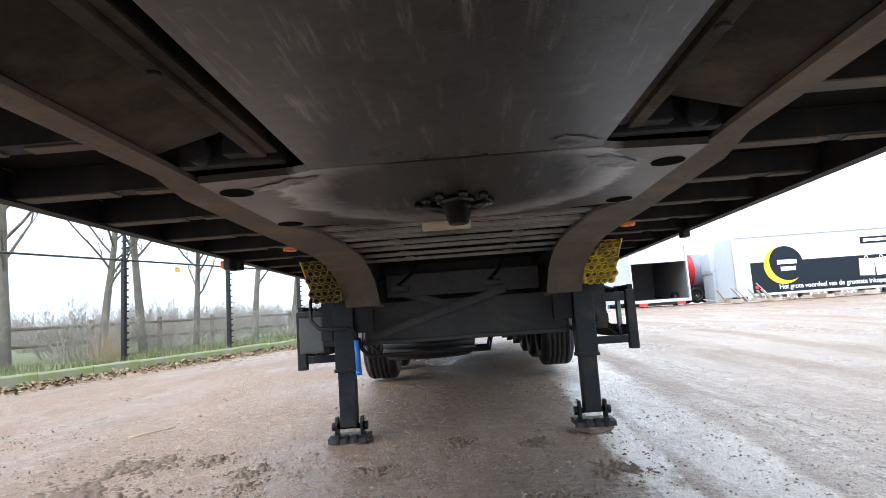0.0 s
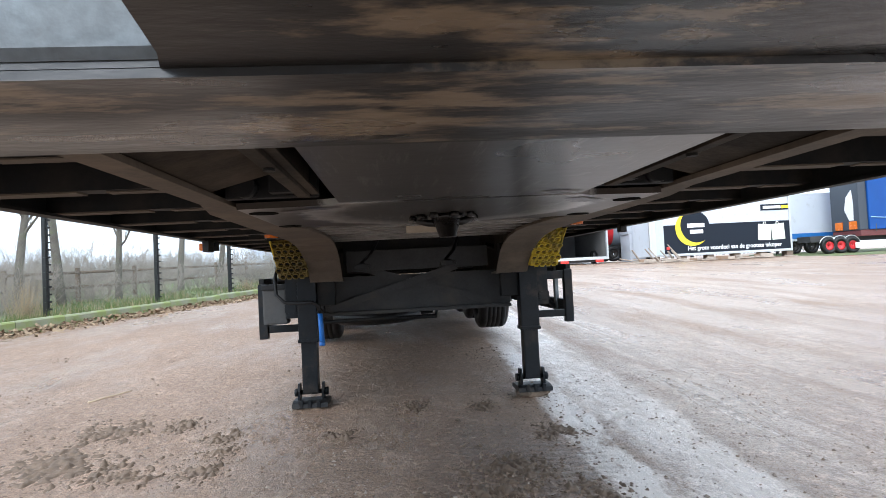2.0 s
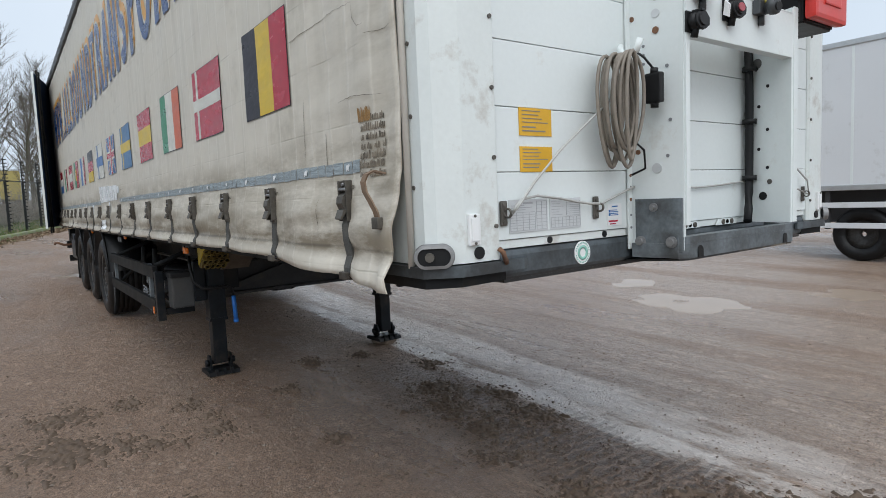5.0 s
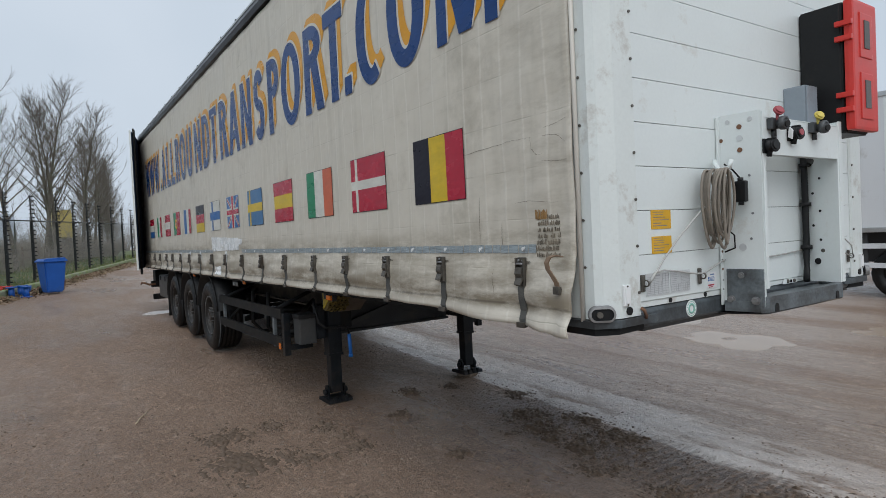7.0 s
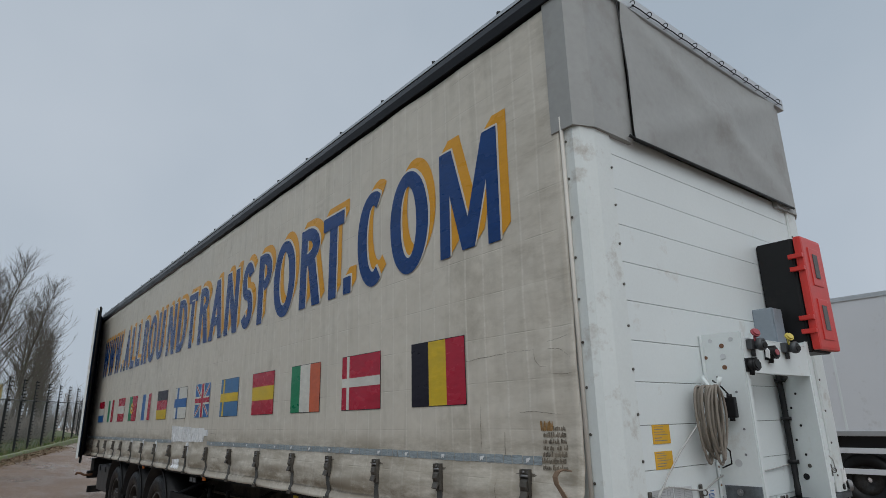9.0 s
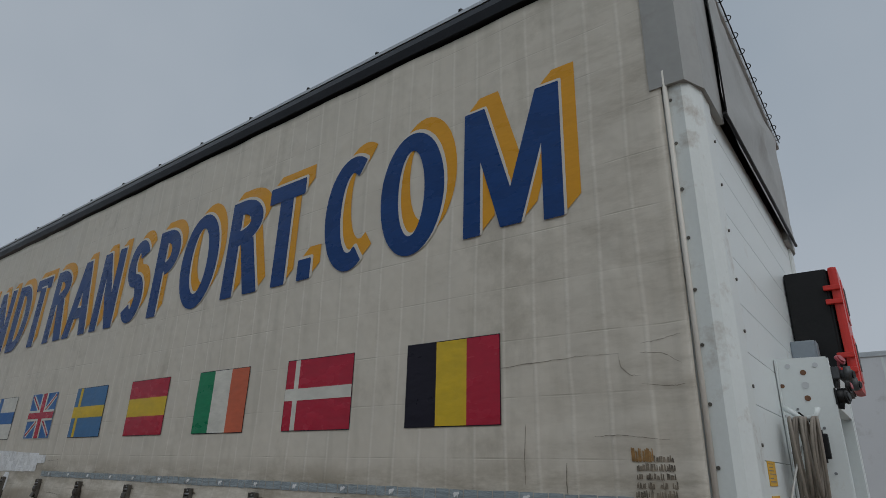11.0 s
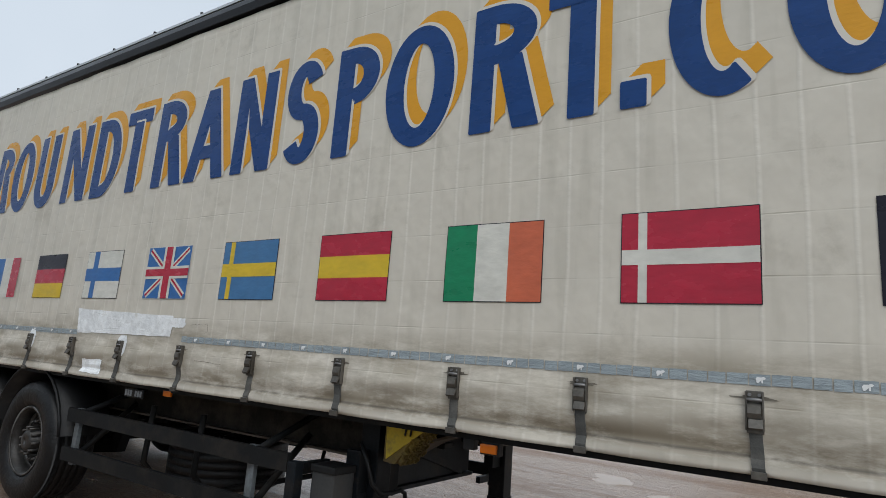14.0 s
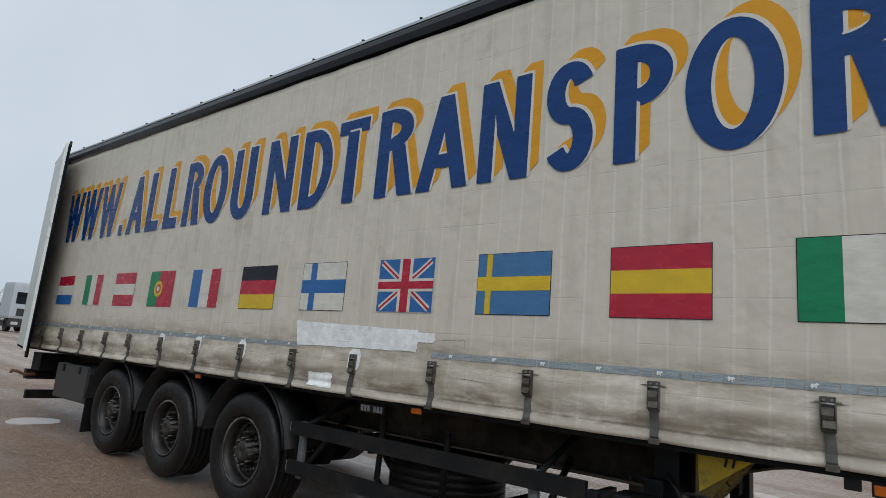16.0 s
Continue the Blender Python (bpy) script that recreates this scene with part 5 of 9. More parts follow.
# Grey tarpaulin over the front wall and its corner sheets.
bm = B()
g = []
for i in range(25):
    x = -0.86 + 1.93 * i / 24
    row = []
    for j in range(13):
        t = j / 12
        z0 = 3.105 + 0.012 * i / 24
        z = z0 + (3.955 - z0) * t
        u = (x + 0.86) / 1.93
        crease = 0.02 * (max(0, 1 - abs(u - t) * 7) + max(0, 1 - abs(u - (1 - t)) * 7))
        row.append(bm.verts.new((x, -0.035 - crease - 0.012 * math.sin(math.pi * t), z)))
    g.append(row)
for i in range(24):
    for j in range(12):
        bm.faces.new([g[i][j], g[i + 1][j], g[i + 1][j + 1], g[i][j + 1]]).smooth = True
part("front_tarpaulin", bm, M_GREYTARP, trailer, "grey creased tarpaulin above the front wall")
for s in (-1, 1):
    bm = B()
    prism(bm, [(s * 1.285, 0.16), (s * 1.285, 0.02), (s * 1.17, -0.03), (s * 0.85, -0.03), (s * 0.85, 0.02), (s * 1.2, 0.05), (s * 1.22, 0.16)], "z", 3.085, 3.965)
    part("corner_sheet", bm, M_GREYTARP, trailer, "grey corner sheet")
bm = B()
tube(bm, [(-0.9, -0.045, 3.11), (-0.86, -0.05, 3.10), (0.2, -0.052, 3.108), (1.08, -0.05, 3.112)], 0.009, 8)
tube(bm, [(-0.88, -0.045, 3.95), (-0.86, -0.05, 3.5), (-0.87, -0.05, 3.11)], 0.004, 8)
part("tarpaulin_hem", bm, M_BLACK, trailer)
bm = B()
box(bm, -1.26, 1.26, -0.052, 0.06, 3.955, 4.05, 0, 0.012)
part("front_roof_bow", bm, M_ALU, trailer, "bright roof front profile")
for i in range(12):
    bm = B()
    lathe(bm, [(0.016, 0.0), (0.019, -0.004), (0.022, 0.0), (0.019, 0.004)], (0, 0, 0), "x", 12)
    o = part("eyelet", bm, M_BLACK, trailer)
    o.location = (-0.75 + 0.17 * i, -0.062, 3.985)
bm = B()
tube(bm, [(-0.75 + 0.085 * i, -0.062, 3.978 + (0.006 if i % 2 else 0.0)) for i in range(24)], 0.004, 6)
part("lacing_rope", bm, M_BLACK, trailer, "thin black lacing rope")

# Front bottom frame.
bm = B()
prism(bm, [(0.010, 1.139), (0.10, 1.139), (0.10, 1.218), (0.020, 1.2265), (0.011, 1.221), (0.004, 1.205), (0.004, 1.150)], "x", -1.02, 1.02)
part("front_beam", bm, M_BEAM, trailer, "grey scuffed steel front beam")
for sx0, sx1 in ((-1.028, -0.417), (-0.4165, 0.4695), (0.47, 1.03)):
    bm = B()
    box(bm, sx0, sx1, 0.006, 0.03, 1.2272, 1.2525, 0, 0.003)
    part("front_sill", bm, M_WHITE, trailer)
bm = B()
prism(bm, [(-0.41, -0.02), (-0.385, -0.185), (-0.36, -0.212), (0.40, -0.212), (0.43, -0.18), (0.62, -0.02)], "z", 1.150, 1.2)
prism(bm, [(-0.385, -0.02), (-0.385, -0.185), (-0.36, -0.212), (0.40, -0.212), (0.43, -0.18), (0.62, -0.02), (0.56, -0.02), (0.40, -0.165), (-0.33, -0.165), (-0.345, -0.02)], "z", 1.2005, 1.224)
plat = part("step_platform", bm, M_STEEL, trailer, "grey steel step platform, scuffed bare at the edges")
for x_ in (-0.295, 0.33):
    bm = B()
    cyl(bm, (x_, -0.212, 1.174), (0, -1, 0), 0.0165, 0.006, 18)
    box(bm, x_ - 0.0165, x_ + 0.0165, -0.2155, -0.209, 1.1505, 1.174)
    part("platform_hole", bm, M_BLACK, plat)
bm = B()
under = [(-0.41, 0.012), (-0.40, -0.022), (-0.382, -0.186), (-0.357, -0.209), (0.397, -0.209), (0.427, -0.178), (0.61, -0.022), (0.62, 0.012)]
prism(bm, under, "z", 0.0, 0.007)
for v in bm.verts:
    v.co.z += 1.131 + 0.012 * (0.012 - v.co.y) / 0.221
part("platform_underside", bm, M_SCUFF, plat, "black scuffed underside with bare patches")
bm = B()
box(bm, -1.01, 1.01, 0.012, 0.099, 1.132, 1.1388)
part("beam_underside", bm, M_SCUFF, trailer, "black scuffed underside of the front beam")
for fx in (-0.300, -0.022, 0.262):
    bm = B()
    prism(bm, [(fx - 0.078, 1.2275), (fx + 0.073, 1.2275), (fx + 0.053, 1.2525), (fx - 0.058, 1.2525)], "y", -0.009, -0.001)
    foot = part("foot_plate", bm, M_WHITE2, trailer, "white bolted foot plate")
    for bx in (-0.034, 0.0, 0.034):
        bm = B()
        cyl(bm, (fx + bx, -0.011, 1.240), (0, -1, 0), 0.0105 if bx else 0.008, 0.008 if bx else 0.005, 10)
        part("bolt" if bx else "bolt_hole", bm, M_BUCKLE if bx else M_VOID, foot)

# Coupling frame: two upright folded sheets and a cross bar.
def upright(p0, p1, z0, z1, lab):
    bm = B()
    d = (Vector(p1) - Vector(p0)).normalized()
    n_ = Vector((-d.y, d.x)) * 0.006
    prism(bm, [tuple(Vector(p0) + n_), tuple(Vector(p1) + n_), tuple(Vector(p1) - n_), tuple(Vector(p0) - n_)], "z", z0, z1)
    ob = part("coupling_upright", bm, M_WHITE2, trailer, lab)
    return ob, d


up_l, dl = upright((-0.386, -0.006), (-0.366, -0.2), 1.178, 2.10, "white folded upright with drilled holes")
up_r, dr = upright((0.44, -0.006), (0.405, -0.205), 1.228, 2.09, "white folded upright with drilled holes")
for parent_, fx0, fx1, fy0, fy1, fz in ((up_l, -0.366, -0.343, -0.2075, -0.2, 1.262), (up_l, -0.414, -0.392, -0.012, -0.004, 1.178), (up_r, 0.446, 0.49, -0.012, -0.004, 1.228), (up_r, 0.411, 0.445, -0.209, -0.201, 1.23)):
    bm = B()
    box(bm, fx0, fx1, fy0, fy1, fz, 2.095, 0, 0.002)
    part("fold", bm, M_WHITE2, parent_)


def drilled(ob, p0, d, side, spots):
    for t, z, r, m_ in spots:
        c = Vector((p0[0] + d.x * t, p0[1] + d.y * t, z))
        nn = Vector((d.y, -d.x, 0)) * side
        bm = B()
        cyl(bm, c + nn * 0.0065, nn, r, 0.004, 12)
        part("drilled_hole", bm, m_, ob)


HOLES = [(0.10, 2.035, 0.012, M_RUST), (0.10, 1.925, 0.012, M_RUST), (0.10, 1.98, 0.015, M_LABEL), (0.045, 2.065, 0.011, M_LABEL), (0.075, 1.76, 0.019, M_LABEL), (0.15, 2.065, 0.011, M_LABEL), (0.055, 1.88, 0.005, M_INK), (0.055, 1.85, 0.005, M_INK), (0.055, 1.82, 0.005, M_INK), (0.14, 1.80, 0.006, M_INK), (0.10, 1.72, 0.005, M_LABEL), (0.15, 1.62, 0.006, M_INK), (0.14, 1.50, 0.006, M_INK), (0.10, 1.46, 0.018, M_LABEL), (0.03, 1.66, 0.005, M_INK), (0.012, 1.98, 0.009, M_RUST), (0.03, 1.52, 0.009, M_RUST)]
drilled(up_l, (-0.386, -0.006), dl, 1, HOLES)
for z_, r_, m_ in ((1.50, 0.005, M_INK), (1.44, 0.006, M_RUST), (1.40, 0.004, M_INK), (1.355, 0.006, M_RUST), (1.30, 0.004, M_INK), (1.255, 0.0045, M_INK), (1.85, 0.005, M_INK), (1.70, 0.005, M_INK)):
    bm = B()
    cyl(bm, (-0.403, -0.0125, z_), (0, -1, 0), r_, 0.003, 10)
    part("drilled_hole", bm, m_, up_l)
HOLES_R = [(0.09, 1.95, 0.007, M_BLACK), (0.05, 1.88, 0.007, M_BLACK), (0.10, 1.80, 0.007, M_BLACK), (0.06, 1.72, 0.007, M_BLACK), (0.10, 1.62, 0.007, M_BLACK), (0.06, 1.54, 0.007, M_BLACK), (0.10, 1.46, 0.007, M_BLACK), (0.08, 1.34, 0.018, M_BLACK), (0.11, 1.40, 0.011, M_BUCKLE), (0.05, 1.90, 0.022, M_GREYIN)]
drilled(up_r, (0.44, -0.006), dr, 1, HOLES_R)
# Bolted lower plate.
bm = B()
pp0, pp1 = Vector((-0.3935, -0.028)), Vector((-0.3760, -0.198))
nn = Vector((dl.y, -dl.x)) * 0.006
prism(bm, [tuple(pp0 + nn), tuple(pp1 + nn), tuple(pp1 - nn), tuple(pp0 - nn)], "z", 1.172, 1.355)
pl_ = part("bolted_plate", bm, M_STEEL, trailer, "grey bolted steel plate")
for t, z, r in ((0.02, 1.205, 0.014), (0.135, 1.205, 0.014), (0.07, 1.325, 0.009)):
    c = Vector((pp0.x + dl.x * t, pp0.y + dl.y * t, z))
    n3 = Vector((dl.y, -dl.x, 0))
    bm = B()
    cyl(bm, c + n3 * 0.009, n3, r + 0.006, 0.006, 16)
    cyl(bm, c + n3 * 0.016, n3, r, 0.014, 6)
    part("bolt", bm, M_BOLT, pl_)
bm = B()
box(bm, -0.362, 0.404, -0.205, -0.196, 1.895, 2.07, 0, 0.004)
box(bm, -0.362, 0.404, -0.205, -0.145, 2.06, 2.072, 0, 0.004)
box(bm, -0.362, 0.404, -0.205, -0.165, 1.893, 1.902, 0, 0.003)
part("coupling_bar", bm, M_WHITE2, trailer, "white folded coupling bar")
# Air couplings and sockets.
def coupling(x, z, m_cap, lab):
    e = new("air_coupling")
    e.parent = trailer
    e["label"] = lab
    out = Vector((-0.25, -0.95, -0.12)).normalized()
    c = Vector((x, -0.205, z))
    bm = B()
    box(bm, x - 0.055, x - 0.005, -0.235, -0.206, z - 0.026, z + 0.026, 0, 0.004)
    cyl(bm, c + out * 0.04, out, 0.021, 0.08, 18)
    lathe(bm, [(0.018, -0.012), (0.031, -0.012), (0.033, 0.0), (0.031, 0.014), (0.018, 0.014)], (x - 0.015, -0.265, z - 0.002), "y", 20)
    cyl(bm, (x + 0.026, -0.24, z + 0.002), (1, 0, 0), 0.015, 0.06, 12)
    cyl(bm, (x - 0.006, -0.215, z - 0.035), (0, 0, 1), 0.011, 0.05, 12)
    part("body", bm, M_COUPLING, e, "worn grey metal body")
    bm = B()
    cyl(bm, c + out * 0.083, out, 0.015, 0.006, 16)
    part("seal", bm, M_BLACK, e)
    up = Vector((-0.35, -0.75, 0.45)).normalized()
    h = Vector((x - 0.018, -0.245, z + 0.058))
    bm = B()
    cyl(bm, h, up, 0.024, 0.010, 20)
    cyl(bm, h + up * 0.008, up, 0.018, 0.010, 16)
    box(bm, x - 0.022, x - 0.006, -0.242, -0.232, z + 0.015, z + 0.05, 0, 0.003)
    box(bm, x + 0.004, x + 0.03, -0.25, -0.242, z + 0.052, z + 0.064, 0, 0.003)
    part("cap", bm, m_cap, e)


coupling(-0.27, 2.035, M_CAPRED, "red-capped air brake coupling")
coupling(0.13, 2.04, M_CAPYELLOW, "yellow-capped air brake coupling")
for x_, z_, rr in ((-0.335, 1.93, 0.034), (-0.10, 2.0, 0.036)):
    e = new("electric_socket")
    e.parent = trailer
    e["label"] = "black electric socket with a flap cover"
    bm = B()
    cyl(bm, (x_, -0.22, z_), (0, -1, 0), rr * 0.85, 0.035, 20)
    box(bm, x_ - rr, x_ + rr, -0.212, -0.205, z_ - rr, z_ + rr, 0, 0.003)
    cyl(bm, (x_, -0.222, z_ - rr * 0.9), (0, 0.2, -1), 0.012, 0.04, 12)
    part("socket_body", bm, M_BLACK, e)
    bm = B()
    cyl(bm, (x_ + 0.002, -0.245, z_), (-0.2, -1, 0.1), rr * 0.92, 0.012, 8)
    cyl(bm, (x_ + 0.002, -0.25, z_), (-0.2, -1, 0.1), rr * 0.6, 0.014, 16)
    box(bm, x_ - 0.010, x_ + 0.010, -0.252, -0.215, z_ + rr * 0.8, z_ + rr * 1.05, 0, 0.003)
    box(bm, x_ + rr * 0.8, x_ + rr * 1.25, -0.248, -0.238, z_ - 0.008, z_ + 0.008, 0, 0.003)
    flap = part("flap", bm, M_BLACK, e)
    if x_ > -0.2:
        bm = B()
        cyl(bm, (x_ - 0.004, -0.259, z_ + 0.002), (-0.2, -1, 0.1), rr * 0.42, 0.004, 16)
        part("badge", bm, M_CAPRED, flap, "faded pink badge")
        bm = B()
        prism(bm, [(-0.236, z_ + 0.012), (-0.222, z_ + 0.03), (-0.216, z_ - 0.02), (-0.232, z_ - 0.03)], "x", x_ - rr * 1.35, x_ - rr * 0.95)
        part("tag", bm, M_STICKER, e, "torn white tag")
# Black corrugated hose down the right upright.
bm = B()
tube(bm, [(0.40, -0.03, 1.98), (0.405, -0.032, 1.75), (0.405, -0.032, 1.5), (0.398, -0.034, 1.36), (0.383, -0.04, 1.29), (0.345, -0.055, 1.236)], 0.017, 12)
hose = part("hose", bm, M_BLACK, trailer, "thick black cable hose")
for z in (1.88, 1.66, 1.42):
    bm = B()
    lathe(bm, [(0.024, -0.010), (0.029, -0.010), (0.029, 0.010), (0.024, 0.010)], (0.407, -0.032, z), "z", 14)
    part("clip", bm, M_BLACK, hose)
# Black box hung on a wire.
bm = B()
box(bm, -0.440, -0.412, -0.158, -0.100, 1.675, 1.775, 0, 0.008)
cyl(bm, (-0.426, -0.129, 1.78), (0, 0, 1), 0.013, 0.02, 10)
cyl(bm, (-0.426, -0.129, 1.67), (0, 0, 1), 0.013, 0.02, 10)
part("hanging_socket", bm, M_BLACK, trailer, "small black plug socket")
bm = B()
tube(bm, [(-0.426, -0.129, 1.785), (-0.44, -0.10, 1.83), (-0.46, -0.07, 1.86)], 0.004, 6)
part("socket_wire", bm, M_BLACK, trailer)
# Grey control box on the wall.
bm = B()
box(bm, 0.26, 0.385, -0.115, 0.0, 2.08, 2.30, 0, 0.010)
box(bm, 0.265, 0.38, -0.122, -0.115, 2.085, 2.295, 0, 0.003)
part("control_box", bm, M_CONTROL, trailer, "grey box on the front wall")


# ---- things on the front wall ----
def extinguisher_box():
    t = thing("extinguisher_box", "black fire extinguisher box with a red latched lid", "box", at=(0.597, -0.004, 2.035))
    bm = B()
    prism(bm, [(-0.145, 0.0), (-0.145, -0.21), (-0.13, -0.225), (0.13, -0.225), (0.145, -0.21), (0.145, 0.0)], "z", 0.0, 0.70)
    bmesh.ops.bevel(bm, geom=bm.edges[:], offset=0.008, segments=2, affect="EDGES")
    part("body", bm, M_BLACK, t)
    bm = B()
    box(bm, -0.152, 0.152, -0.272, -0.226, 0.01, 0.705, 0, 0.018)
    box(bm, -0.075, 0.075, -0.278, -0.265, 0.07, 0.32, 0, 0.006)
    box(bm, -0.075, 0.075, -0.278, -0.265, 0.40, 0.64, 0, 0.006)
    lid = part("lid", bm, M_RED, t, "red plastic lid")
    for z in (0.12, 0.20, 0.50, 0.58):
        bm = B()
        box(bm, -0.172, -0.145, -0.272, -0.19, z - 0.014, z + 0.014, 0, 0.005)
        part("latch", bm, M_RED, lid)
    for z in (0.10, 0.42):
        bm = B()
        box(bm, -0.032, 0.032, -0.2825, -0.2785, z + 0.03, z + 0.18, 0, 0.0)
        part("window_slot", bm, M_GREYIN, lid)
    return t


extinguisher_box()


def cable_coil():
    t = thing("cable_coil", "coil of grey customs cable hanging from a hook", "cable")
    rnd = random.Random(5)
    for k in range(13):
        a, b_ = 0.062 + rnd.uniform(-0.018, 0.018), 0.165 + rnd.uniform(-0.02, 0.02)
        cx, cy = -0.555 + rnd.uniform(-0.02, 0.02), -0.05 - 0.007 * k + rnd.uniform(-0.01, 0.01)
        cz = 1.83 - b_
        bm = B()
        tube(bm, [(cx + a * math.sin(s * math.pi / 14) * (1 + 0.25 * (1 - math.cos(s * math.pi / 14)) / 2 * -1), cy + 0.01 * math.sin(s * math.pi / 14 + k), cz + b_ * math.cos(s * math.pi / 14)) for s in range(28)], 0.0062, 7, closed=True)
        part("turn", bm, M_CABLE, t)
    bm = B()
    tube(bm, [(-0.455, -0.02, 1.88), (-0.50, -0.05, 1.86), (-0.535, -0.09, 1.825), (-0.535, -0.14, 1.835), (-0.53, -0.15, 1.87)], 0.011, 8)
    part("hook", bm, M_WHITE2, t, "white steel hook")
    bm = B()
    tube(bm, [(-0.50, -0.09, 1.56), (-0.46, -0.11, 1.52), (-0.44, -0.10, 1.46), (-0.46, -0.06, 1.44)], 0.004, 6)
    part("tail", bm, M_BLACK, t)
    return t


cable_coil()


def rope_run():
    t = thing("customs_rope", "thin grey steel rope strung through eyelets across the white wall", "rope")
    for pts in ([(-0.53, -0.07, 1.72), (-0.66, -0.05, 1.62), (-0.79, -0.04, 1.525), (-0.90, -0.03, 1.425), (-0.975, -0.03, 1.35), (-1.0, -0.03, 1.33), (-0.985, -0.03, 1.352), (-0.95, -0.025, 1.375), (-0.88, -0.02, 1.383), (-0.78, -0.02, 1.372), (-0.70, -0.02, 1.358), (-0.63, -0.022, 1.349), (-0.575, -0.022, 1.347), (-0.55, -0.02, 1.354), (-0.48, -0.02, 1.375), (-0.425, -0.02, 1.392), (-0.392, -0.02, 1.399)],
                [(-0.38, -0.005, 1.40), (-0.227, -0.01, 1.397), (0.027, -0.012, 1.388), (0.20, -0.012, 1.394), (0.382, -0.012, 1.405), (0.52, -0.01, 1.405)],
                [(0.60, -0.02, 1.72), (0.64, -0.03, 1.66), (0.72, -0.03, 1.55), (0.86, -0.03, 1.46), (0.98, -0.03, 1.40), (1.0, -0.03, 1.33), (0.9, -0.02, 1.36), (0.75, -0.02, 1.37), (0.6, -0.02, 1.36)]):
        bm = B()
        tube(bm, pts, 0.0042, 6)
        part("strand", bm, M_ROPE, t)
    for x in (-1.011, -0.589, 0.99):
        bm = B()
        box(bm, x - 0.013, x + 0.013, -0.010, -0.003, 1.297, 1.372, 0, 0.006)
        for zh in (1.308, 1.361):
            cyl(bm, (x, -0.011, zh), (0, -1, 0), 0.006, 0.004, 10)
        lathe(bm, [(0.011, -0.003), (0.016, -0.003), (0.016, 0.003), (0.011, 0.003)], (x + 0.004, -0.022, 1.335), "x", 14)
        part("eyelet_plate", bm, M_BUCKLE, t)
    return t


rope_run()


def wall_label(x0, x1, z0, z1, base, bars_, name, label, border=None):
    t = thing(name, label, "label")
    bm = B()
    box(bm, x0, x1, -0.0032, -0.0006, z0, z1)
    part("plate", bm, base, t)
    bm = B()
    w, h = x1 - x0, z1 - z0
    for u0, u1, v0, v1 in bars_:
        box(bm, x0 + w * u0, x0 + w * u1, -0.0042, -0.0032, z0 + h * v0, z0 + h * v1)
    part("print", bm, border or M_INK, t)
    return t


rnd = random.Random(8)


def lines(n_, u0, u1, v0, v1, th):
    out = []
    for i in range(n_):
        v = v0 + (v1 - v0) * (i + 0.5) / n_
        out.append((u0, u0 + (u1 - u0) * rnd.uniform(0.55, 1.0), v, v + th))
    return out


def grid(u0, u1, v0, v1, nu, nv, t):
    return [(u0 + (u1 - u0) * i / nu, u0 + (u1 - u0) * i / nu + t * 0.6, v0, v1) for i in range(nu + 1)] + [(u0, u1, v0 + (v1 - v0) * j / nv, v0 + (v1 - v0) * j / nv + t) for j in range(nv + 1)]


wall_label(-0.985, -0.820, 1.273, 1.374, M_LABEL, grid(0.02, 0.66, 0.05, 0.60, 4, 7, 0.012) + grid(0.70, 0.97, 0.05, 0.92, 2, 8, 0.012) + [(0.35, 0.60, 0.85, 0.91)] + lines(3, 0.05, 0.6, 0.64, 0.84, 0.02), "data_label", "silver data label with small print and tables", M_LABELINK)
wall_label(-0.809, -0.662, 1.273, 1.372, M_LABEL, grid(0.03, 0.97, 0.06, 0.38, 8, 3, 0.012) + lines(6, 0.05, 0.45, 0.42, 0.95, 0.015) + grid(0.52, 0.96, 0.42, 0.9, 1, 7, 0.012), "data_label", "silver data label with small print and tables", M_LABELINK)
s_ = wall_label(-0.522, -0.445, 1.268, 1.344, M_STICKER, lines(4, 0.25, 0.9, 0.42, 0.72, 0.035) + [(0.08, 0.2, 0.60, 0.72), (0.08, 0.2, 0.45, 0.57), (0.3, 0.7, 0.84, 0.9)], "service_label", "white service sticker with blue and red print", M_BLUINK)
bm = B()
box(bm, -0.517, -0.468, -0.0042, -0.0032, 1.280, 1.286)
box(bm, -0.510, -0.478, -0.0042, -0.0032, 1.2715, 1.2755)
part("red_print", bm, M_REDINK, s_)
for z0, z1 in ((1.458, 1.535), (1.568, 1.652)):
    wall_label(-0.932, -0.792, z0, z1, M_YPLATE, lines(4, 0.08, 0.92, 0.4, 0.95, 0.03) + lines(2, 0.08, 0.8, 0.08, 0.36, 0.045), "instruction_plate", "yellow instruction plate with small dark print")
wall_label(0.80, 0.86, 1.46, 1.52, M_BLUINK, lines(3, 0.1, 0.9, 0.1, 0.9, 0.1), "blue_sticker", "small blue sticker with white print", M_STICKER)
# Round inspection sticker on the beam.
t = thing("round_sticker", "round white sticker with a green ring on the grey beam", "sticker")
bm = B()
cyl(bm, (-0.652, 0.0025, 1.186), (0, -1, 0.0), 0.0395, 0.003, 32)
part("disc", bm, M_STICKER, t)
bm = B()
lathe(bm, [(0.015, -0.002), (0.025, -0.002), (0.025, 0.0), (0.015, 0.0)], (-0.652, 0.001, 1.186), "y", 32)
part("ring", bm, M_GREEN, t)
bm = B()
for k in range(26):
    if k % 13 > 0:
        a = 2 * math.pi * k / 26
        box(bm, -0.652 + 0.033 * math.cos(a) - 0.002, -0.652 + 0.033 * math.cos(a) + 0.002, -0.0005, 0.0010, 1.186 + 0.033 * math.sin(a) - 0.002, 1.186 + 0.033 * math.sin(a) + 0.002)
part("print", bm, M_GREEN, t)
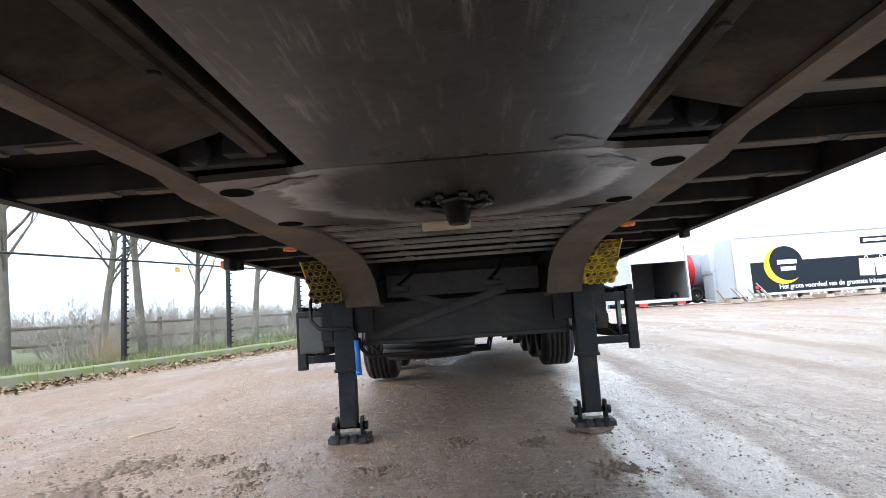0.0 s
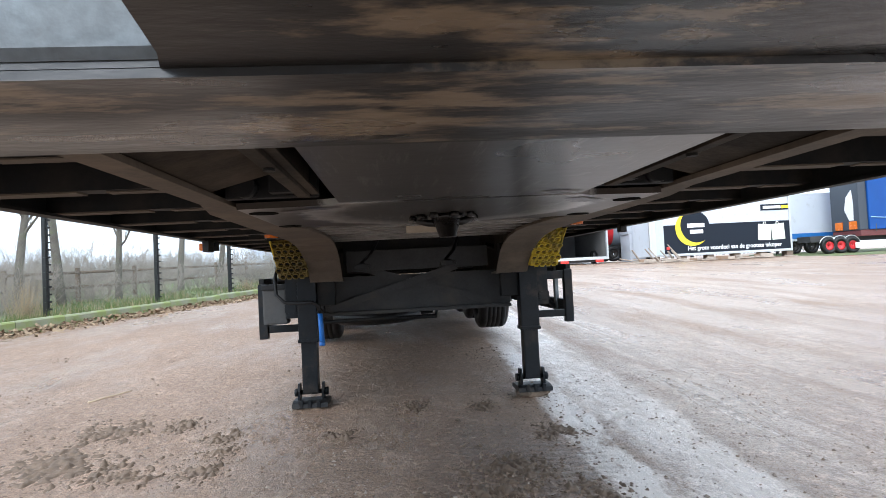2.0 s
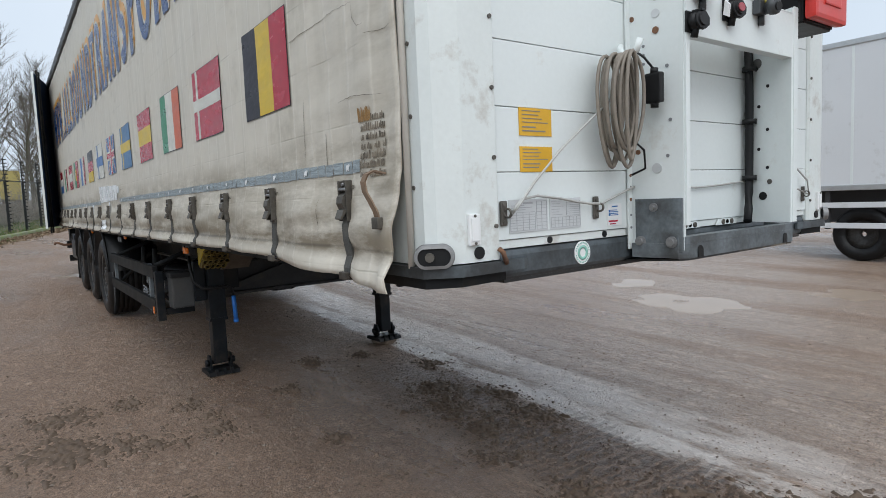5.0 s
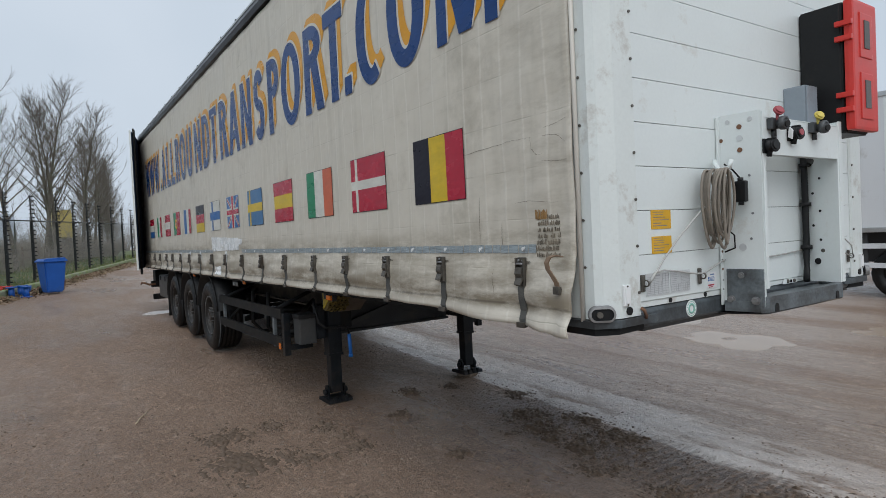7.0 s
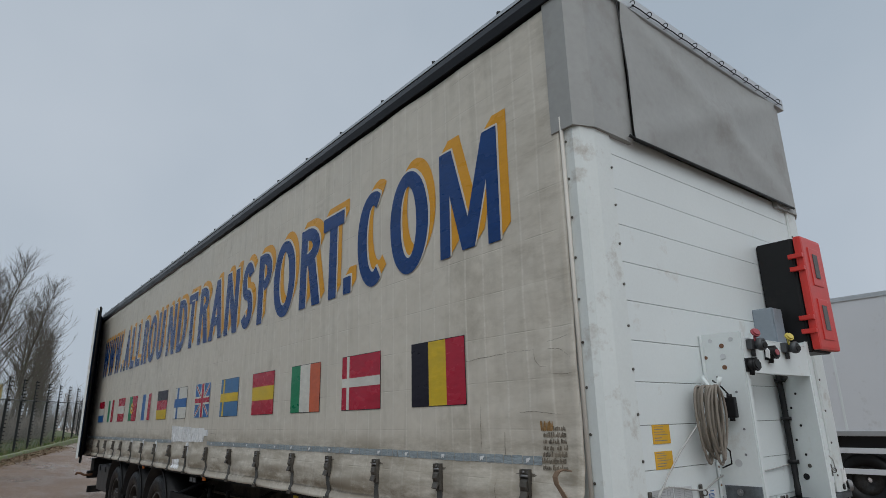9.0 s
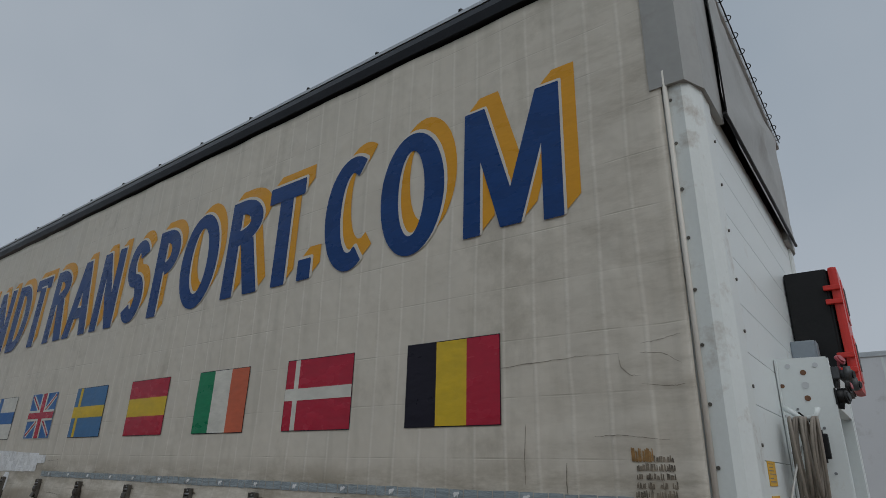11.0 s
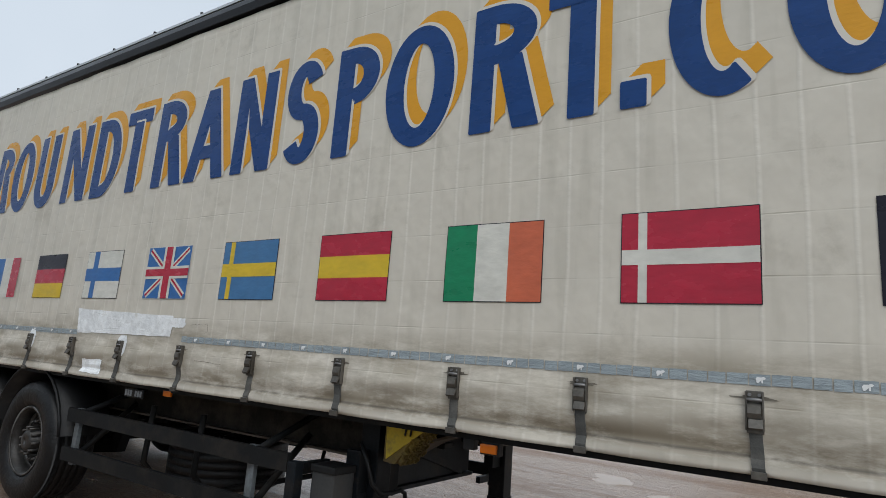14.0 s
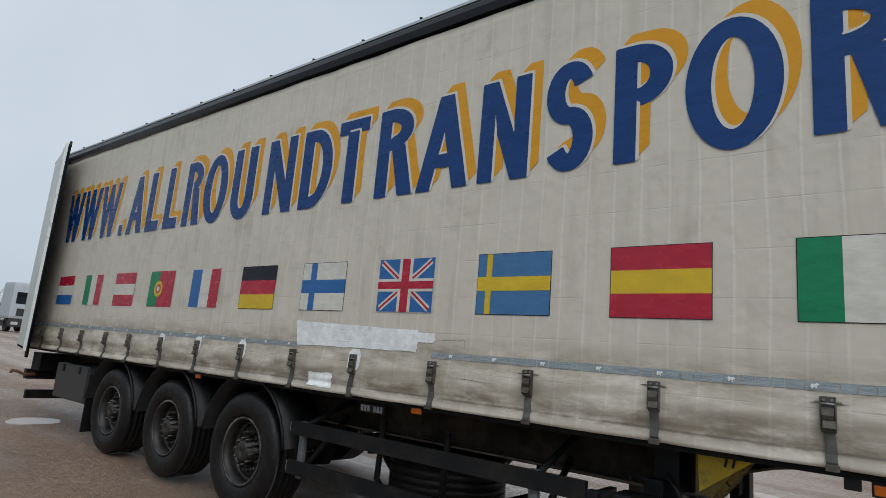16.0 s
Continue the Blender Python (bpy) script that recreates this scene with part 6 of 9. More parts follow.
# Rusty hook and holes on the beam.
bm = B()
tube(bm, [(-1.045, -0.02, 1.232), (-1.042, -0.034, 1.222), (-1.035, -0.036, 1.20), (-1.025, -0.028, 1.19)], 0.008, 8)
part("rusty_latch", bm, M_RUST, trailer, "rusty latch stub")
for x in (-0.805, -0.532, 0.75):
    bm = B()
    cyl(bm, (x, 0.005, 1.2405), (0, -1, 0), 0.011, 0.006, 14)
    part("sill_hole", bm, M_BLACK, trailer)

# ---- chassis ----
M_BOXDARK = mat("dark_tool_box", (0.055, 0.057, 0.058), 0.45, var=0.3, scale=5, bump=0.1, dirt=(0.06, 0.055, 0.05), dirt_amt=0.3, spec=0.35)
# Yellow darkened for dirt and for shade put into the colour.
M_YELDIM = mat("dirty_shaded_yellow", (0.24, 0.17, 0.03), 0.7, var=0.4, scale=10, bump=0.2, dirt=(0.06, 0.045, 0.03), dirt_amt=0.5)
M_LAMPDARK = mat("dirty_dark_lamp", (0.06, 0.012, 0.01), 0.4, var=0.3, scale=8, bump=0.05)
# Lower flange: along the trailer, height, inner and outer edge.
FLANGE = [(0.36, 1.147, 0.675, 0.745), (1.20, 1.147, 0.672, 0.745), (1.45, 1.143, 0.662, 0.79), (1.95, 1.138, 0.655, 0.79), (2.15, 1.136, 0.57, 0.79), (2.6, 1.135, 0.55, 0.787), (2.9, 1.13, 0.548, 0.785), (3.17, 1.11, 0.548, 0.785), (3.35, 1.075, 0.55, 0.785), (3.52, 1.02, 0.552, 0.785), (3.65, 0.945, 0.555, 0.785), (3.736, 0.875, 0.555, 0.785), (3.95, 0.868, 0.56, 0.78), (4.4, 0.865, 0.62, 0.74), (12.6, 0.865, 0.62, 0.74)]


def long_beam(s):
    bm = B()
    rows = []
    for y, z, xi, xo in FLANGE:
        rows.append([bm.verts.new((s * px, y, z + q)) for px, q in ((xi, 0), (xo, 0), (xo, 0.014), (xi, 0.014))])
    for a, b_ in zip(rows, rows[1:]):
        for j in range(4):
            bm.faces.new([a[j], a[(j + 1) % 4], b_[(j + 1) % 4], b_[j]])
    bm.faces.new(rows[0][::-1])
    bm.faces.new(rows[-1])
    beam = part("chassis_beam", bm, M_FLANGE, trailer, "dusty grey-brown chassis beam")
    bm = B()
    rows = []
    for y, z, xi, xo in FLANGE:
        xc = s * (xi + xo) / 2
        rows.append([bm.verts.new((xc + p * 0.006, y, q)) for p, q in ((-1, z + 0.0145), (1, z + 0.0145), (1, 1.23), (-1, 1.23))])
    for a, b_ in zip(rows, rows[1:]):
        for j in range(4):
            bm.faces.new([a[j], a[(j + 1) % 4], b_[(j + 1) % 4], b_[j]])
    part("web", bm, M_CHASSIS_DUSTY, beam)


long_beam(-1)
long_beam(1)
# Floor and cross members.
# Near-black floor colour stands for the shade in the gaps between members.
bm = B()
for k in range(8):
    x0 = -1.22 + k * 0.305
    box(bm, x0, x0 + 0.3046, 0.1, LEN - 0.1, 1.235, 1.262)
tagged(part("cargo_floor", bm, M_UNDERFLOOR, trailer, "plank floor seen from below, near-black for shade"), kind="stuff")
me = None
ys = [0.52 + 0.42 * k for k in range(29)]
for y in ys:
    for s in (-1, 1):
        if me is None:
            bm = B()
            prism(bm, [(-0.03, 0.0), (0.03, 0.0), (0.03, 0.006), (-0.02, 0.006), (-0.02, 0.07), (0.03, 0.07), (0.03, 0.078), (-0.03, 0.078)], "x", 0.0, 0.525)
            box(bm, 0.02, 0.30, -0.028, 0.027, -0.005, -0.001, 1)
            box(bm, 0.36, 0.50, -0.012, 0.026, -0.004, -0.001, 1)
            o = part("cross_member", bm, [M_CHASSIS, M_FLANGE], trailer)
            me = o.data
        else:
            o = new("cross_member", me)
            o.parent = trailer
        o.location = (0.715 if s > 0 else -1.24, y, 1.155)
for k, y in enumerate([2.22, 2.39, 2.55, 2.78, 3.0, 3.3, 3.6]):
    bm = B()
    box(bm, -0.62, 0.62, y - 0.014, y + 0.014, 1.150, 1.166, 0, 0.004)
    box(bm, -0.62, 0.62, y + 0.050, y + 0.066, 1.152, 1.166, 0, 0.003)
    for xk in (-0.33, 0.31):
        box(bm, xk - 0.03, xk + 0.03, y - 0.012, y + 0.064, 1.150, 1.172, 0, 0.006)
    part("inner_member", bm, M_SLAT, trailer)
for s in (-1, 1):
    bm = B()
    z0 = 1.143 if s < 0 else 1.128
    prism(bm, [(s * 1.250, z0), (s * 1.205, z0), (s * 1.205, z0 + 0.009), (s * 1.238, z0 + 0.012), (s * 1.238, 1.24), (s * 1.250, 1.24)], "y", 0.30, LEN)
    part("side_rail", bm, M_CHASSIS, trailer, "dark steel side rail")
# Stub markers under the rail near the front.
for s in (-1, 1):
    bm = B()
    box(bm, s * 1.22 - 0.02, s * 1.22 + 0.02, 2.955, 3.015, 1.095, 1.145, 0, 0.006)
    part("rail_stub", bm, M_BLACK, trailer)
    bm = B()
    lathe(bm, [(0.016, 0.0), (0.034, 0.0), (0.038, 0.028), (0.016, 0.028)], (s * 0.83, 2.65, 1.135), "z", 18)
    part("marker_lamp", bm, M_AMBER, trailer, "orange round side lamp")


def plate_material():
    m = mat("greasy_coupling_plate", (0.075, 0.074, 0.074), 0.30, metal=0.6, var=0.45, scale=2.2, bump=0.10, fine=30, dirt=(0.30, 0.30, 0.30), dirt_amt=0.14, dirt_scale=2.2)
    return m


def scratched(m, wear=None):
    """Bright drag scratches along the trailer; wear = centre and half-widths of a rubbed oval with dirt round it."""
    n, l, b = nodes_of(m)
    co = n.new("ShaderNodeTexCoord")

    def tex(scale, detail, sc):
        mp, t = n.new("ShaderNodeMapping"), n.new("ShaderNodeTexNoise")
        mp.inputs["Scale"].default_value = sc
        t.inputs["Scale"].default_value, t.inputs["Detail"].default_value, t.inputs["Roughness"].default_value = scale, detail, 0.7
        l.new(co.outputs["Object"], mp.inputs[0])
        l.new(mp.outputs[0], t.inputs["Vector"])
        return t.outputs[0]

    def rng(src, a, c, hi):
        r = n.new("ShaderNodeMapRange")
        r.inputs[1].default_value, r.inputs[2].default_value, r.inputs[4].default_value = a, c, hi
        l.new(src, r.inputs[0])
        return r.outputs[0]

    def mixc(f, src, colour):
        x = n.new("ShaderNodeMixRGB")
        x.inputs[2].default_value = (*colour, 1)
        l.new(f, x.inputs[0])
        l.new(src, x.inputs[1])
        return x.outputs[0]

    col = b.inputs["Base Color"].links[0].from_socket
    col = mixc(rng(tex(9, 6, (4, 0.35, 1)), 0.56, 0.70, 0.55), col, (0.30, 0.29, 0.28))
    col = mixc(rng(tex(5, 7, (1, 1, 1)), 0.52, 0.66, 0.6), col, (0.035, 0.032, 0.030))
    if wear:
        cx, cy, rx, ry = wear
        mp = n.new("ShaderNodeMapping")
        mp.inputs["Location"].default_value = (-cx / rx, -cy / ry, 0)
        mp.inputs["Scale"].default_value = (1 / rx, 1 / ry, 0)
        ln = n.new("ShaderNodeVectorMath")
        ln.operation = "LENGTH"
        l.new(co.outputs["Object"], mp.inputs[0])
        l.new(mp.outputs[0], ln.inputs[0])
        d = n.new("ShaderNodeMath")
        d.operation = "MULTIPLY_ADD"
        d.inputs[1].default_value = 0.55
        l.new(tex(4.5, 8, (1, 1, 1)), d.inputs[0])
        l.new(ln.outputs["Value"], d.inputs[2])
        ring = n.new("ShaderNodeValToRGB")
        e = ring.color_ramp.elements
        e[0].position, e[1].position = 0.50, 0.66
        e.new(0.70)
        e[0].color, e[1].color, e[2].color = (0, 0, 0, 1), (0.75, 0.75, 0.75, 1), (0, 0, 0, 1)
        half = n.new("ShaderNodeMath")
        half.operation = "MULTIPLY"
        half.inputs[1].default_value = 0.5
        l.new(d.outputs[0], half.inputs[0])
        l.new(half.outputs[0], ring.inputs[0])
        col = mixc(ring.outputs[0], col, (0.50, 0.49, 0.48))
        out = rng(d.outputs[0], 1.36, 1.44, 0.9)
        col = mixc(out, col, (0.045, 0.036, 0.029))
        mt = n.new("ShaderNodeMapRange")
        mt.inputs[3].default_value, mt.inputs[4].default_value = 0.6, 0.0
        l.new(out, mt.inputs[0])
        l.new(mt.outputs[0], b.inputs["Metallic"])
    l.new(col, b.inputs["Base Color"])


M_PLATE = plate_material()
scratched(M_PLATE)
M_KINGPLATE = mat("rubbed_king_pin_plate", (0.06, 0.058, 0.056), 0.34, metal=0.6, var=0.5, scale=2.2, bump=0.14, fine=30, spec=0.2)
scratched(M_KINGPLATE, (0.01, 1.52, 0.46, 0.5))
bm = B()
prism(bm, [(-0.346, 0.348), (0.384, 0.348), (0.380, 1.186), (-0.345, 1.186)], "z", 1.134, 1.152)
part("coupling_plate", bm, M_PLATE, trailer, "greasy worn steel coupling plate, polished at the edges")
bm = B()
prism(bm, [(-0.345, 1.192), (0.380, 1.192), (0.42, 1.215), (0.658, 1.235), (0.658, 1.955), (0.5, 1.985), (0.25, 2.06), (-0.25, 2.06), (-0.5, 1.985), (-0.65, 1.955), (-0.65, 1.235), (-0.40, 1.215)], "z", 1.131, 1.150)
part("kingpin_plate", bm, M_KINGPLATE, trailer, "greasy steel king pin plate with scratches")
bm = B()
prism(bm, [(-1.0, 0.013), (1.0, 0.013), (1.0, 0.10), (0.76, 0.345), (-0.76, 0.345), (-1.0, 0.10)], "z", 1.122, 1.1317)
part("front_skid", bm, M_SCUFF, trailer, "black scuffed front plate with bare brown patches")
# Metal rubbed bare at the plate's front corners.
for cx, cy, rx, ry, rot, sd in ((-0.44, 1.30, 0.15, 0.05, -0.45, 3), (0.43, 1.32, 0.12, 0.07, 0.6, 5), (0.30, 1.12, 0.07, 0.06, 0.5, 8)):
    rnd = random.Random(sd)
    bm = B()
    vs = []
    for k in range(60):
        a = 2 * math.pi * k / 60
        rr = 0.72 + 0.45 * noise.noise((sd * 3.1, 1.6 * math.cos(a), 1.6 * math.sin(a))) + rnd.uniform(-0.12, 0.12)
        u, w = rx * rr * math.cos(a), ry * rr * math.sin(a)
        vs.append(bm.verts.new((cx + u * math.cos(rot) - w * math.sin(rot), cy + u * math.sin(rot) + w * math.cos(rot), 1.1285 if cy > 1.19 else 1.1318)))
    bm.faces.new(vs[::-1])
    part("worn_patch", bm, M_BARE, trailer, "metal rubbed bare and bright", normals=False)
for x, y in ((-0.598, 1.365), (-0.605, 1.90), (0.605, 1.385), (0.60, 1.90)):
    bm = B()
    cyl(bm, (x, y, 1.1305), (0, 0, 1), 0.046, 0.003, 24)
    part("plate_hole", bm, M_VOID, trailer)
for s in (-1, 1):
    bm = B()
    prism(bm, [(s * 0.674, 1.163), (s * 0.455, 1.222), (s * 0.455, 1.228), (s * 0.674, 1.170)], "y", 0.352, 1.07)
    part("web_sheet", bm, M_CHASSIS_DUSTY, trailer, "dusty brown sheet beside the coupling plate")
    bm = B()
    box(bm, s * 0.412, s * 0.442, 0.352, 1.07, 1.137, 1.222, 0, 0.003)
    rib = part("inner_rib", bm, M_CHASSIS_DUSTY, trailer)
    bm = B()
    cyl(bm, (s * 0.427, 0.60, 1.135), (0, 0, 1), 0.012, 0.008, 10)
    part("plug", bm, M_CHASSIS, rib)
    bm = B()
    box(bm, s * 0.388, s * 0.409, 0.352, 1.07, 1.146, 1.152)
    part("edge_strip", bm, M_CHASSIS_DUSTY, trailer)
    bm = B()
    box(bm, s * 0.40, s * 0.66, 1.15, 1.19, 1.152, 1.225, 0, 0.006)
    cyl(bm, (s * 0.60, 1.125, 1.185), (0, 1, 0), 0.034, 0.05, 16)
    box(bm, s * 0.44, s * 0.53, 1.10, 1.15, 1.16, 1.215, 0, 0.006)
    part("gusset", bm, M_CHASSIS, trailer)
bm = B()
lathe(bm, [(0.060, 1.131), (0.055, 1.112), (0.024, 1.106), (0.024, 1.065), (0.032, 1.062), (0.032, 1.045)], (0.015, 1.66, 0), "z", 24)
cyl(bm, (0.015, 1.66, 1.055), (0, 0, 1), 0.031, 0.022, 24)
kp = part("king_pin", bm, M_GREASE, trailer, "greasy king pin")
for k in range(8):
    a = k * math.pi / 4 + 0.2
    bm = B()
    cyl(bm, (0.015 + 0.10 * math.cos(a), 1.66 + 0.10 * math.sin(a), 1.122), (0, 0, 1), 0.016, 0.02, 6)
    part("bolt", bm, M_GREASE, kp)
bm = B()
tube(bm, [(-0.12, 1.69, 1.12), (-0.06, 1.66, 1.10), (0.0, 1.70, 1.095), (0.07, 1.66, 1.10), (0.13, 1.69, 1.12)], 0.014, 8)
part("grease_lump", bm, M_GREASE, kp)
bm = B()
box(bm, -0.13, 0.06, 2.03, 2.07, 1.09, 1.12, 0, 0.004)
part("number_plate_holder", bm, mat("dusty_cream_plate", (0.40, 0.34, 0.265), 0.8, var=0.25, scale=10, bump=0.2), trailer)
# Panel with crossed braces behind the legs.
bm = B()
box(bm, -0.72, 0.72, 4.10, 4.115, 0.63, 0.90)
part("cross_panel", bm, M_BRACE, trailer, "dark steel cross panel")
for nm, c in (("lower_flange", (-0.74, 0.72, 4.055, 4.12, 0.605, 0.632)), ("cross_tube", (-0.55, 0.55, 4.06, 4.10, 0.935, 1.095)), ("cross_tube", (-0.60, 0.55, 4.4, 4.44, 1.0, 1.20))):
    bm = B()
    box(bm, *c, 0, 0.006)
    part(nm, bm, M_BRACE, trailer)
for a, b_ in (((-0.70, 0.652), (0.30, 0.945)), ((-0.42, 0.955), (0.57, 0.648))):
    bm = B()
    d = (Vector(b_) - Vector(a)).normalized()
    n_ = Vector((-d.y, d.x)) * 0.026
    yy = 4.045 if a[0] < -0.5 else 4.075
    prism(bm, [tuple(Vector(a) + n_), tuple(Vector(b_) + n_), tuple(Vector(b_) - n_), tuple(Vector(a) - n_)], "y", yy - 0.012, yy + 0.012)
    part("brace", bm, M_BRACE, trailer)
for x in (-0.30, 0.30):
    bm = B()
    tube(bm, [(x, 3.9, 1.16), (x - 0.05, 3.75, 1.06), (x - 0.12, 3.65, 0.99), (x - 0.06, 3.6, 0.97)], 0.012, 7)
    box(bm, x - 0.16, x - 0.05, 3.6, 3.66, 0.95, 0.985, 0, 0.006)
    part("pull_lever", bm, M_BLACK, trailer)


def landing_leg(s):
    e = new("landing_leg")
    e.parent = trailer
    e["label"] = "dark painted landing leg with a muddy pivoting foot"
    x, y = (-0.822 if s < 0 else 0.80), 3.845
    dz = -0.050 if s < 0 else -0.045
    bm = B()
    box(bm, x - 0.068, x + 0.068, y - 0.068, y + 0.068, 0.46, 1.14, 0, 0.010)
    box(bm, x - 0.074, x + 0.074, y - 0.074, y + 0.074, 0.445, 0.47, 0, 0.006)
    part("outer_tube", bm, M_LEG, e)
    bm = B()
    box(bm, x - 0.056, x + 0.056, y - 0.056, y + 0.056, 0.08, 0.46, 0, 0.012)
    part("inner_tube", bm, M_LEG, e)
    bm = B()
    for q in (-1, 1):
        prism(bm, [(y - 0.045, 0.07), (y + 0.045, 0.07), (y + 0.05, 0.15), (y + 0.025, 0.20), (y - 0.025, 0.20), (y - 0.05, 0.15)], "x", x + q * 0.085 - 0.008, x + q * 0.085 + 0.008)
        cyl(bm, (x + q * 0.105, y, 0.135), (1, 0, 0), 0.028, 0.03, 14)
    cyl(bm, (x, y, 0.135), (1, 0, 0), 0.018, 0.22, 12)
    bmesh.ops.translate(bm, verts=bm.verts, vec=(0, 0, dz))
    part("pivot", bm, M_LEG, e)
    bm = B()
    prism(bm, [(y - 0.13, 0.045), (y + 0.13, 0.045), (y + 0.12, 0.075), (y + 0.06, 0.085), (y - 0.06, 0.085), (y - 0.12, 0.075)], "x", x - 0.125, x + 0.125)
    for q in (-0.06, 0.0, 0.06):
        box(bm, x + q - 0.012, x + q + 0.012, y - 0.135, y - 0.10, 0.045, 0.10, 0, 0.004)
    bmesh.ops.translate(bm, verts=bm.verts, vec=(0, 0, dz))
    part("foot_pad", bm, M_LEG, e)
    bm = B()
    r = bmesh.ops.create_icosphere(bm, subdivisions=3, radius=1.0, matrix=Matrix.Translation((x, y, 0.03)) @ Matrix.Diagonal((0.125, 0.125, 0.055, 1)))
    for v in bm.verts:
        v.co += Vector((noise.noise(v.co * 22), noise.noise(v.co * 25 + Vector((3, 0, 0))), noise.noise(v.co * 25 + Vector((0, 3, 0))))) * 0.018
        v.co.z = max(-0.015, v.co.z)
    bmesh.ops.translate(bm, verts=bm.verts, vec=(0, 0, dz))
    part("mud_clod", bm, M_MUD, e, "dried mud")
    bm = B()
    box(bm, x - s * 0.07, x - s * 0.20, y - 0.03, y + 0.05, 0.70, 1.10, 0, 0.008)
    part("gusset", bm, M_CHASSIS, e)
    bm = B()
    box(bm, x + s * 0.07, x + s * 0.16, y - 0.01, y + 0.09, 0.62, 0.95, 0, 0.008)
    box(bm, x + s * 0.085, x + s * 0.165, y - 0.02, y - 0.012, 0.66, 0.72, 0, 0.003)
    part("gearbox", bm, M_LEG, e)


landing_leg(-1)
landing_leg(1)
# Crank with a blue grip.
bm = B()
tube(bm, [(-1.02, 3.80, 1.0), (-1.03, 3.74, 0.92), (-1.02, 3.70, 0.80), (-0.96, 3.68, 0.745), (-0.86, 3.68, 0.735), (-0.78, 3.68, 0.74), (-0.735, 3.68, 0.72), (-0.72, 3.68, 0.66)], 0.013, 8)
cr = part("crank", bm, M_BLACK, trailer, "black bent crank")
bm = B()
tube(bm, [(-0.72, 3.68, 0.655), (-0.715, 3.68, 0.56), (-0.712, 3.68, 0.45)], 0.018, 10)
cyl(bm, (-0.712, 3.68, 0.445), (0, 0, 1), 0.021, 0.03, 10)
part("grip", bm, M_BLUEHOSE, cr, "blue plastic grip")


def wheel_chock(s):
    # Left honeycomb and all cell floors are coloured darker for shade and dirt.
    dim_face = s < 0
    m_face, m_floor = (M_YELDIM, M_CHASSIS) if dim_face else (M_YELLOW, M_YELDIM)
    t = thing("wheel_chock", "yellow wheel chock under the trailer, honeycomb darkened for shade and dirt" if dim_face else "yellow plastic wheel chock with a honeycomb face under the trailer", "wheel chock", "wheel chocks")
    x, y = s * 0.878, 3.47
    bm = B()
    prism(bm, [(y - 0.06, 1.165), (y + 0.20, 1.165), (y + 0.20, 0.92), (y + 0.12, 0.915)], "x", x - 0.098, x + 0.098)
    part("body", bm, m_face, t)
    for j in range(6):
        for i in range(5):
            cx = x - 0.084 + 0.042 * i + (0.021 if j % 2 else 0)
            f_ = (j + 0.5) / 6
            cy, cz = y - 0.062 + 0.18 * f_, 1.16 - 0.245 * f_
            if cx < x + 0.09:
                q = Vector((0, 0, 1)).rotation_difference(Vector((0, -0.81, -0.59))).to_matrix().to_4x4()
                bm = B()
                lathe(bm, [(0.0185, -0.002), (0.0245, -0.002), (0.0245, 0.022), (0.0185, 0.022)], (0, 0, 0), "z", 6)
                for fc in bm.faces:
                    fc.smooth = False
                bmesh.ops.transform(bm, matrix=Matrix.Translation((cx, cy, cz)) @ q, verts=bm.verts)
                cell = part("cell", bm, m_face, t)
                bm = B()
                cyl(bm, (0, 0, 0.0), (0, 0, 1), 0.0185, 0.004, 6)
                bmesh.ops.transform(bm, matrix=Matrix.Translation((cx, cy, cz)) @ q, verts=bm.verts)
                part("cell_floor", bm, m_floor, cell)
    bm = B()
    box(bm, x - 0.10, x + 0.10, y - 0.03, y + 0.22, 1.166, 1.176, 0, 0.003)
    part("holder", bm, M_BLACK, t)
    bm = B()
    prism(bm, [(y - 0.13, 1.160), (y + 0.19, 1.160), (y + 0.18, 0.935)], "x", x + s * 0.099, x + s * 0.106)
    part("side_plate", bm, M_YELLOW, t, "plain yellow side plate")
    for dy in (0.02, 0.055):
        bm = B()
        xs = x + s * 0.109
        tube(bm, [(xs, y + dy, 1.15), (xs + s * 0.006, y + dy - 0.006, 1.11), (xs, y + dy + 0.004, 1.075)], 0.006, 6)
        part("clip", bm, M_BLACK, t, "black retaining clip")


wheel_chock(-1)
wheel_chock(1)


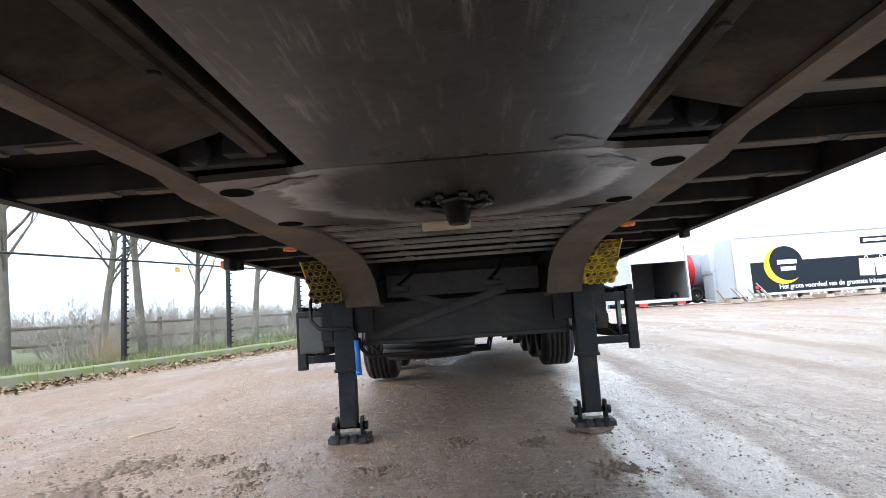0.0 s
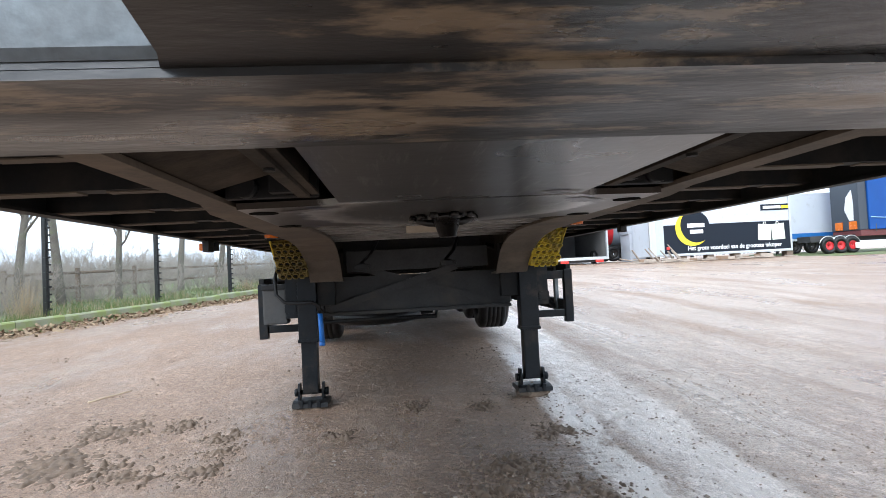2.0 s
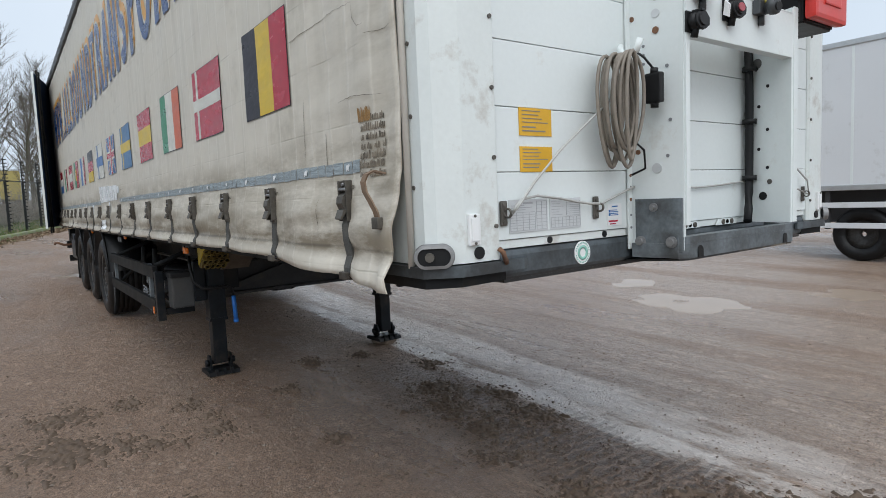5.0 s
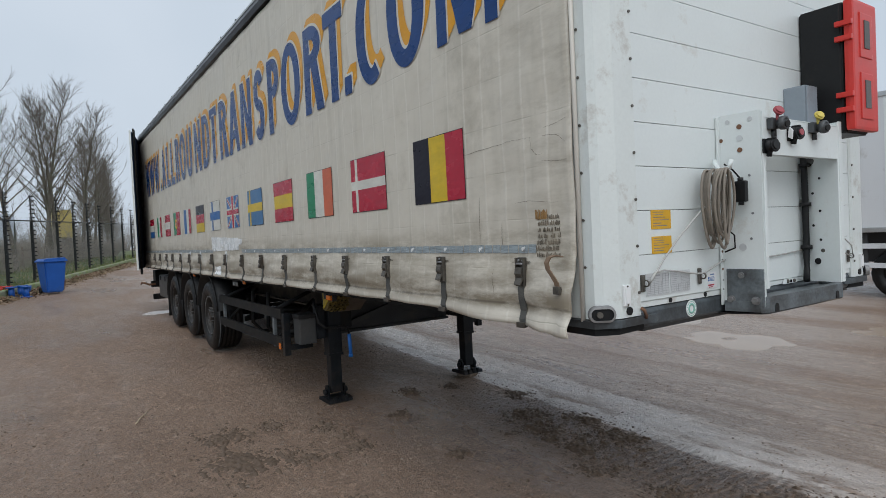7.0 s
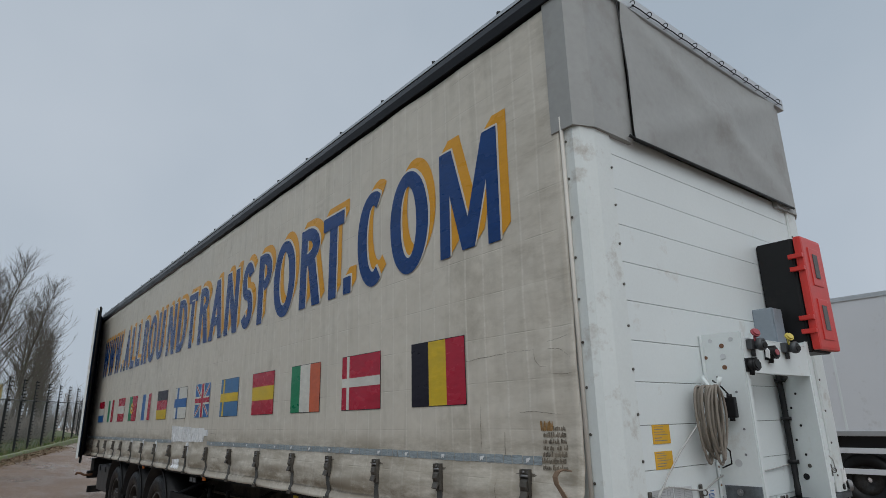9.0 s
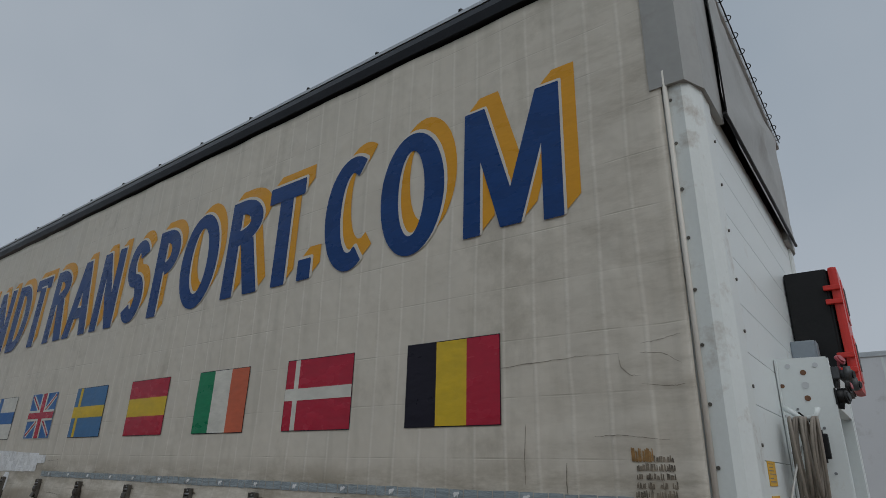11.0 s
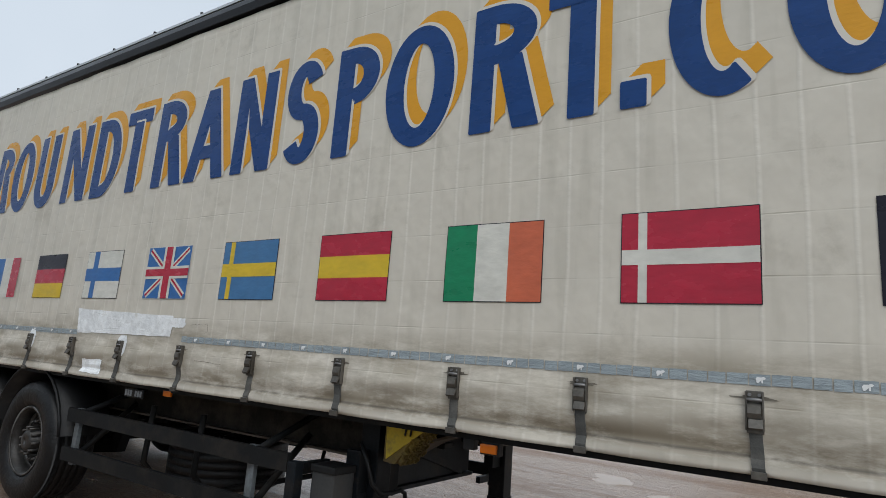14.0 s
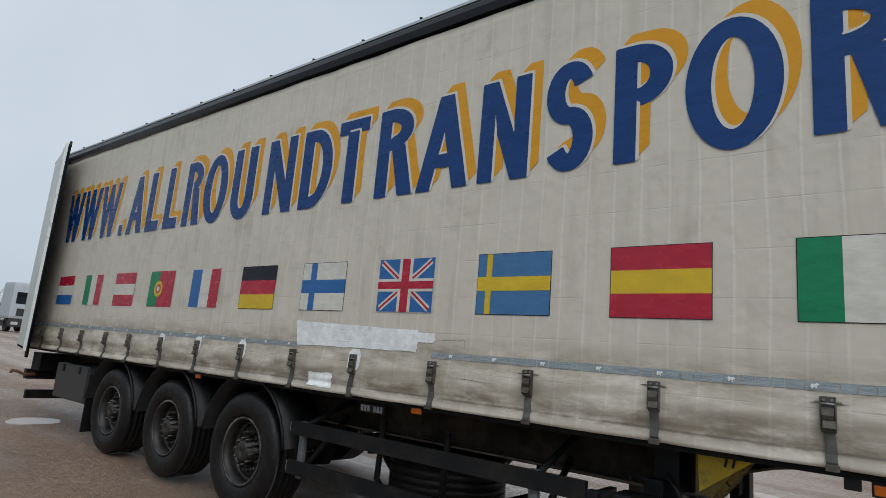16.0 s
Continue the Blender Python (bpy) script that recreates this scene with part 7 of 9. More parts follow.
def side_guard(s):
    t = new("side_guard")
    t.parent = trailer
    t["label"] = "dark steel side guard with two rails"
    x = s * 1.215
    for z0, z1 in ((0.815, 0.915), (0.525, 0.625)):
        bm = B()
        prism(bm, [(x - 0.018, z0), (x + 0.018, z0), (x + 0.018, z1), (x - 0.018, z1)], "y", 4.15, 6.62)
        part("rail", bm, M_CHASSIS, t)
        bm = B()
        box(bm, x - 0.012, x + 0.012, 6.62, 6.632, z0 + 0.01, z1 - 0.01)
        part("end_cap", bm, M_ALU, t)
    bm = B()
    xe = x - s * 0.02
    box(bm, xe - 0.035, xe + 0.03, 4.08, 4.15, 0.455, 0.875, 0, 0.008)
    box(bm, xe - s * 0.03, s * 0.93, 4.10, 4.14, 0.80, 0.865, 0, 0.006)
    box(bm, xe - s * 0.03, s * 0.93, 4.10, 4.14, 0.50, 0.555, 0, 0.006)
    part("end_plate", bm, M_LEG, t)
    for y in (4.47, 6.50):
        bm = B()
        box(bm, x - s * 0.02 - 0.015, x - s * 0.02 + 0.015, y - 0.03, y + 0.03, 0.50, 0.92, 0, 0.004)
        part("upright", bm, M_STEEL, t)
        bm = B()
        tube(bm, [(x - s * 0.03, y, 0.55), (s * 0.75, y, 0.95)], 0.022, 8)
        tube(bm, [(x - s * 0.03, y, 0.88), (s * 0.60, y, 1.12)], 0.022, 8)
        part("stay", bm, M_CHASSIS, t)
    bm = B()
    box(bm, x + s * 0.0185, x + s * 0.024, 4.18, 4.24, 0.51, 0.57, 0, 0.002)
    part("reflector", bm, M_AMBER, t)


side_guard(-1)
side_guard(1)


def tyre_wheel():
    t = thing("wheel", "muddy black truck tyre on a dull steel rim", "wheel", at=(0, 0, 0))
    bm = B()
    R = 0.515
    prof = [(0.295, -0.155), (0.33, -0.178), (0.40, -0.192), (0.455, -0.186), (0.492, -0.168), (0.508, -0.150), (R, -0.13)]
    tread = []
    for a, b_ in ((-0.13, -0.088), (-0.078, -0.032), (-0.022, 0.022), (0.032, 0.078), (0.088, 0.13)):
        tread += [(R, a), (R, b_), (R - 0.014, b_ + 0.002), (R - 0.014, b_ + 0.008)]
    prof += tread[:-2] + [(0.508, 0.150), (0.492, 0.168), (0.455, 0.186), (0.40, 0.192), (0.33, 0.178), (0.295, 0.155)]
    lathe(bm, prof, (0, 0, 0), "x", 56)
    part("tyre", bm, M_RUBBER, t, "worn black tyre with grooves and mud")
    bm = B()
    lathe(bm, [(0.297, -0.158), (0.300, -0.150), (0.285, -0.10), (0.275, 0.15), (0.265, 0.15), (0.268, -0.09), (0.278, -0.158)], (0, 0, 0), "x", 40)
    lathe(bm, [(0.268, -0.06), (0.20, -0.035), (0.13, -0.045), (0.13, -0.030), (0.20, -0.020), (0.268, -0.045)], (0, 0, 0), "x", 40)
    rim = part("rim", bm, M_RIM, t, "dull muddy steel rim")
    bm = B()
    lathe(bm, [(0.2785, -0.166), (0.296, -0.166), (0.296, -0.159), (0.2785, -0.159)], (0, 0, 0), "x", 40)
    lathe(bm, [(0.235, -0.056), (0.262, -0.066), (0.262, -0.062), (0.235, -0.051)], (0, 0, 0), "x", 40)
    part("rim_lip", bm, M_RIMLIP, rim, "scraped bright rim lip")
    bm = B()
    lathe(bm, [(0.005, -0.165), (0.075, -0.165), (0.092, -0.15), (0.098, -0.05), (0.13, -0.045), (0.13, -0.03), (0.005, -0.03)], (0, 0, 0), "x", 28)
    part("hub", bm, M_HUB, t, "rusty hub cap")
    for k in range(10):
        a = 2 * math.pi * k / 10
        bm = B()
        cyl(bm, (-0.062, 0.168 * math.cos(a), 0.168 * math.sin(a)), (1, 0, 0), 0.021, 0.055, 6)
        cyl(bm, (-0.095, 0.168 * math.cos(a), 0.168 * math.sin(a)), (1, 0, 0), 0.012, 0.03, 8)
        part("nut", bm, M_HUB, rim)
    for k in range(10):
        a = 2 * math.pi * (k + 0.5) / 10
        bm = B()
        cyl(bm, (-0.105, 0.112 * math.cos(a), 0.112 * math.sin(a)), (1, 0, 0), 0.012, 0.12, 6)
        part("stud", bm, M_HUB, rim)
    return t


def to_part(src, m, parent):
    """A copy of a built thing, as a part of a larger one."""
    o = copy_thing(src, m)
    o.parent = parent
    for key in ("category", "group"):
        if key in o:
            del o[key]
    return o


w0 = tyre_wheel()
AXLES = (7.25, 8.55, 9.83)
WZ = 0.605
first = True
for k, y in enumerate(AXLES):
    for s in (-1, 1):
        m = pose(s * 1.06, y, WZ + 0.017 * (k - 1) - 0.005, 37 * k + 11 * s, 0, 0 if s < 0 else 180) @ Matrix.Diagonal((1, 0.942, 0.942, 1))
        if first:
            w0.matrix_basis = m
            w0.parent = trailer
            if "category" in w0:
                del w0["category"]
            first = False
        else:
            to_part(w0, m, trailer)
    bm = B()
    tube(bm, [(-0.95, y, WZ), (0.95, y, WZ)], 0.065, 14)
    ax = part("axle", bm, M_CHASSIS, trailer, "dark axle tube")
    for s in (-1, 1):
        bm = B()
        cyl(bm, (s * 0.55, y - 0.22, WZ + 0.08), (0, 1, 0), 0.09, 0.2, 18)
        part("brake_chamber", bm, M_CHASSIS, ax)
        bm = B()
        cyl(bm, (s * 0.62, y + 0.25, WZ + 0.2), (0, 0, 1), 0.13, 0.26, 18)
        part("air_spring", bm, M_RUBBER, ax)
        bm = B()
        prism(bm, [(y - 0.55, 0.90), (y - 0.45, 0.90), (y - 0.30, 0.60), (y + 0.3, 0.47), (y + 0.3, 0.40), (y - 0.4, 0.50)], "x", s * 0.62 - 0.04, s * 0.62 + 0.04)
        part("trailing_arm", bm, M_CHASSIS, ax)


def mudguard(y, s):
    bm = B()
    prof = []
    for k in range(15):
        a = radians(8 + 164 * k / 14)
        prof.append((y + 0.60 * math.cos(a), WZ + 0.60 * math.sin(a)))
    inner = [(y + 0.588 * math.cos(radians(8 + 164 * k / 14)), WZ + 0.588 * math.sin(radians(8 + 164 * k / 14))) for k in range(14, -1, -1)]
    rows = []
    xs = (s * 0.86, s * 1.255)
    a0 = [bm.verts.new((xs[0], *p)) for p in prof]
    a1 = [bm.verts.new((xs[1], *p)) for p in prof]
    i0 = [bm.verts.new((xs[0], *p)) for p in inner]
    i1 = [bm.verts.new((xs[1], *p)) for p in inner]
    for k in range(14):
        bm.faces.new([a0[k], a0[k + 1], a1[k + 1], a1[k]]).smooth = True
        bm.faces.new([i0[k], i0[k + 1], i1[k + 1], i1[k]]).smooth = True
    for q, w in ((a1, i1), (a0, i0)):
        for k in range(14):
            bm.faces.new([q[k], q[k + 1], w[13 - k], w[14 - k]])
    # Rolled outer lip.
    tube(bm, [(xs[1], p[0], p[1]) for p in prof], 0.012, 6)
    part("mudguard", bm, M_BLACK, trailer, "black plastic mudguard")


for y in AXLES:
    for s in (-1, 1):
        mudguard(y, s)
for s in (-1, 1):
    bm = B()
    box(bm, s * 0.87, s * 1.25, AXLES[2] + 0.60, AXLES[2] + 0.612, 0.30, 0.95, 0, 0.004)
    part("mud_flap", bm, M_RUBBER, trailer, "black rubber mud flap")

# Tool box behind the wheels.
def tool_box(s):
    t = new("tool_box")
    t.parent = trailer
    t["label"] = "grey plastic tool box with two black latches"
    bm = B()
    box(bm, s * 0.80, s * 1.215, 10.55, 11.55, 0.60, 1.03, 0, 0.012)
    part("body", bm, M_BOXDARK, t)
    bm = B()
    box(bm, s * 1.2155, s * 1.226, 10.57, 11.53, 0.615, 1.015, 0, 0.006)
    part("door", bm, M_BOXDARK, t)
    for y in (10.8, 11.3):
        bm = B()
        box(bm, s * 1.226, s * 1.24, y - 0.025, y + 0.025, 0.93, 1.02, 0, 0.004)
        part("latch", bm, M_BLACK, t)


tool_box(-1)
# Spare wheel in its cradle, air tank, and the box by the legs.
sp = to_part(w0, Matrix.Translation((-0.38, 5.70, 0.60)) @ Euler((0, radians(90), 0)).to_matrix().to_4x4() @ Matrix.Diagonal((1, 0.942, 0.942, 1)), trailer)
sp.name = "spare_wheel"
sp["label"] = "spare wheel lying in its cradle"
bm = B()
tube(bm, [(-1.0, 5.25, 1.0), (-1.02, 5.25, 0.60), (-0.9, 5.25, 0.47), (0.2, 5.25, 0.47), (0.3, 5.25, 0.9)], 0.022, 8)
tube(bm, [(-1.0, 5.85, 1.0), (-1.02, 5.85, 0.60), (-0.9, 5.85, 0.47), (0.2, 5.85, 0.47), (0.3, 5.85, 0.9)], 0.022, 8)
part("spare_cradle", bm, M_CHASSIS, trailer, "dark spare wheel cradle")
bm = B()
cyl(bm, (0.45, 6.1, 0.75), (0, 1, 0), 0.14, 0.85, 24)
part("air_tank", bm, M_CHASSIS, trailer, "dark air tank")
bm = B()
box(bm, -1.15, -0.98, 3.86, 4.03, 0.58, 0.845, 0, 0.015)
bx = part("control_box", bm, M_BOXDARK, trailer, "dark grey box beside the leg")
bm = B()
box(bm, -1.158, -0.972, 3.852, 4.038, 0.83, 0.872, 0, 0.01)
part("lid", bm, M_BLACK, bx)
for y in (5.34, 8.058):
    bm = B()
    box(bm, -1.252, -1.235, y - 0.042, y + 0.042, 1.115, 1.152, 0, 0.005)
    part("side_lamp", bm, M_AMBER, trailer, "orange side marker lamp")
bm = B()
box(bm, -1.262, -1.241, 2.832, 2.912, 1.094, 1.134, 0, 0.006)
lamp = part("side_lamp", bm, M_AMBER, trailer, "orange side marker lamp")
bm = B()
box(bm, -1.2405, -1.205, 2.822, 2.922, 1.084, 1.148, 0, 0.006)
part("housing", bm, M_BLACK, lamp)
bm = B()
box(bm, -1.235, -1.225, 5.64, 5.88, 1.070, 1.130, 0, 0.004)
holder = part("plate_holder", bm, M_CHASSIS, trailer)
for k in range(7):
    if k != 3:
        bm = B()
        box(bm, -1.238, -1.2355, 5.655 + 0.031 * k, 5.678 + 0.031 * k, 1.08, 1.12)
        part("bar", bm, M_INK, holder)
# Brake hoses and cables below the chassis.
for x0, zz, sd in ((-0.3, 0.82, 1), (0.15, 0.78, 2), (0.3, 0.86, 3)):
    rnd = random.Random(sd)
    bm = B()
    tube(bm, [(x0 + rnd.uniform(-0.08, 0.08), 4.3 + 0.35 * k, zz + rnd.uniform(-0.06, 0.06)) for k in range(9)], 0.014, 7)
    part("air_line", bm, M_BLACK, trailer)
for y in (5.0, 6.6, 7.8, 9.1, 10.4, 12.2):
    bm = B()
    box(bm, -0.61, 0.55, y - 0.05, y + 0.05, 0.92, 1.06, 0, 0.008)
    part("chassis_crossbar", bm, M_CHASSIS, trailer)
# Rear underrun bar, lamps and coupling hook.
bm = B()
box(bm, -1.2, 1.2, 12.55, 12.63, 0.46, 0.58, 0, 0.01)
box(bm, -0.66, -0.58, 12.3, 12.6, 0.5, 0.9, 0, 0.006)
box(bm, 0.52, 0.60, 12.3, 12.6, 0.5, 0.9, 0, 0.006)
part("underrun_bar", bm, M_CHASSIS, trailer, "dark rear bumper bar")
bm = B()
box(bm, -1.22, -0.75, 12.64, 12.74, 0.72, 0.86, 0, 0.01)
part("tail_lamp", bm, M_BLACK, trailer, "dark red tail lamp unit")
bm = B()
box(bm, 0.75, 1.22, 12.64, 12.74, 0.72, 0.86, 0, 0.01)
part("tail_lamp", bm, M_LAMPDARK, trailer, "dark red tail lamp unit")
bm = B()
box(bm, -1.18, 1.18, 12.3, 12.62, 0.86, 1.10, 0, 0.01)
part("rear_beam", bm, M_CHASSIS, trailer)
bm = B()
tube(bm, [(-1.15, 12.5, 0.80), (-1.28, 12.52, 0.79), (-1.36, 12.55, 0.83), (-1.42, 12.55, 0.84), (-1.43, 12.55, 0.80)], 0.022, 8)
part("rear_hook", bm, M_RUST, trailer, "rusty rear hook")
# Pallet of printed wear on the curtain's front edge.
bm = B()
rnd = random.Random(4)
for row in range(7):
    z, y, hgt = 1.468 + 0.0285 * row, 0.214 + 0.014 * rnd.random(), 0.021
    if row == 6:
        hgt = 0.045
    while y < 0.362 - 0.003 * row * (row < 6):
        w = rnd.uniform(0.004, 0.011)
        rust = row == 6 and y > 0.285
        h = hgt * rnd.uniform(0.55, 1.1) * (1 if rust or row < 6 else 0.45)
        if rnd.random() < 0.93:
            f = bm.faces.new([bm.verts.new((0, y + p, z + q)) for p, q in ((rnd.uniform(-0.001, 0.001), -rnd.random() * 0.006), (w, -rnd.random() * 0.003), (w * rnd.uniform(0.6, 1.0), h), (rnd.uniform(-0.001, 0.003), h * 0.9))])
            f.material_index = 1 if rust else 0
        y += w + rnd.uniform(-0.001, 0.002)
on_curtain(bm, 0.004)
tagged(part("sticker_residue", bm, [M_RESIDUE, M_RESIDUE2], curtain, "brown scuffed remains of a sticker", normals=False), kind="stuff")


# ---- kerb, verge and fence beside the yard ----
KERB_H = 0.22


def kerb_dir(y):
    d = Vector((kerb_x(y + 0.2) - kerb_x(y - 0.2), 0.4, 0)).normalized()
    return math.atan2(-d.x, d.y)


def flat_z(x, y):
    return 0.025 * (max(-12, min(y, 40)) - 3.9) - 0.005 * max(-12, min(x, 20)) + dip(x, y)


def build_verge():
    offs = [0.10, 0.3, 0.5, 0.75, 1.0, 1.4, 1.8, 2.4, 3.2, 4.2, 5.5, 8, 12, 20, 40, 90, 250, 700, 2000]
    ys = [-2000, -600, -200, -80, -40, -20] + [-10 + 0.5 * i for i in range(101)] + [42, 45, 50, 60, 80, 110, 160, 250, 500, 1000, 2200]
    verts, faces = [], []
    for y in ys:
        for d in offs:
            x = kerb_x(y) - d
            h = 0.13 if d < 8 else 0.25
            verts.append((x, y, flat_z(x, y) + h + 0.05 * noise.noise((x * 0.9, y * 0.9, 2)) * min(1, d) + 0.03 * noise.noise((x * 3, y * 3, 5)) * min(1, d)))
    w = len(offs)
    for j in range(len(ys) - 1):
        for i in range(w - 1):
            faces.append((j * w + i, (j + 1) * w + i, (j + 1) * w + i + 1, j * w + i + 1))
    me = bpy.data.meshes.new("grass_verge")
    me.from_pydata(verts, [], faces)
    me.flip_normals()
    me.shade_smooth()
    me.materials.append(M_VERGE)
    return tagged(new("grass_verge", me), "rough winter grass verge with brown litter", "verge", kind="structure")


M_VERGE = mat("rough_winter_verge", (0.10, 0.135, 0.045), 0.95, var=0.5, scale=1.2, bump=0.8, fine=30, dirt=(0.14, 0.115, 0.07), dirt_amt=0.4, dirt_scale=0.7)
build_verge()


def build_kerb():
    e = thing("kerb", "low mossy concrete kerb along the grass verge", "kerb", kind="structure")
    bm = B()
    prism(bm, [(0.0, -0.12), (-0.13, -0.12), (-0.13, KERB_H), (-0.02, KERB_H), (0.0, KERB_H - 0.03)], "y", -0.496, 0.496)
    me = None
    y = -12.0
    while y < 70:
        x = kerb_x(y)
        step = 1.0 / math.hypot(1, (kerb_x(y + 0.1) - kerb_x(y)) / 0.1)
        if me is None:
            ob = part("kerb_stone", bm, M_CONC, e)
            me = ob.data
        else:
            ob = new("kerb_stone", me)
            ob.parent = e
        rnd = random.Random(int(y * 50))
        yc = y + step / 2
        ob.matrix_basis = Matrix.Translation((kerb_x(yc) + rnd.uniform(-0.008, 0.008), yc, flat_z(kerb_x(yc), yc) + rnd.uniform(-0.012, 0.01))) @ Matrix.Rotation(kerb_dir(yc) + rnd.uniform(-0.006, 0.006), 4, "Z") @ Matrix.Rotation(0.0245, 4, "X")
        y += step
    return e


build_kerb()


def scatter_mesh(name, verts, faces, mats, label, category, idx=None):
    me = bpy.data.meshes.new(name)
    me.from_pydata(verts, [], faces)
    for m in mats:
        me.materials.append(m)
    if idx:
        me.polygons.foreach_set("material_index", idx)
    return tagged(new(name, me), label, category, kind="stuff")


def build_leaves():
    rnd = random.Random(11)
    v, f, mi = [], [], []
    for _ in range(11000):
        y = rnd.uniform(2, 34)
        d = abs(rnd.gauss(0, 0.26)) + 0.0
        if noise.noise((y * 0.9, 3.0, 0)) < rnd.uniform(-0.7, 0.3):
            continue
        x = kerb_x(y) + d + 0.03
        z = flat_z(x, y) + 0.015 + max(0, 0.10 - d * 0.35) * rnd.random()
        s = rnd.uniform(0.03, 0.065)
        a, t1, t2 = rnd.uniform(0, 6.28), rnd.uniform(-0.8, 0.8), rnd.uniform(-0.8, 0.8)
        ux, uy = math.cos(a) * s, math.sin(a) * s
        k = len(v)
        v += [(x - ux, y - uy, z - t1 * s), (x + uy * 0.6, y - ux * 0.6, z + t2 * s * 0.5), (x + ux, y + uy, z + t1 * s), (x - uy * 0.6, y + ux * 0.6, z + t2 * s * 0.5), (x, y, z + 0.02 * rnd.random())]
        f += [(k, k + 1, k + 4), (k + 1, k + 2, k + 4), (k + 2, k + 3, k + 4), (k + 3, k, k + 4)]
        mi += [rnd.randrange(2)] * 4
    scatter_mesh("leaf_litter", v, f, [M_LEAF, mat("pale_dead_leaves", (0.30, 0.22, 0.14), 0.9, var=0.4, scale=9, bump=0.2)], "brown dead leaves drifted against the mossy kerb", "leaf litter", mi)


def build_grass():
    rnd = random.Random(12)
    v, f, mi = [], [], []
    for _ in range(26000):
        y = rnd.uniform(0, 45) if rnd.random() < 0.8 else rnd.uniform(6, 22)
        d = 0.12 + rnd.random() ** 1.6 * 4.0
        x = kerb_x(y) - d
        dens = noise.noise((x * 0.7, y * 0.7, 8))
        if dens < rnd.uniform(-0.6, 0.2):
            continue
        z = flat_z(x, y) + 0.10
        h = rnd.uniform(0.05, 0.16) * (1.0 + 0.9 * max(0, dens))
        a = rnd.uniform(0, 6.28)
        wx, wy = math.cos(a) * 0.009, math.sin(a) * 0.009
        lx, ly = rnd.gauss(0, 0.06), rnd.gauss(0, 0.06)
        k = len(v)
        v += [(x - wx, y - wy, z), (x + wx, y + wy, z), (x + lx, y + ly, z + h + 0.05)]
        f.append((k, k + 1, k + 2))
        mi.append(0 if rnd.random() < 0.75 else 1)
    # Small tufts at the foot of the kerb.
    for _ in range(1600):
        y = rnd.uniform(2, 35)
        x = kerb_x(y) + rnd.random() ** 2 * 0.4 + 0.01
        if noise.noise((y * 1.3, 7.0, 1)) < 0.05:
            continue
        z = flat_z(x, y)
        a = rnd.uniform(0, 6.28)
        k = len(v)
        v += [(x - 0.008 * math.cos(a), y - 0.008 * math.sin(a), z), (x + 0.008 * math.cos(a), y + 0.008 * math.sin(a), z), (x + rnd.gauss(0, 0.04), y + rnd.gauss(0, 0.04), z + rnd.uniform(0.05, 0.14))]
        f.append((k, k + 1, k + 2))
        mi.append(0)
    scatter_mesh("grass_blades", v, f, [M_GRASS, M_DRYGRASS], "short green and straw-coloured winter grass blades", "grass", mi)


def build_dry_tuft(x, y, r, h, seed):
    rnd = random.Random(seed)
    v, f = [], []
    z = flat_z(x, y) + 0.1
    for _ in range(380):
        a, q = rnd.uniform(0, 6.28), rnd.random()
        bx, by = x + math.cos(a) * r * 0.5 * q, y + math.sin(a) * r * 0.5 * q
        hh = h * rnd.uniform(0.3, 1.0)
        lean = rnd.uniform(0.1, 0.9) * q
        tx, ty = bx + math.cos(a) * lean * r + rnd.gauss(0, 0.06), by + math.sin(a) * lean * r + rnd.gauss(0, 0.06)
        c, d = 0.0035 * math.cos(a + 1.57), 0.0035 * math.sin(a + 1.57)
        k = len(v)
        v += [(bx - c, by - d, z), (bx + c, by + d, z), (tx, ty, z + hh)]
        f.append((k, k + 1, k + 2))
    me = bpy.data.meshes.new("dry_grass_clump")
    me.from_pydata(v, [], f)
    me.materials.append(M_DRYGRASS)
    return tagged(new("dry_grass_clump", me), "tall straw-coloured dry grass clump beside a fence post", "grass clump", "dry grass clumps")


build_leaves()
build_grass()
for tx, ty, tr, th, ts in ((kerb_x(11.2) - 0.95, 11.35, 0.55, 0.95, 1), (kerb_x(8.6) - 1.2, 8.6, 0.4, 0.6, 2), (kerb_x(19) - 1.0, 18.8, 0.35, 0.5, 3)):
    build_dry_tuft(tx, ty, tr, th, ts)

FENCE_Y = [-9.7, -6.7, -3.7, -0.7, 2.3, 5.3, 8.3, 11.26, 14.23, 17.23, 20.23, 22.35, 24.87, 26.9, 28.9, 30.9, 33.3, 35.7, 38.1, 40.5, 43, 45.5, 48, 51, 54, 57, 60]


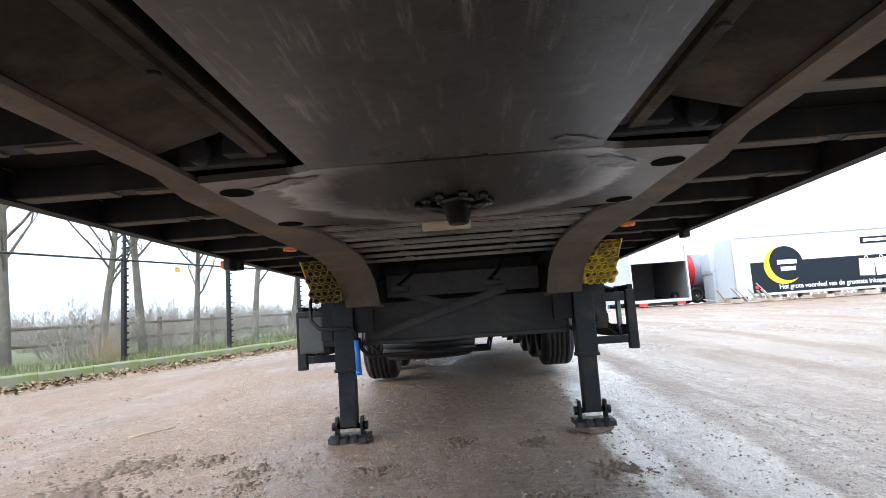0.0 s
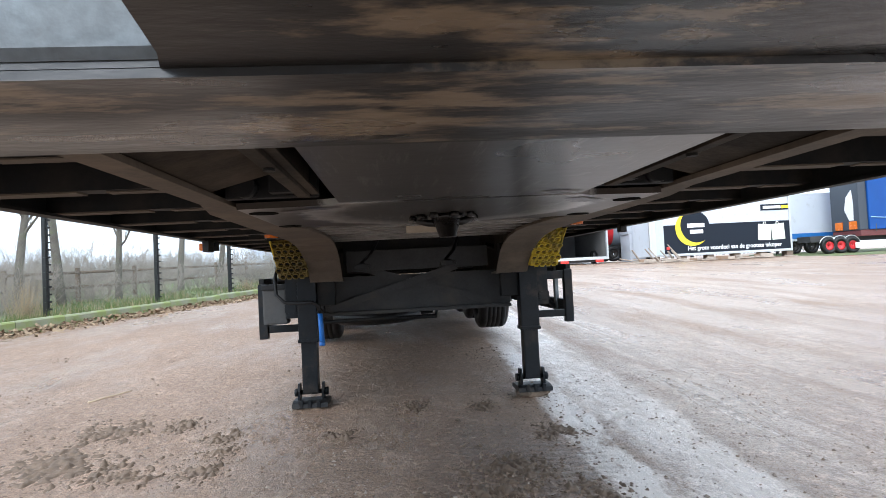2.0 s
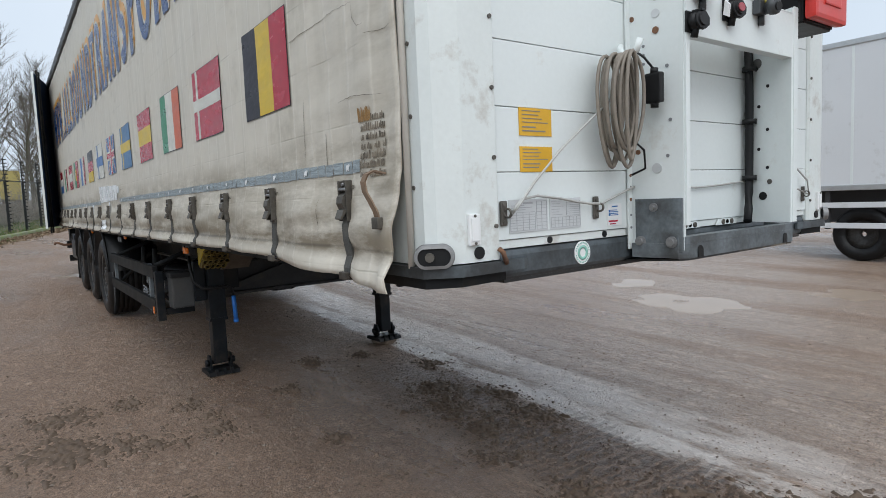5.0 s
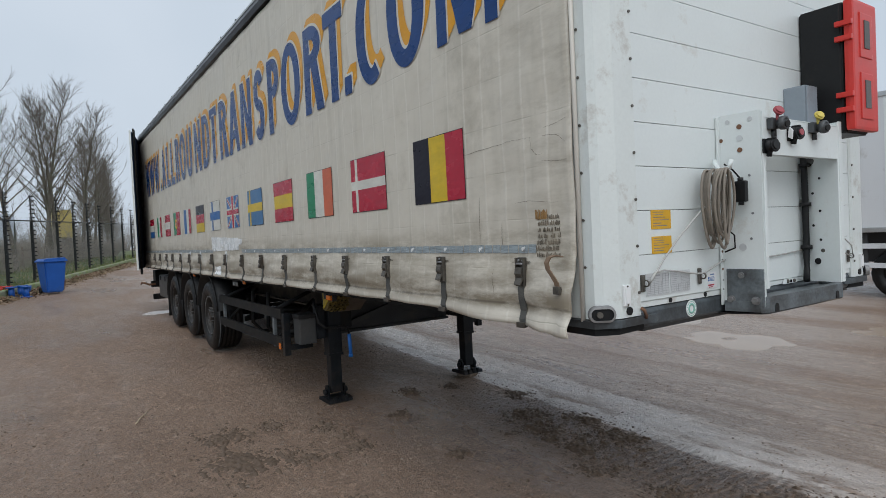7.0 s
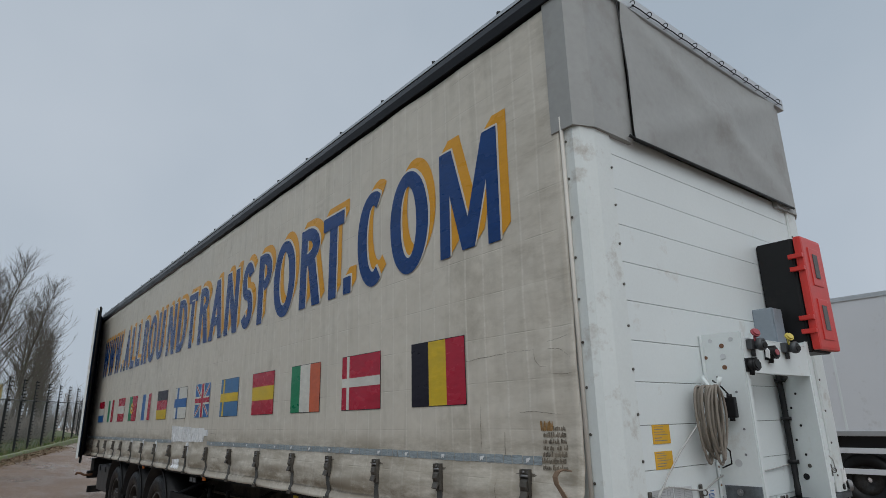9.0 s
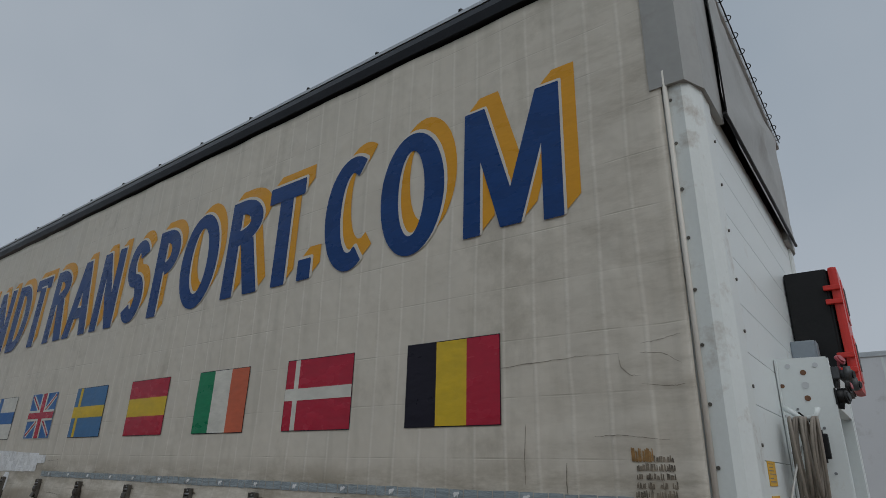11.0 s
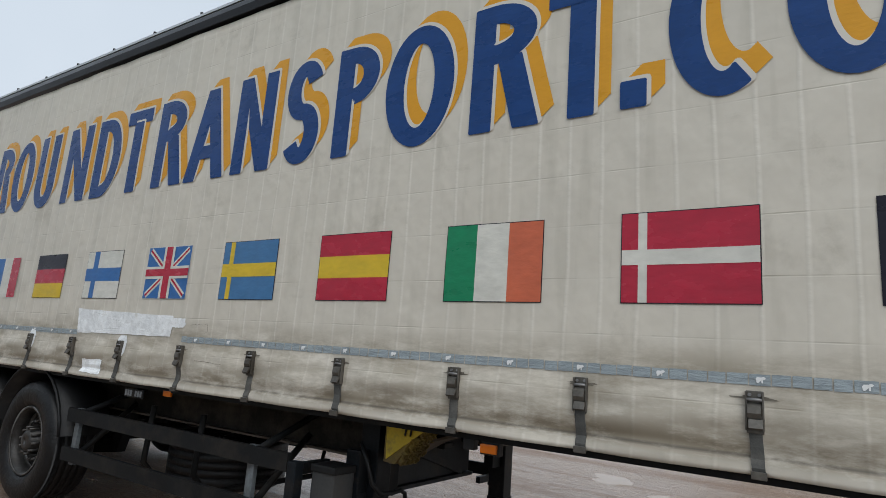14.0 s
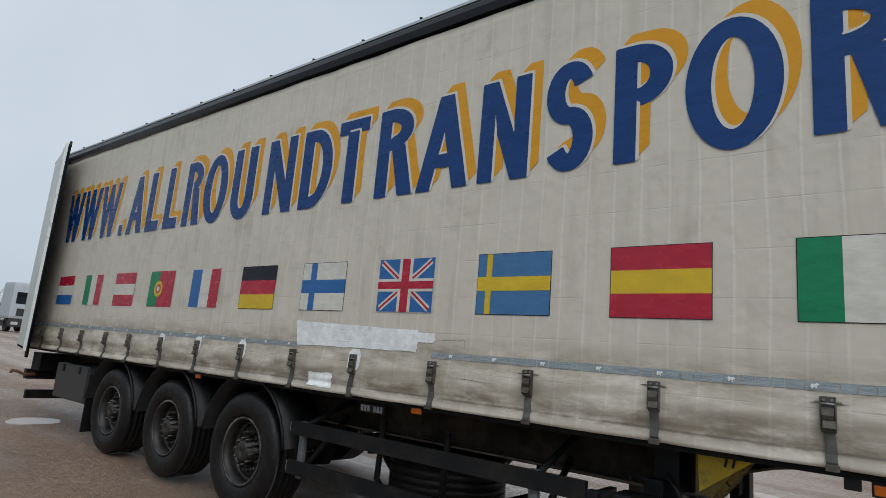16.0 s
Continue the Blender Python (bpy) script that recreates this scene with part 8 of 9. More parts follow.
def build_fence():
    e = thing("security_fence", "black steel fence with wire mesh and tall notched posts", "fence")
    pm = cm = None
    pts = [Vector((kerb_x(y) - 0.55, y, flat_z(kerb_x(y), y) + 0.1)) for y in FENCE_Y]
    for i, p in enumerate(pts):
        if pm is None:
            bm = B()
            box(bm, -0.04, 0.04, -0.04, 0.04, -0.3, 2.12, bevel=0.004)
            box(bm, -0.018, 0.018, -0.018, 0.018, 2.12, 2.95, bevel=0.002)
            box(bm, -0.044, 0.044, -0.044, 0.044, 2.10, 2.125, bevel=0.003)
            post = part("fence_post", bm, M_FENCE, e)
            pm = post.data
            bm = B()
            for k in range(20):
                z = 0.22 + 0.14 * k
                box(bm, 0.038, 0.115, -0.014, 0.014, z - 0.016, z + 0.016)
                if z > 2.1:
                    box(bm, -0.05, 0.0401, -0.014, 0.014, z - 0.016, z + 0.016)
            box(bm, 0.0402, 0.046, -0.01, 0.01, 0.2, 2.9)
            comb = part("insulator_strip", bm, M_BLACK, post, "black notched wire insulator strip")
            cm = comb.data
        else:
            post = new("fence_post", pm)
            post.parent = e
            comb = new("insulator_strip", cm)
            comb.parent = post
        q = pts[min(i + 1, len(pts) - 1)] - pts[max(i - 1, 0)]
        post.matrix_basis = Matrix.Translation(p) @ Matrix.Rotation(math.atan2(-q.x, q.y), 4, "Z")
    for a, b in zip(pts, pts[1:]):
        d = b - a
        bm = B()
        tube(bm, [a + Vector((0, 0, 2.08)), b + Vector((0, 0, 2.08))], 0.019, 8)
        part("top_rail", bm, M_FENCE, e)
        v, f = [], []

        def wire(p, q, r):
            s = (q - p).normalized()
            u = s.cross(Vector((0.9, 0.3, 0.2))).normalized()
            w = s.cross(u)
            k = len(v)
            for c in (p, q):
                for j in range(3):
                    g = 2.094 * j
                    v.append(c + r * (math.cos(g) * u + math.sin(g) * w))
            for j in range(3):
                f.append((k + j, k + (j + 1) % 3, k + 3 + (j + 1) % 3, k + 3 + j))
        for k in range(20):
            z = 0.22 + 0.14 * k
            off = Vector((0.066, 0, z))
            wire(a + off, b + off, 0.0011)
        if a.y < 34:
            L, H, s = d.length, 2.02, 0.075
            k = -H
            while k < L:
                for sg in (0, 1):
                    u0, z0, u1, z1 = k, 0.0, k + H, H
                    if u0 < 0:
                        z0, u0 = -u0, 0.0
                    if u1 > L:
                        z1, u1 = H - (u1 - L), L
                    if sg:
                        z0, z1 = H - z0, H - z1
                    if abs(u1 - u0) > 0.02:
                        wire(a + d * (u0 / L) + Vector((-0.034, 0, z0 + 0.05)), a + d * (u1 / L) + Vector((-0.034, 0, z1 + 0.05)), 0.0014)
                k += s
        me = bpy.data.meshes.new("wire_mesh")
        me.from_pydata(v, [], f)
        me.materials.append(M_WIRE)
        ob = new("wire_mesh", me)
        ob.parent = e
        tagged(ob, "thin galvanised wire mesh")
    bm = B()
    a, b = pts[7], pts[8]
    c = a.lerp(b, 0.42) + Vector((0.075, 0, 1.93))
    d = (b - a).normalized() * 0.075
    prism(bm, [(c.x - 0.002, c.y - 0.075), (c.x + 0.002, c.y - 0.075), (c.x + 0.046, c.y + 0.075), (c.x + 0.042, c.y + 0.075)], "z", c.z - 0.06, c.z + 0.06)
    part("warning_sign", bm, M_YPLATE, e, "small yellow warning plate hung on the wires")
    return e


build_fence()


# ---- bare trees, bushes, farm things behind the fence ----
def limb(v, f, p, d, r, length, seg, steps, rnd, bend, r1=0.4):
    """A tapering crooked limb; returns points and directions along it."""
    out = []
    base = None
    for i in range(steps + 1):
        t = i / steps
        rad = r * (1 - t * (1 - r1))
        s = d.cross(Vector((0.31, 0.95, 0.05))).normalized()
        u = s.cross(d)
        k = len(v)
        for j in range(seg):
            a = 6.2832 * j / seg
            v.append(p + rad * (math.cos(a) * s + math.sin(a) * u))
        if base is not None:
            for j in range(seg):
                f.append((base + j, base + (j + 1) % seg, k + (j + 1) % seg, k + j))
        base = k
        out.append((p.copy(), d.copy(), rad))
        p = p + d * (length / steps)
        d = (d + Vector((rnd.gauss(0, bend), rnd.gauss(0, bend), rnd.gauss(0, bend) + bend * 0.6))).normalized()
    return out


def bare_tree(seed, height, first):
    rnd = random.Random(seed)
    tv, tf, bv, bf, sv, sf = [], [], [], [], [], []
    trunk = limb(tv, tf, Vector((0, 0, -0.2)), Vector((rnd.gauss(0, 0.03), rnd.gauss(0, 0.03), 1)).normalized(), height * 0.0135, height, 9, 16, rnd, 0.028, 0.06)
    tips = []
    for k in range(34):
        t = first + (0.97 - first) * (k / 33) ** 0.9
        i = min(15, int(t * 16))
        p, d, rad = trunk[i]
        p = p.lerp(trunk[i + 1][0], t * 16 - i)
        a = k * 2.4 + rnd.uniform(-0.5, 0.5)
        up = rnd.uniform(0.75, 1.45) + 0.45 * t
        dd = Vector((math.cos(a), math.sin(a), up)).normalized()
        u_ = (t - first) / (1 - first)
        length = height * (0.40 * (1 - u_) ** 0.8 * (0.62 + 0.38 * math.sin(math.pi * min(1.0, u_ * 1.6 + 0.1))) + 0.05) * rnd.uniform(0.7, 1.25)
        if t < first + 0.06:
            length *= 0.6
        tips += limb(bv, bf, p, dd, max(0.016, rad * 0.42), length, 5, 6, rnd, 0.09, 0.25)[1:]
    for p, d, rad in tips:
        for _ in range(rnd.choice((1, 2, 2))):
            dd = (d + Vector((rnd.gauss(0, 0.55), rnd.gauss(0, 0.55), rnd.uniform(-0.05, 0.6)))).normalized()
            sub = limb(sv, sf, p, dd, max(0.008, rad * 0.45), height * rnd.uniform(0.035, 0.085), 3, 3, rnd, 0.12, 0.3)
            for q, e, _r in sub[1:]:
                for _ in range(rnd.choice((1, 2))):
                    ee = (e + Vector((rnd.gauss(0, 0.5), rnd.gauss(0, 0.5), rnd.uniform(0, 0.6)))).normalized()
                    limb(sv, sf, q, ee, 0.0068, height * rnd.uniform(0.02, 0.05), 3, 2, rnd, 0.1, 0.4)
    e = thing("bare_tree", "tall leafless roadside tree with upswept grey branches", "tree", "row of bare trees")
    for nm, v, f, m in (("trunk", tv, tf, M_BARK), ("limb", bv, bf, M_BARK), ("crown", sv, sf, M_TWIG)):
        me = bpy.data.meshes.new(nm)
        me.from_pydata(v, [], f)
        me.shade_smooth()
        me.materials.append(m)
        new(nm, me).parent = e
    return e


TREES = [bare_tree(3, 10.3, 0.24), bare_tree(8, 11.0, 0.30), bare_tree(21, 9.6, 0.22)]
TREE_Y = [6.5, 9.6, 12.6, 14.4, 15.8, 17.6, 20.7, 23.1, 26.8, 30.5, 33.8, 34.9, 37.5, 40.1, 43.7, 48.2, 52, 56, 60, 64, 68, 73, 78, 84, 90, 97, 104, 112, 120]
rt = random.Random(5)
for i, ty in enumerate(TREE_Y):
    tx = kerb_x(ty) - 4.0 + rt.uniform(-0.4, 0.4)
    m = Matrix.Translation((tx, ty, flat_z(tx, ty) + 0.1)) @ Matrix.Rotation(rt.uniform(0, 6.28), 4, "Z") @ Matrix.Diagonal((*[rt.uniform(0.82, 0.96)] * 3, 1))
    if i < 3:
        TREES[i].matrix_basis = m
    else:
        copy_thing(TREES[i % 3], m)


def bush(seed, r, h):
    rnd = random.Random(seed)
    v, f = [], []
    for _ in range(60):
        a, q = rnd.uniform(0, 6.28), math.sqrt(rnd.random())
        p = Vector((math.cos(a) * r * q * 0.5, math.sin(a) * r * q * 0.5, -0.05))
        d = Vector((math.cos(a) * q * 0.6 + rnd.gauss(0, 0.15), math.sin(a) * q * 0.6 + rnd.gauss(0, 0.15), 1)).normalized()
        for pp, dd, _r in limb(v, f, p, d, 0.007, h * rnd.uniform(0.6, 1.0), 3, 5, rnd, 0.12, 0.4)[1:]:
            for _k in range(4):
                e = (dd + Vector((rnd.gauss(0, 0.6), rnd.gauss(0, 0.6), rnd.uniform(-0.1, 0.5)))).normalized()
                limb(v, f, pp, e, 0.004, h * rnd.uniform(0.1, 0.3), 3, 2, rnd, 0.15, 0.5)
    me = bpy.data.meshes.new("bare_bush")
    me.from_pydata(v, [], f)
    me.materials.append(M_SCRUB)
    return tagged(new("bare_bush", me), "tangled leafless brown bush behind the fence", "bush", "bare bushes")


M_SCRUB = mat("bare_scrub", (0.28, 0.25, 0.215), 0.9, var=0.35, scale=1.5, bump=0.1)
BUSHES = [bush(31, 1.6, 2.2), bush(32, 1.3, 1.8)]
rt = random.Random(9)
for i in range(90):
    ty = -2 + i * 0.75 + rt.uniform(-0.5, 0.5)
    tx = kerb_x(ty) - rt.choice((2.6, 3.4, 5.5, 7.5, 10.0)) - rt.uniform(0, 1.2)
    s = rt.uniform(0.6, 1.2)
    m = Matrix.Translation((tx, ty, flat_z(tx, ty) + 0.12)) @ Matrix.Rotation(rt.uniform(0, 6.28), 4, "Z") @ Matrix.Diagonal((s * 1.2, s * 1.2, s, 1))
    if i < 2:
        BUSHES[i].matrix_basis = m
    else:
        copy_thing(BUSHES[i % 2], m)


def far_woods():
    """A distant belt of leafless trees: many upswept twig fans along an uneven line."""
    rnd = random.Random(77)
    v, f = [], []
    for i in range(1500):
        y = rnd.uniform(-30, 260)
        x = kerb_x(min(y, 60)) - rnd.uniform(60, 120) + 0.35 * max(0, y - 60)
        if y > 150:
            x = rnd.uniform(-140, 120)
            y = rnd.uniform(140, 200)
        h = rnd.uniform(3, 8) * (1.7 if y > 138 else 1.0) * (0.75 + 0.5 * noise.noise((x * 0.04, y * 0.04, 0)))
        base = Vector((x, y, flat_z(x, y)))
        for _ in range(9):
            a = rnd.uniform(0, 6.28)
            d = Vector((math.cos(a) * 0.35, math.sin(a) * 0.35, 1)).normalized()
            tip = base + d * h * rnd.uniform(0.6, 1.0)
            limb(v, f, base, d, 0.07, (tip - base).length, 3, 2, rnd, 0.06, 0.3)
            for _k in range(5):
                q = base.lerp(tip, rnd.uniform(0.3, 0.95))
                e = Vector((rnd.gauss(0, 0.6), rnd.gauss(0, 0.6), 1)).normalized()
                limb(v, f, q, e, 0.035, h * rnd.uniform(0.1, 0.25), 3, 1, rnd, 0.1, 0.4)
    # Wood coloured paler than the near twigs to stand for distance haze.
    scatter_mesh("far_woods", v, f, [mat("hazed_far_wood", (0.27, 0.255, 0.24), 0.95, var=0.2, scale=0.1, bump=0.0)], "distant belt of leafless grey-brown trees", "woods")


far_woods()


def build_barn():
    e = thing("barn", "low farm barn with a wide grey sheet roof", "barn", at=(0, 0, 0))
    bm = B()
    box(bm, -17, -7.2, 72, 84, 0.6, 2.2)
    part("wall", bm, M_BRICKW, e)
    bm = B()
    prism(bm, [(71.2, 2.0), (78, 5.6), (84.8, 2.0), (84.8, 2.25), (78, 5.9), (71.2, 2.25)], "x", -17.6, -5.4)
    part("roof", bm, M_BARN, e, "weathered grey corrugated roof")
    bm = B()
    for k in range(26):
        x = -17.4 + k * 0.46
        prism(bm, [(71.2, 2.25), (78, 5.9), (78, 5.94), (71.2, 2.29)], "x", x, x + 0.08)
    part("roof_ribs", bm, M_BARN, e)
    bm = B()
    for x in (-15, -12, -9):
        box(bm, x - 0.5, x + 0.5, 71.97, 72.03, 1.2, 1.9)
    part("window", bm, M_GLASS, e)


build_barn()


def build_shed():
    e = thing("yellow_container", "faded yellow site container on timber blocks behind the trees", "container")
    x0, y0 = -2.2, 62
    z0 = flat_z(x0, y0) + 1.9
    bm = B()
    box(bm, x0, x0 + 1.5, y0, y0 + 6, z0, z0 + 2.5, bevel=0.04)
    part("body", bm, mat("faded_yellow_paint", (0.42, 0.34, 0.12), 0.6, var=0.15, scale=1, bump=0.1), e)
    bm = B()
    for k in range(22):
        box(bm, x0 + 1.5, x0 + 1.53, y0 + 0.15 + k * 0.26, y0 + 0.28 + k * 0.26, z0 + 0.15, z0 + 2.3)
    for k in range(5):
        box(bm, x0 + 0.15 + k * 0.28, x0 + 0.28 + k * 0.28, y0 - 0.03, y0, z0 + 0.15, z0 + 2.3)
    part("ribs", bm, MATS["faded_yellow_paint"], e)
    bm = B()
    box(bm, x0 - 0.05, x0 + 1.55, y0 - 0.05, y0 + 6.05, z0 + 2.5, z0 + 2.62, bevel=0.02)
    part("roof", bm, M_TRAILWHITE, e)
    bm = B()
    for dx in (0.1, 1.1):
        for dy in (0.2, 5.2):
            box(bm, x0 + dx, x0 + dx + 0.3, y0 + dy, y0 + dy + 0.5, z0 - 1.9, z0, bevel=0.02)
    part("timber_block", bm, M_WOOD, e)


build_shed()


def build_rail_fence():
    e = thing("timber_rail_fence", "dark weathered timber post and rail fence", "fence")
    pts = []
    for k in range(26):
        y = 2 + k * 2.2
        x = kerb_x(y) - 4.9
        pts.append(Vector((x, y, flat_z(x, y) + 0.1)))
    me = None
    for p in pts:
        if me is None:
            bm = B()
            box(bm, -0.05, 0.05, -0.05, 0.05, -0.3, 1.0, bevel=0.008)
            ob = part("post", bm, M_WOOD, e)
            me = ob.data
        else:
            ob = new("post", me)
            ob.parent = e
        ob.location = p
    for a, b in zip(pts, pts[1:]):
        for z in (0.45, 0.86):
            bm = B()
            tube(bm, [a + Vector((0.06, 0, z)), b + Vector((0.06, 0, z))], 0.045, 6)
            part("rail", bm, M_WOOD, e)


build_rail_fence()


def build_bin():
    x, y = -2.95, 18.9
    e = thing("wheelie_bin", "blue plastic wheelie bin standing by the kerb", "bin", at=(x, y, flat_z(x, y)))
    bm = B()
    lo = [(-0.21, -0.24), (0.21, -0.24), (0.21, 0.24), (-0.21, 0.24)]
    hi = [(-0.28, -0.33), (0.28, -0.33), (0.28, 0.33), (-0.28, 0.33)]
    va = [bm.verts.new((a, b, 0.05)) for a, b in lo]
    vb = [bm.verts.new((a, b, 0.92)) for a, b in hi]
    for i in range(4):
        bm.faces.new([va[i], va[(i + 1) % 4], vb[(i + 1) % 4], vb[i]])
    bm.faces.new(va[::-1])
    bm.faces.new(vb)
    bmesh.ops.bevel(bm, geom=[q for q in bm.edges], offset=0.03, segments=2, affect="EDGES")
    part("body", bm, M_BINBLUE, e)
    bm = B()
    box(bm, -0.31, 0.31, -0.36, 0.36, 0.92, 0.96, bevel=0.015)
    prism(bm, [(-0.30, 0.96), (0.30, 0.96), (0.24, 1.03), (-0.24, 1.01)], "y", -0.34, 0.34)
    part("lid", bm, M_BINBLUE, e, "slightly domed blue lid")
    bm = B()
    tube(bm, [(-0.22, 0.36, 0.93), (-0.22, 0.42, 0.95), (0.22, 0.42, 0.95), (0.22, 0.36, 0.93)], 0.015, 8)
    part("handle", bm, M_BINBLUE, e)
    for s in (-0.23, 0.23):
        bm = B()
        lathe(bm, [(0.03, -0.02), (0.09, -0.025), (0.1, 0), (0.09, 0.025), (0.03, 0.02)], (s, 0.24, 0.1), "x", 16)
        part("wheel", bm, M_RUBBER, e)
    e.rotation_euler = (0, 0, 0.3)
    # Fittings heaped beside the bin.
    rnd = random.Random(4)
    for i, (dx, dy, m, lab, nm) in enumerate(((-0.95, -0.5, M_BINBLUE, "blue pipe fitting with a round flange", "pipe_fitting"), (-0.75, -0.15, M_BINBLUE, "blue pipe fitting lying on its side", "pipe_fitting"), (-1.05, 0.0, M_RED, "red valve wheel on a short stem", "valve"), (-0.62, -0.6, M_BINBLUE, "blue pipe fitting half sunk in leaves", "pipe_fitting"))):
        px, py = x + dx, y + dy
        z = flat_z(px, py)
        h = thing(nm, lab, "pipe fitting", "blue and red fittings by the bin", at=(px, py, z))
        bm = B()
        cyl(bm, (0, 0, 0.14), (0, 0, 1), 0.075, 0.28, 14)
        part("pipe", bm, m, h)
        bm = B()
        cyl(bm, (0, 0, 0.015), (0, 0, 1), 0.14, 0.03, 18)
        part("base_flange", bm, m, h)
        bm = B()
        cyl(bm, (0, 0, 0.29), (0, 0, 1), 0.13, 0.03, 18)
        tube(bm, [(0.06, 0, 0.17), (0.16, 0.02, 0.2), (0.2, 0.03, 0.3)], 0.04, 8)
        part("branch", bm, m, h)
        h.rotation_euler = (0, 0, rnd.uniform(0, 6))


M_BINBLUE = mat("bin_blue_plastic", (0.012, 0.10, 0.42), 0.42, var=0.12, scale=4, bump=0.05, dirt=(0.05, 0.1, 0.22), dirt_amt=0.15)
build_bin()


# ---- vehicles standing across the yard ----
def far_wheel(name, e, x, y, z, r, rim, axis="x"):
    bm = B()
    lathe(bm, [(r * 0.55, -0.13), (r * 0.93, -0.14), (r, -0.09), (r, 0.09), (r * 0.93, 0.14), (r * 0.55, 0.13)], (x, y, z), axis, 22)
    w = part("wheel", bm, M_RUBBER, e)
    bm = B()
    lathe(bm, [(0.05, -0.05), (r * 0.35, -0.03), (r * 0.56, -0.11), (r * 0.56, 0.11), (r * 0.35, 0.03), (0.05, 0.05)], (x, y, z), axis, 18)
    part("rim", bm, rim, w)


def build_box_body():
    g = flat_z(19, 33)
    e = thing("demountable_box", "white and navy demountable box body on timber blocks", "box body")
    x0, x1, y0, y1, z0, z1 = 14.8, 23.6, 33.0, 35.5, 0.98, 4.28
    bm = B()
    box(bm, x0 + 0.05, x1 - 0.05, y0 + 0.02, y1, z0, z1 - 0.06, bevel=0.03)
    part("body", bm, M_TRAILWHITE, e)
    bm = B()
    box(bm, x0 + 0.9, x1 - 0.05, y0 + 0.004, y0 + 0.02, z0 + 0.12, 2.78)
    part("lower_print", bm, M_NAVY, e, "dark navy printed lower half")
    bm = B()
    box(bm, x0, x1, y0 - 0.02, y0 + 0.06, z1 - 0.09, z1, bevel=0.02)
    part("roof_edge", bm, M_ALU, e)
    bm = B()
    box(bm, x0, x1, y0 - 0.02, y0 + 0.06, z0 - 0.02, z0 + 0.12, bevel=0.02)
    part("sill", bm, M_ALU, e)
    for a in (x0, x1 - 0.12):
        bm = B()
        box(bm, a, a + 0.12, y0 - 0.03, y0 + 0.1, z0, z1, bevel=0.03)
        part("corner_post", bm, M_ALU, e)
    bm = B()
    box(bm, x0 + 0.42, x0 + 0.88, y0 + 0.006, y0 + 0.02, z0 + 0.12, z1 - 0.1)
    part("front_panel", bm, mat("pale_green_panel", (0.42, 0.50, 0.50), 0.5, var=0.1, bump=0.02), e)
    # Round emblem: black disc with a yellow crescent on its edge.
    cx, cz, r = 17.45, 2.56, 0.98
    bm = B()
    cyl(bm, (cx + 0.12, y0 + 0.0, cz + 0.08), (0, 1, 0), r * 0.97, 0.012, 48)
    part("disc", bm, M_NAVY, e)
    bm = B()
    outer, inner = [], []
    for k in range(31):
        a = radians(100 + 215 * k / 30)
        outer.append((cx + r * 1.06 * math.cos(a), cz + r * 1.06 * math.sin(a)))
        t = math.sin(math.pi * k / 30)
        ri = r * (1.06 - 0.36 * t)
        inner.append((cx + ri * math.cos(a), cz + ri * math.sin(a)))
    vo = [bm.verts.new((a, y0 - 0.012, b)) for a, b in outer]
    vi = [bm.verts.new((a, y0 - 0.012, b)) for a, b in inner]
    for k in range(30):
        try:
            bm.faces.new([vo[k], vo[k + 1], vi[k + 1], vi[k]])
        except ValueError:
            pass
    bmesh.ops.remove_doubles(bm, verts=bm.verts, dist=0.001)
    part("crescent", bm, M_CRESC, e, "bright yellow crescent")
    for bx0, bx1, bz0, bz1 in ((17.15, 18.2, 2.6, 2.84), (17.3, 18.1, 2.24, 2.46)):
        bm = B()
        box(bm, bx0, bx1, y0 - 0.014, y0 - 0.004, bz0, bz1, bevel=0.003)
        part("emblem_bar", bm, M_STICKER, e)
    bm = B()
    box(bm, 21.75, 23.6, y0 + 0.0, y0 + 0.02, 3.42, 3.78)
    part("tag", bm, M_NAVY, e)
    for bx0, bx1, m in ((21.9, 23.0, M_STICKER), (23.05, 23.5, M_CRESC)):
        bm = B()
        box(bm, bx0, bx1, y0 - 0.006, y0 + 0.004, 3.52, 3.68)
        part("tag_bar", bm, m, e)
    for px, rot in ((21.9, 0.06), (22.75, -0.05)):
        bm = B()
        box(bm, -0.4, 0.4, -0.004, 0.008, -0.48, 0.46)
        ob = part("paper_print", bm, mat("pale_paper_print", (0.62, 0.68, 0.58), 0.6, var=0.1, bump=0.02), e, "pale printed sheet of paper")
        ob.matrix_basis = Matrix.Translation((px, y0 - 0.004, 2.15)) @ Matrix.Rotation(rot, 4, "Y")
        bm = B()
        tube(bm, [(-0.1, -0.01, 0.44), (-0.06, -0.01, 0.58), (0.04, -0.01, 0.58), (0.08, -0.01, 0.44)], 0.025, 6)
        part("clip", bm, M_STICKER, ob)
    cu = bpy.data.curves.new("slogan", "FONT")
    cu.body, cu.size, cu.extrude = "Het grote voordeel van de grootste inkoper", 0.36, 0.004
    cu.offset = 0.004
    cu.materials.append(M_STICKER)
    ob = new("slogan", cu)
    ob.parent = e
    tagged(ob, "white printed slogan")
    bpy.context.view_layer.update()
    ob.matrix_basis = Matrix.Translation((17.1, y0 - 0.004, 1.27)) @ Matrix.Rotation(radians(90), 4, "X") @ Matrix.Diagonal((5.8 / max(0.1, ob.dimensions.x), 1, 1, 1))
    bm = B()
    box(bm, x0 + 1.02, x0 + 1.2, y0 - 0.01, y0 + 0.01, 1.36, 1.52)
    part("reflector", bm, M_RED, e)
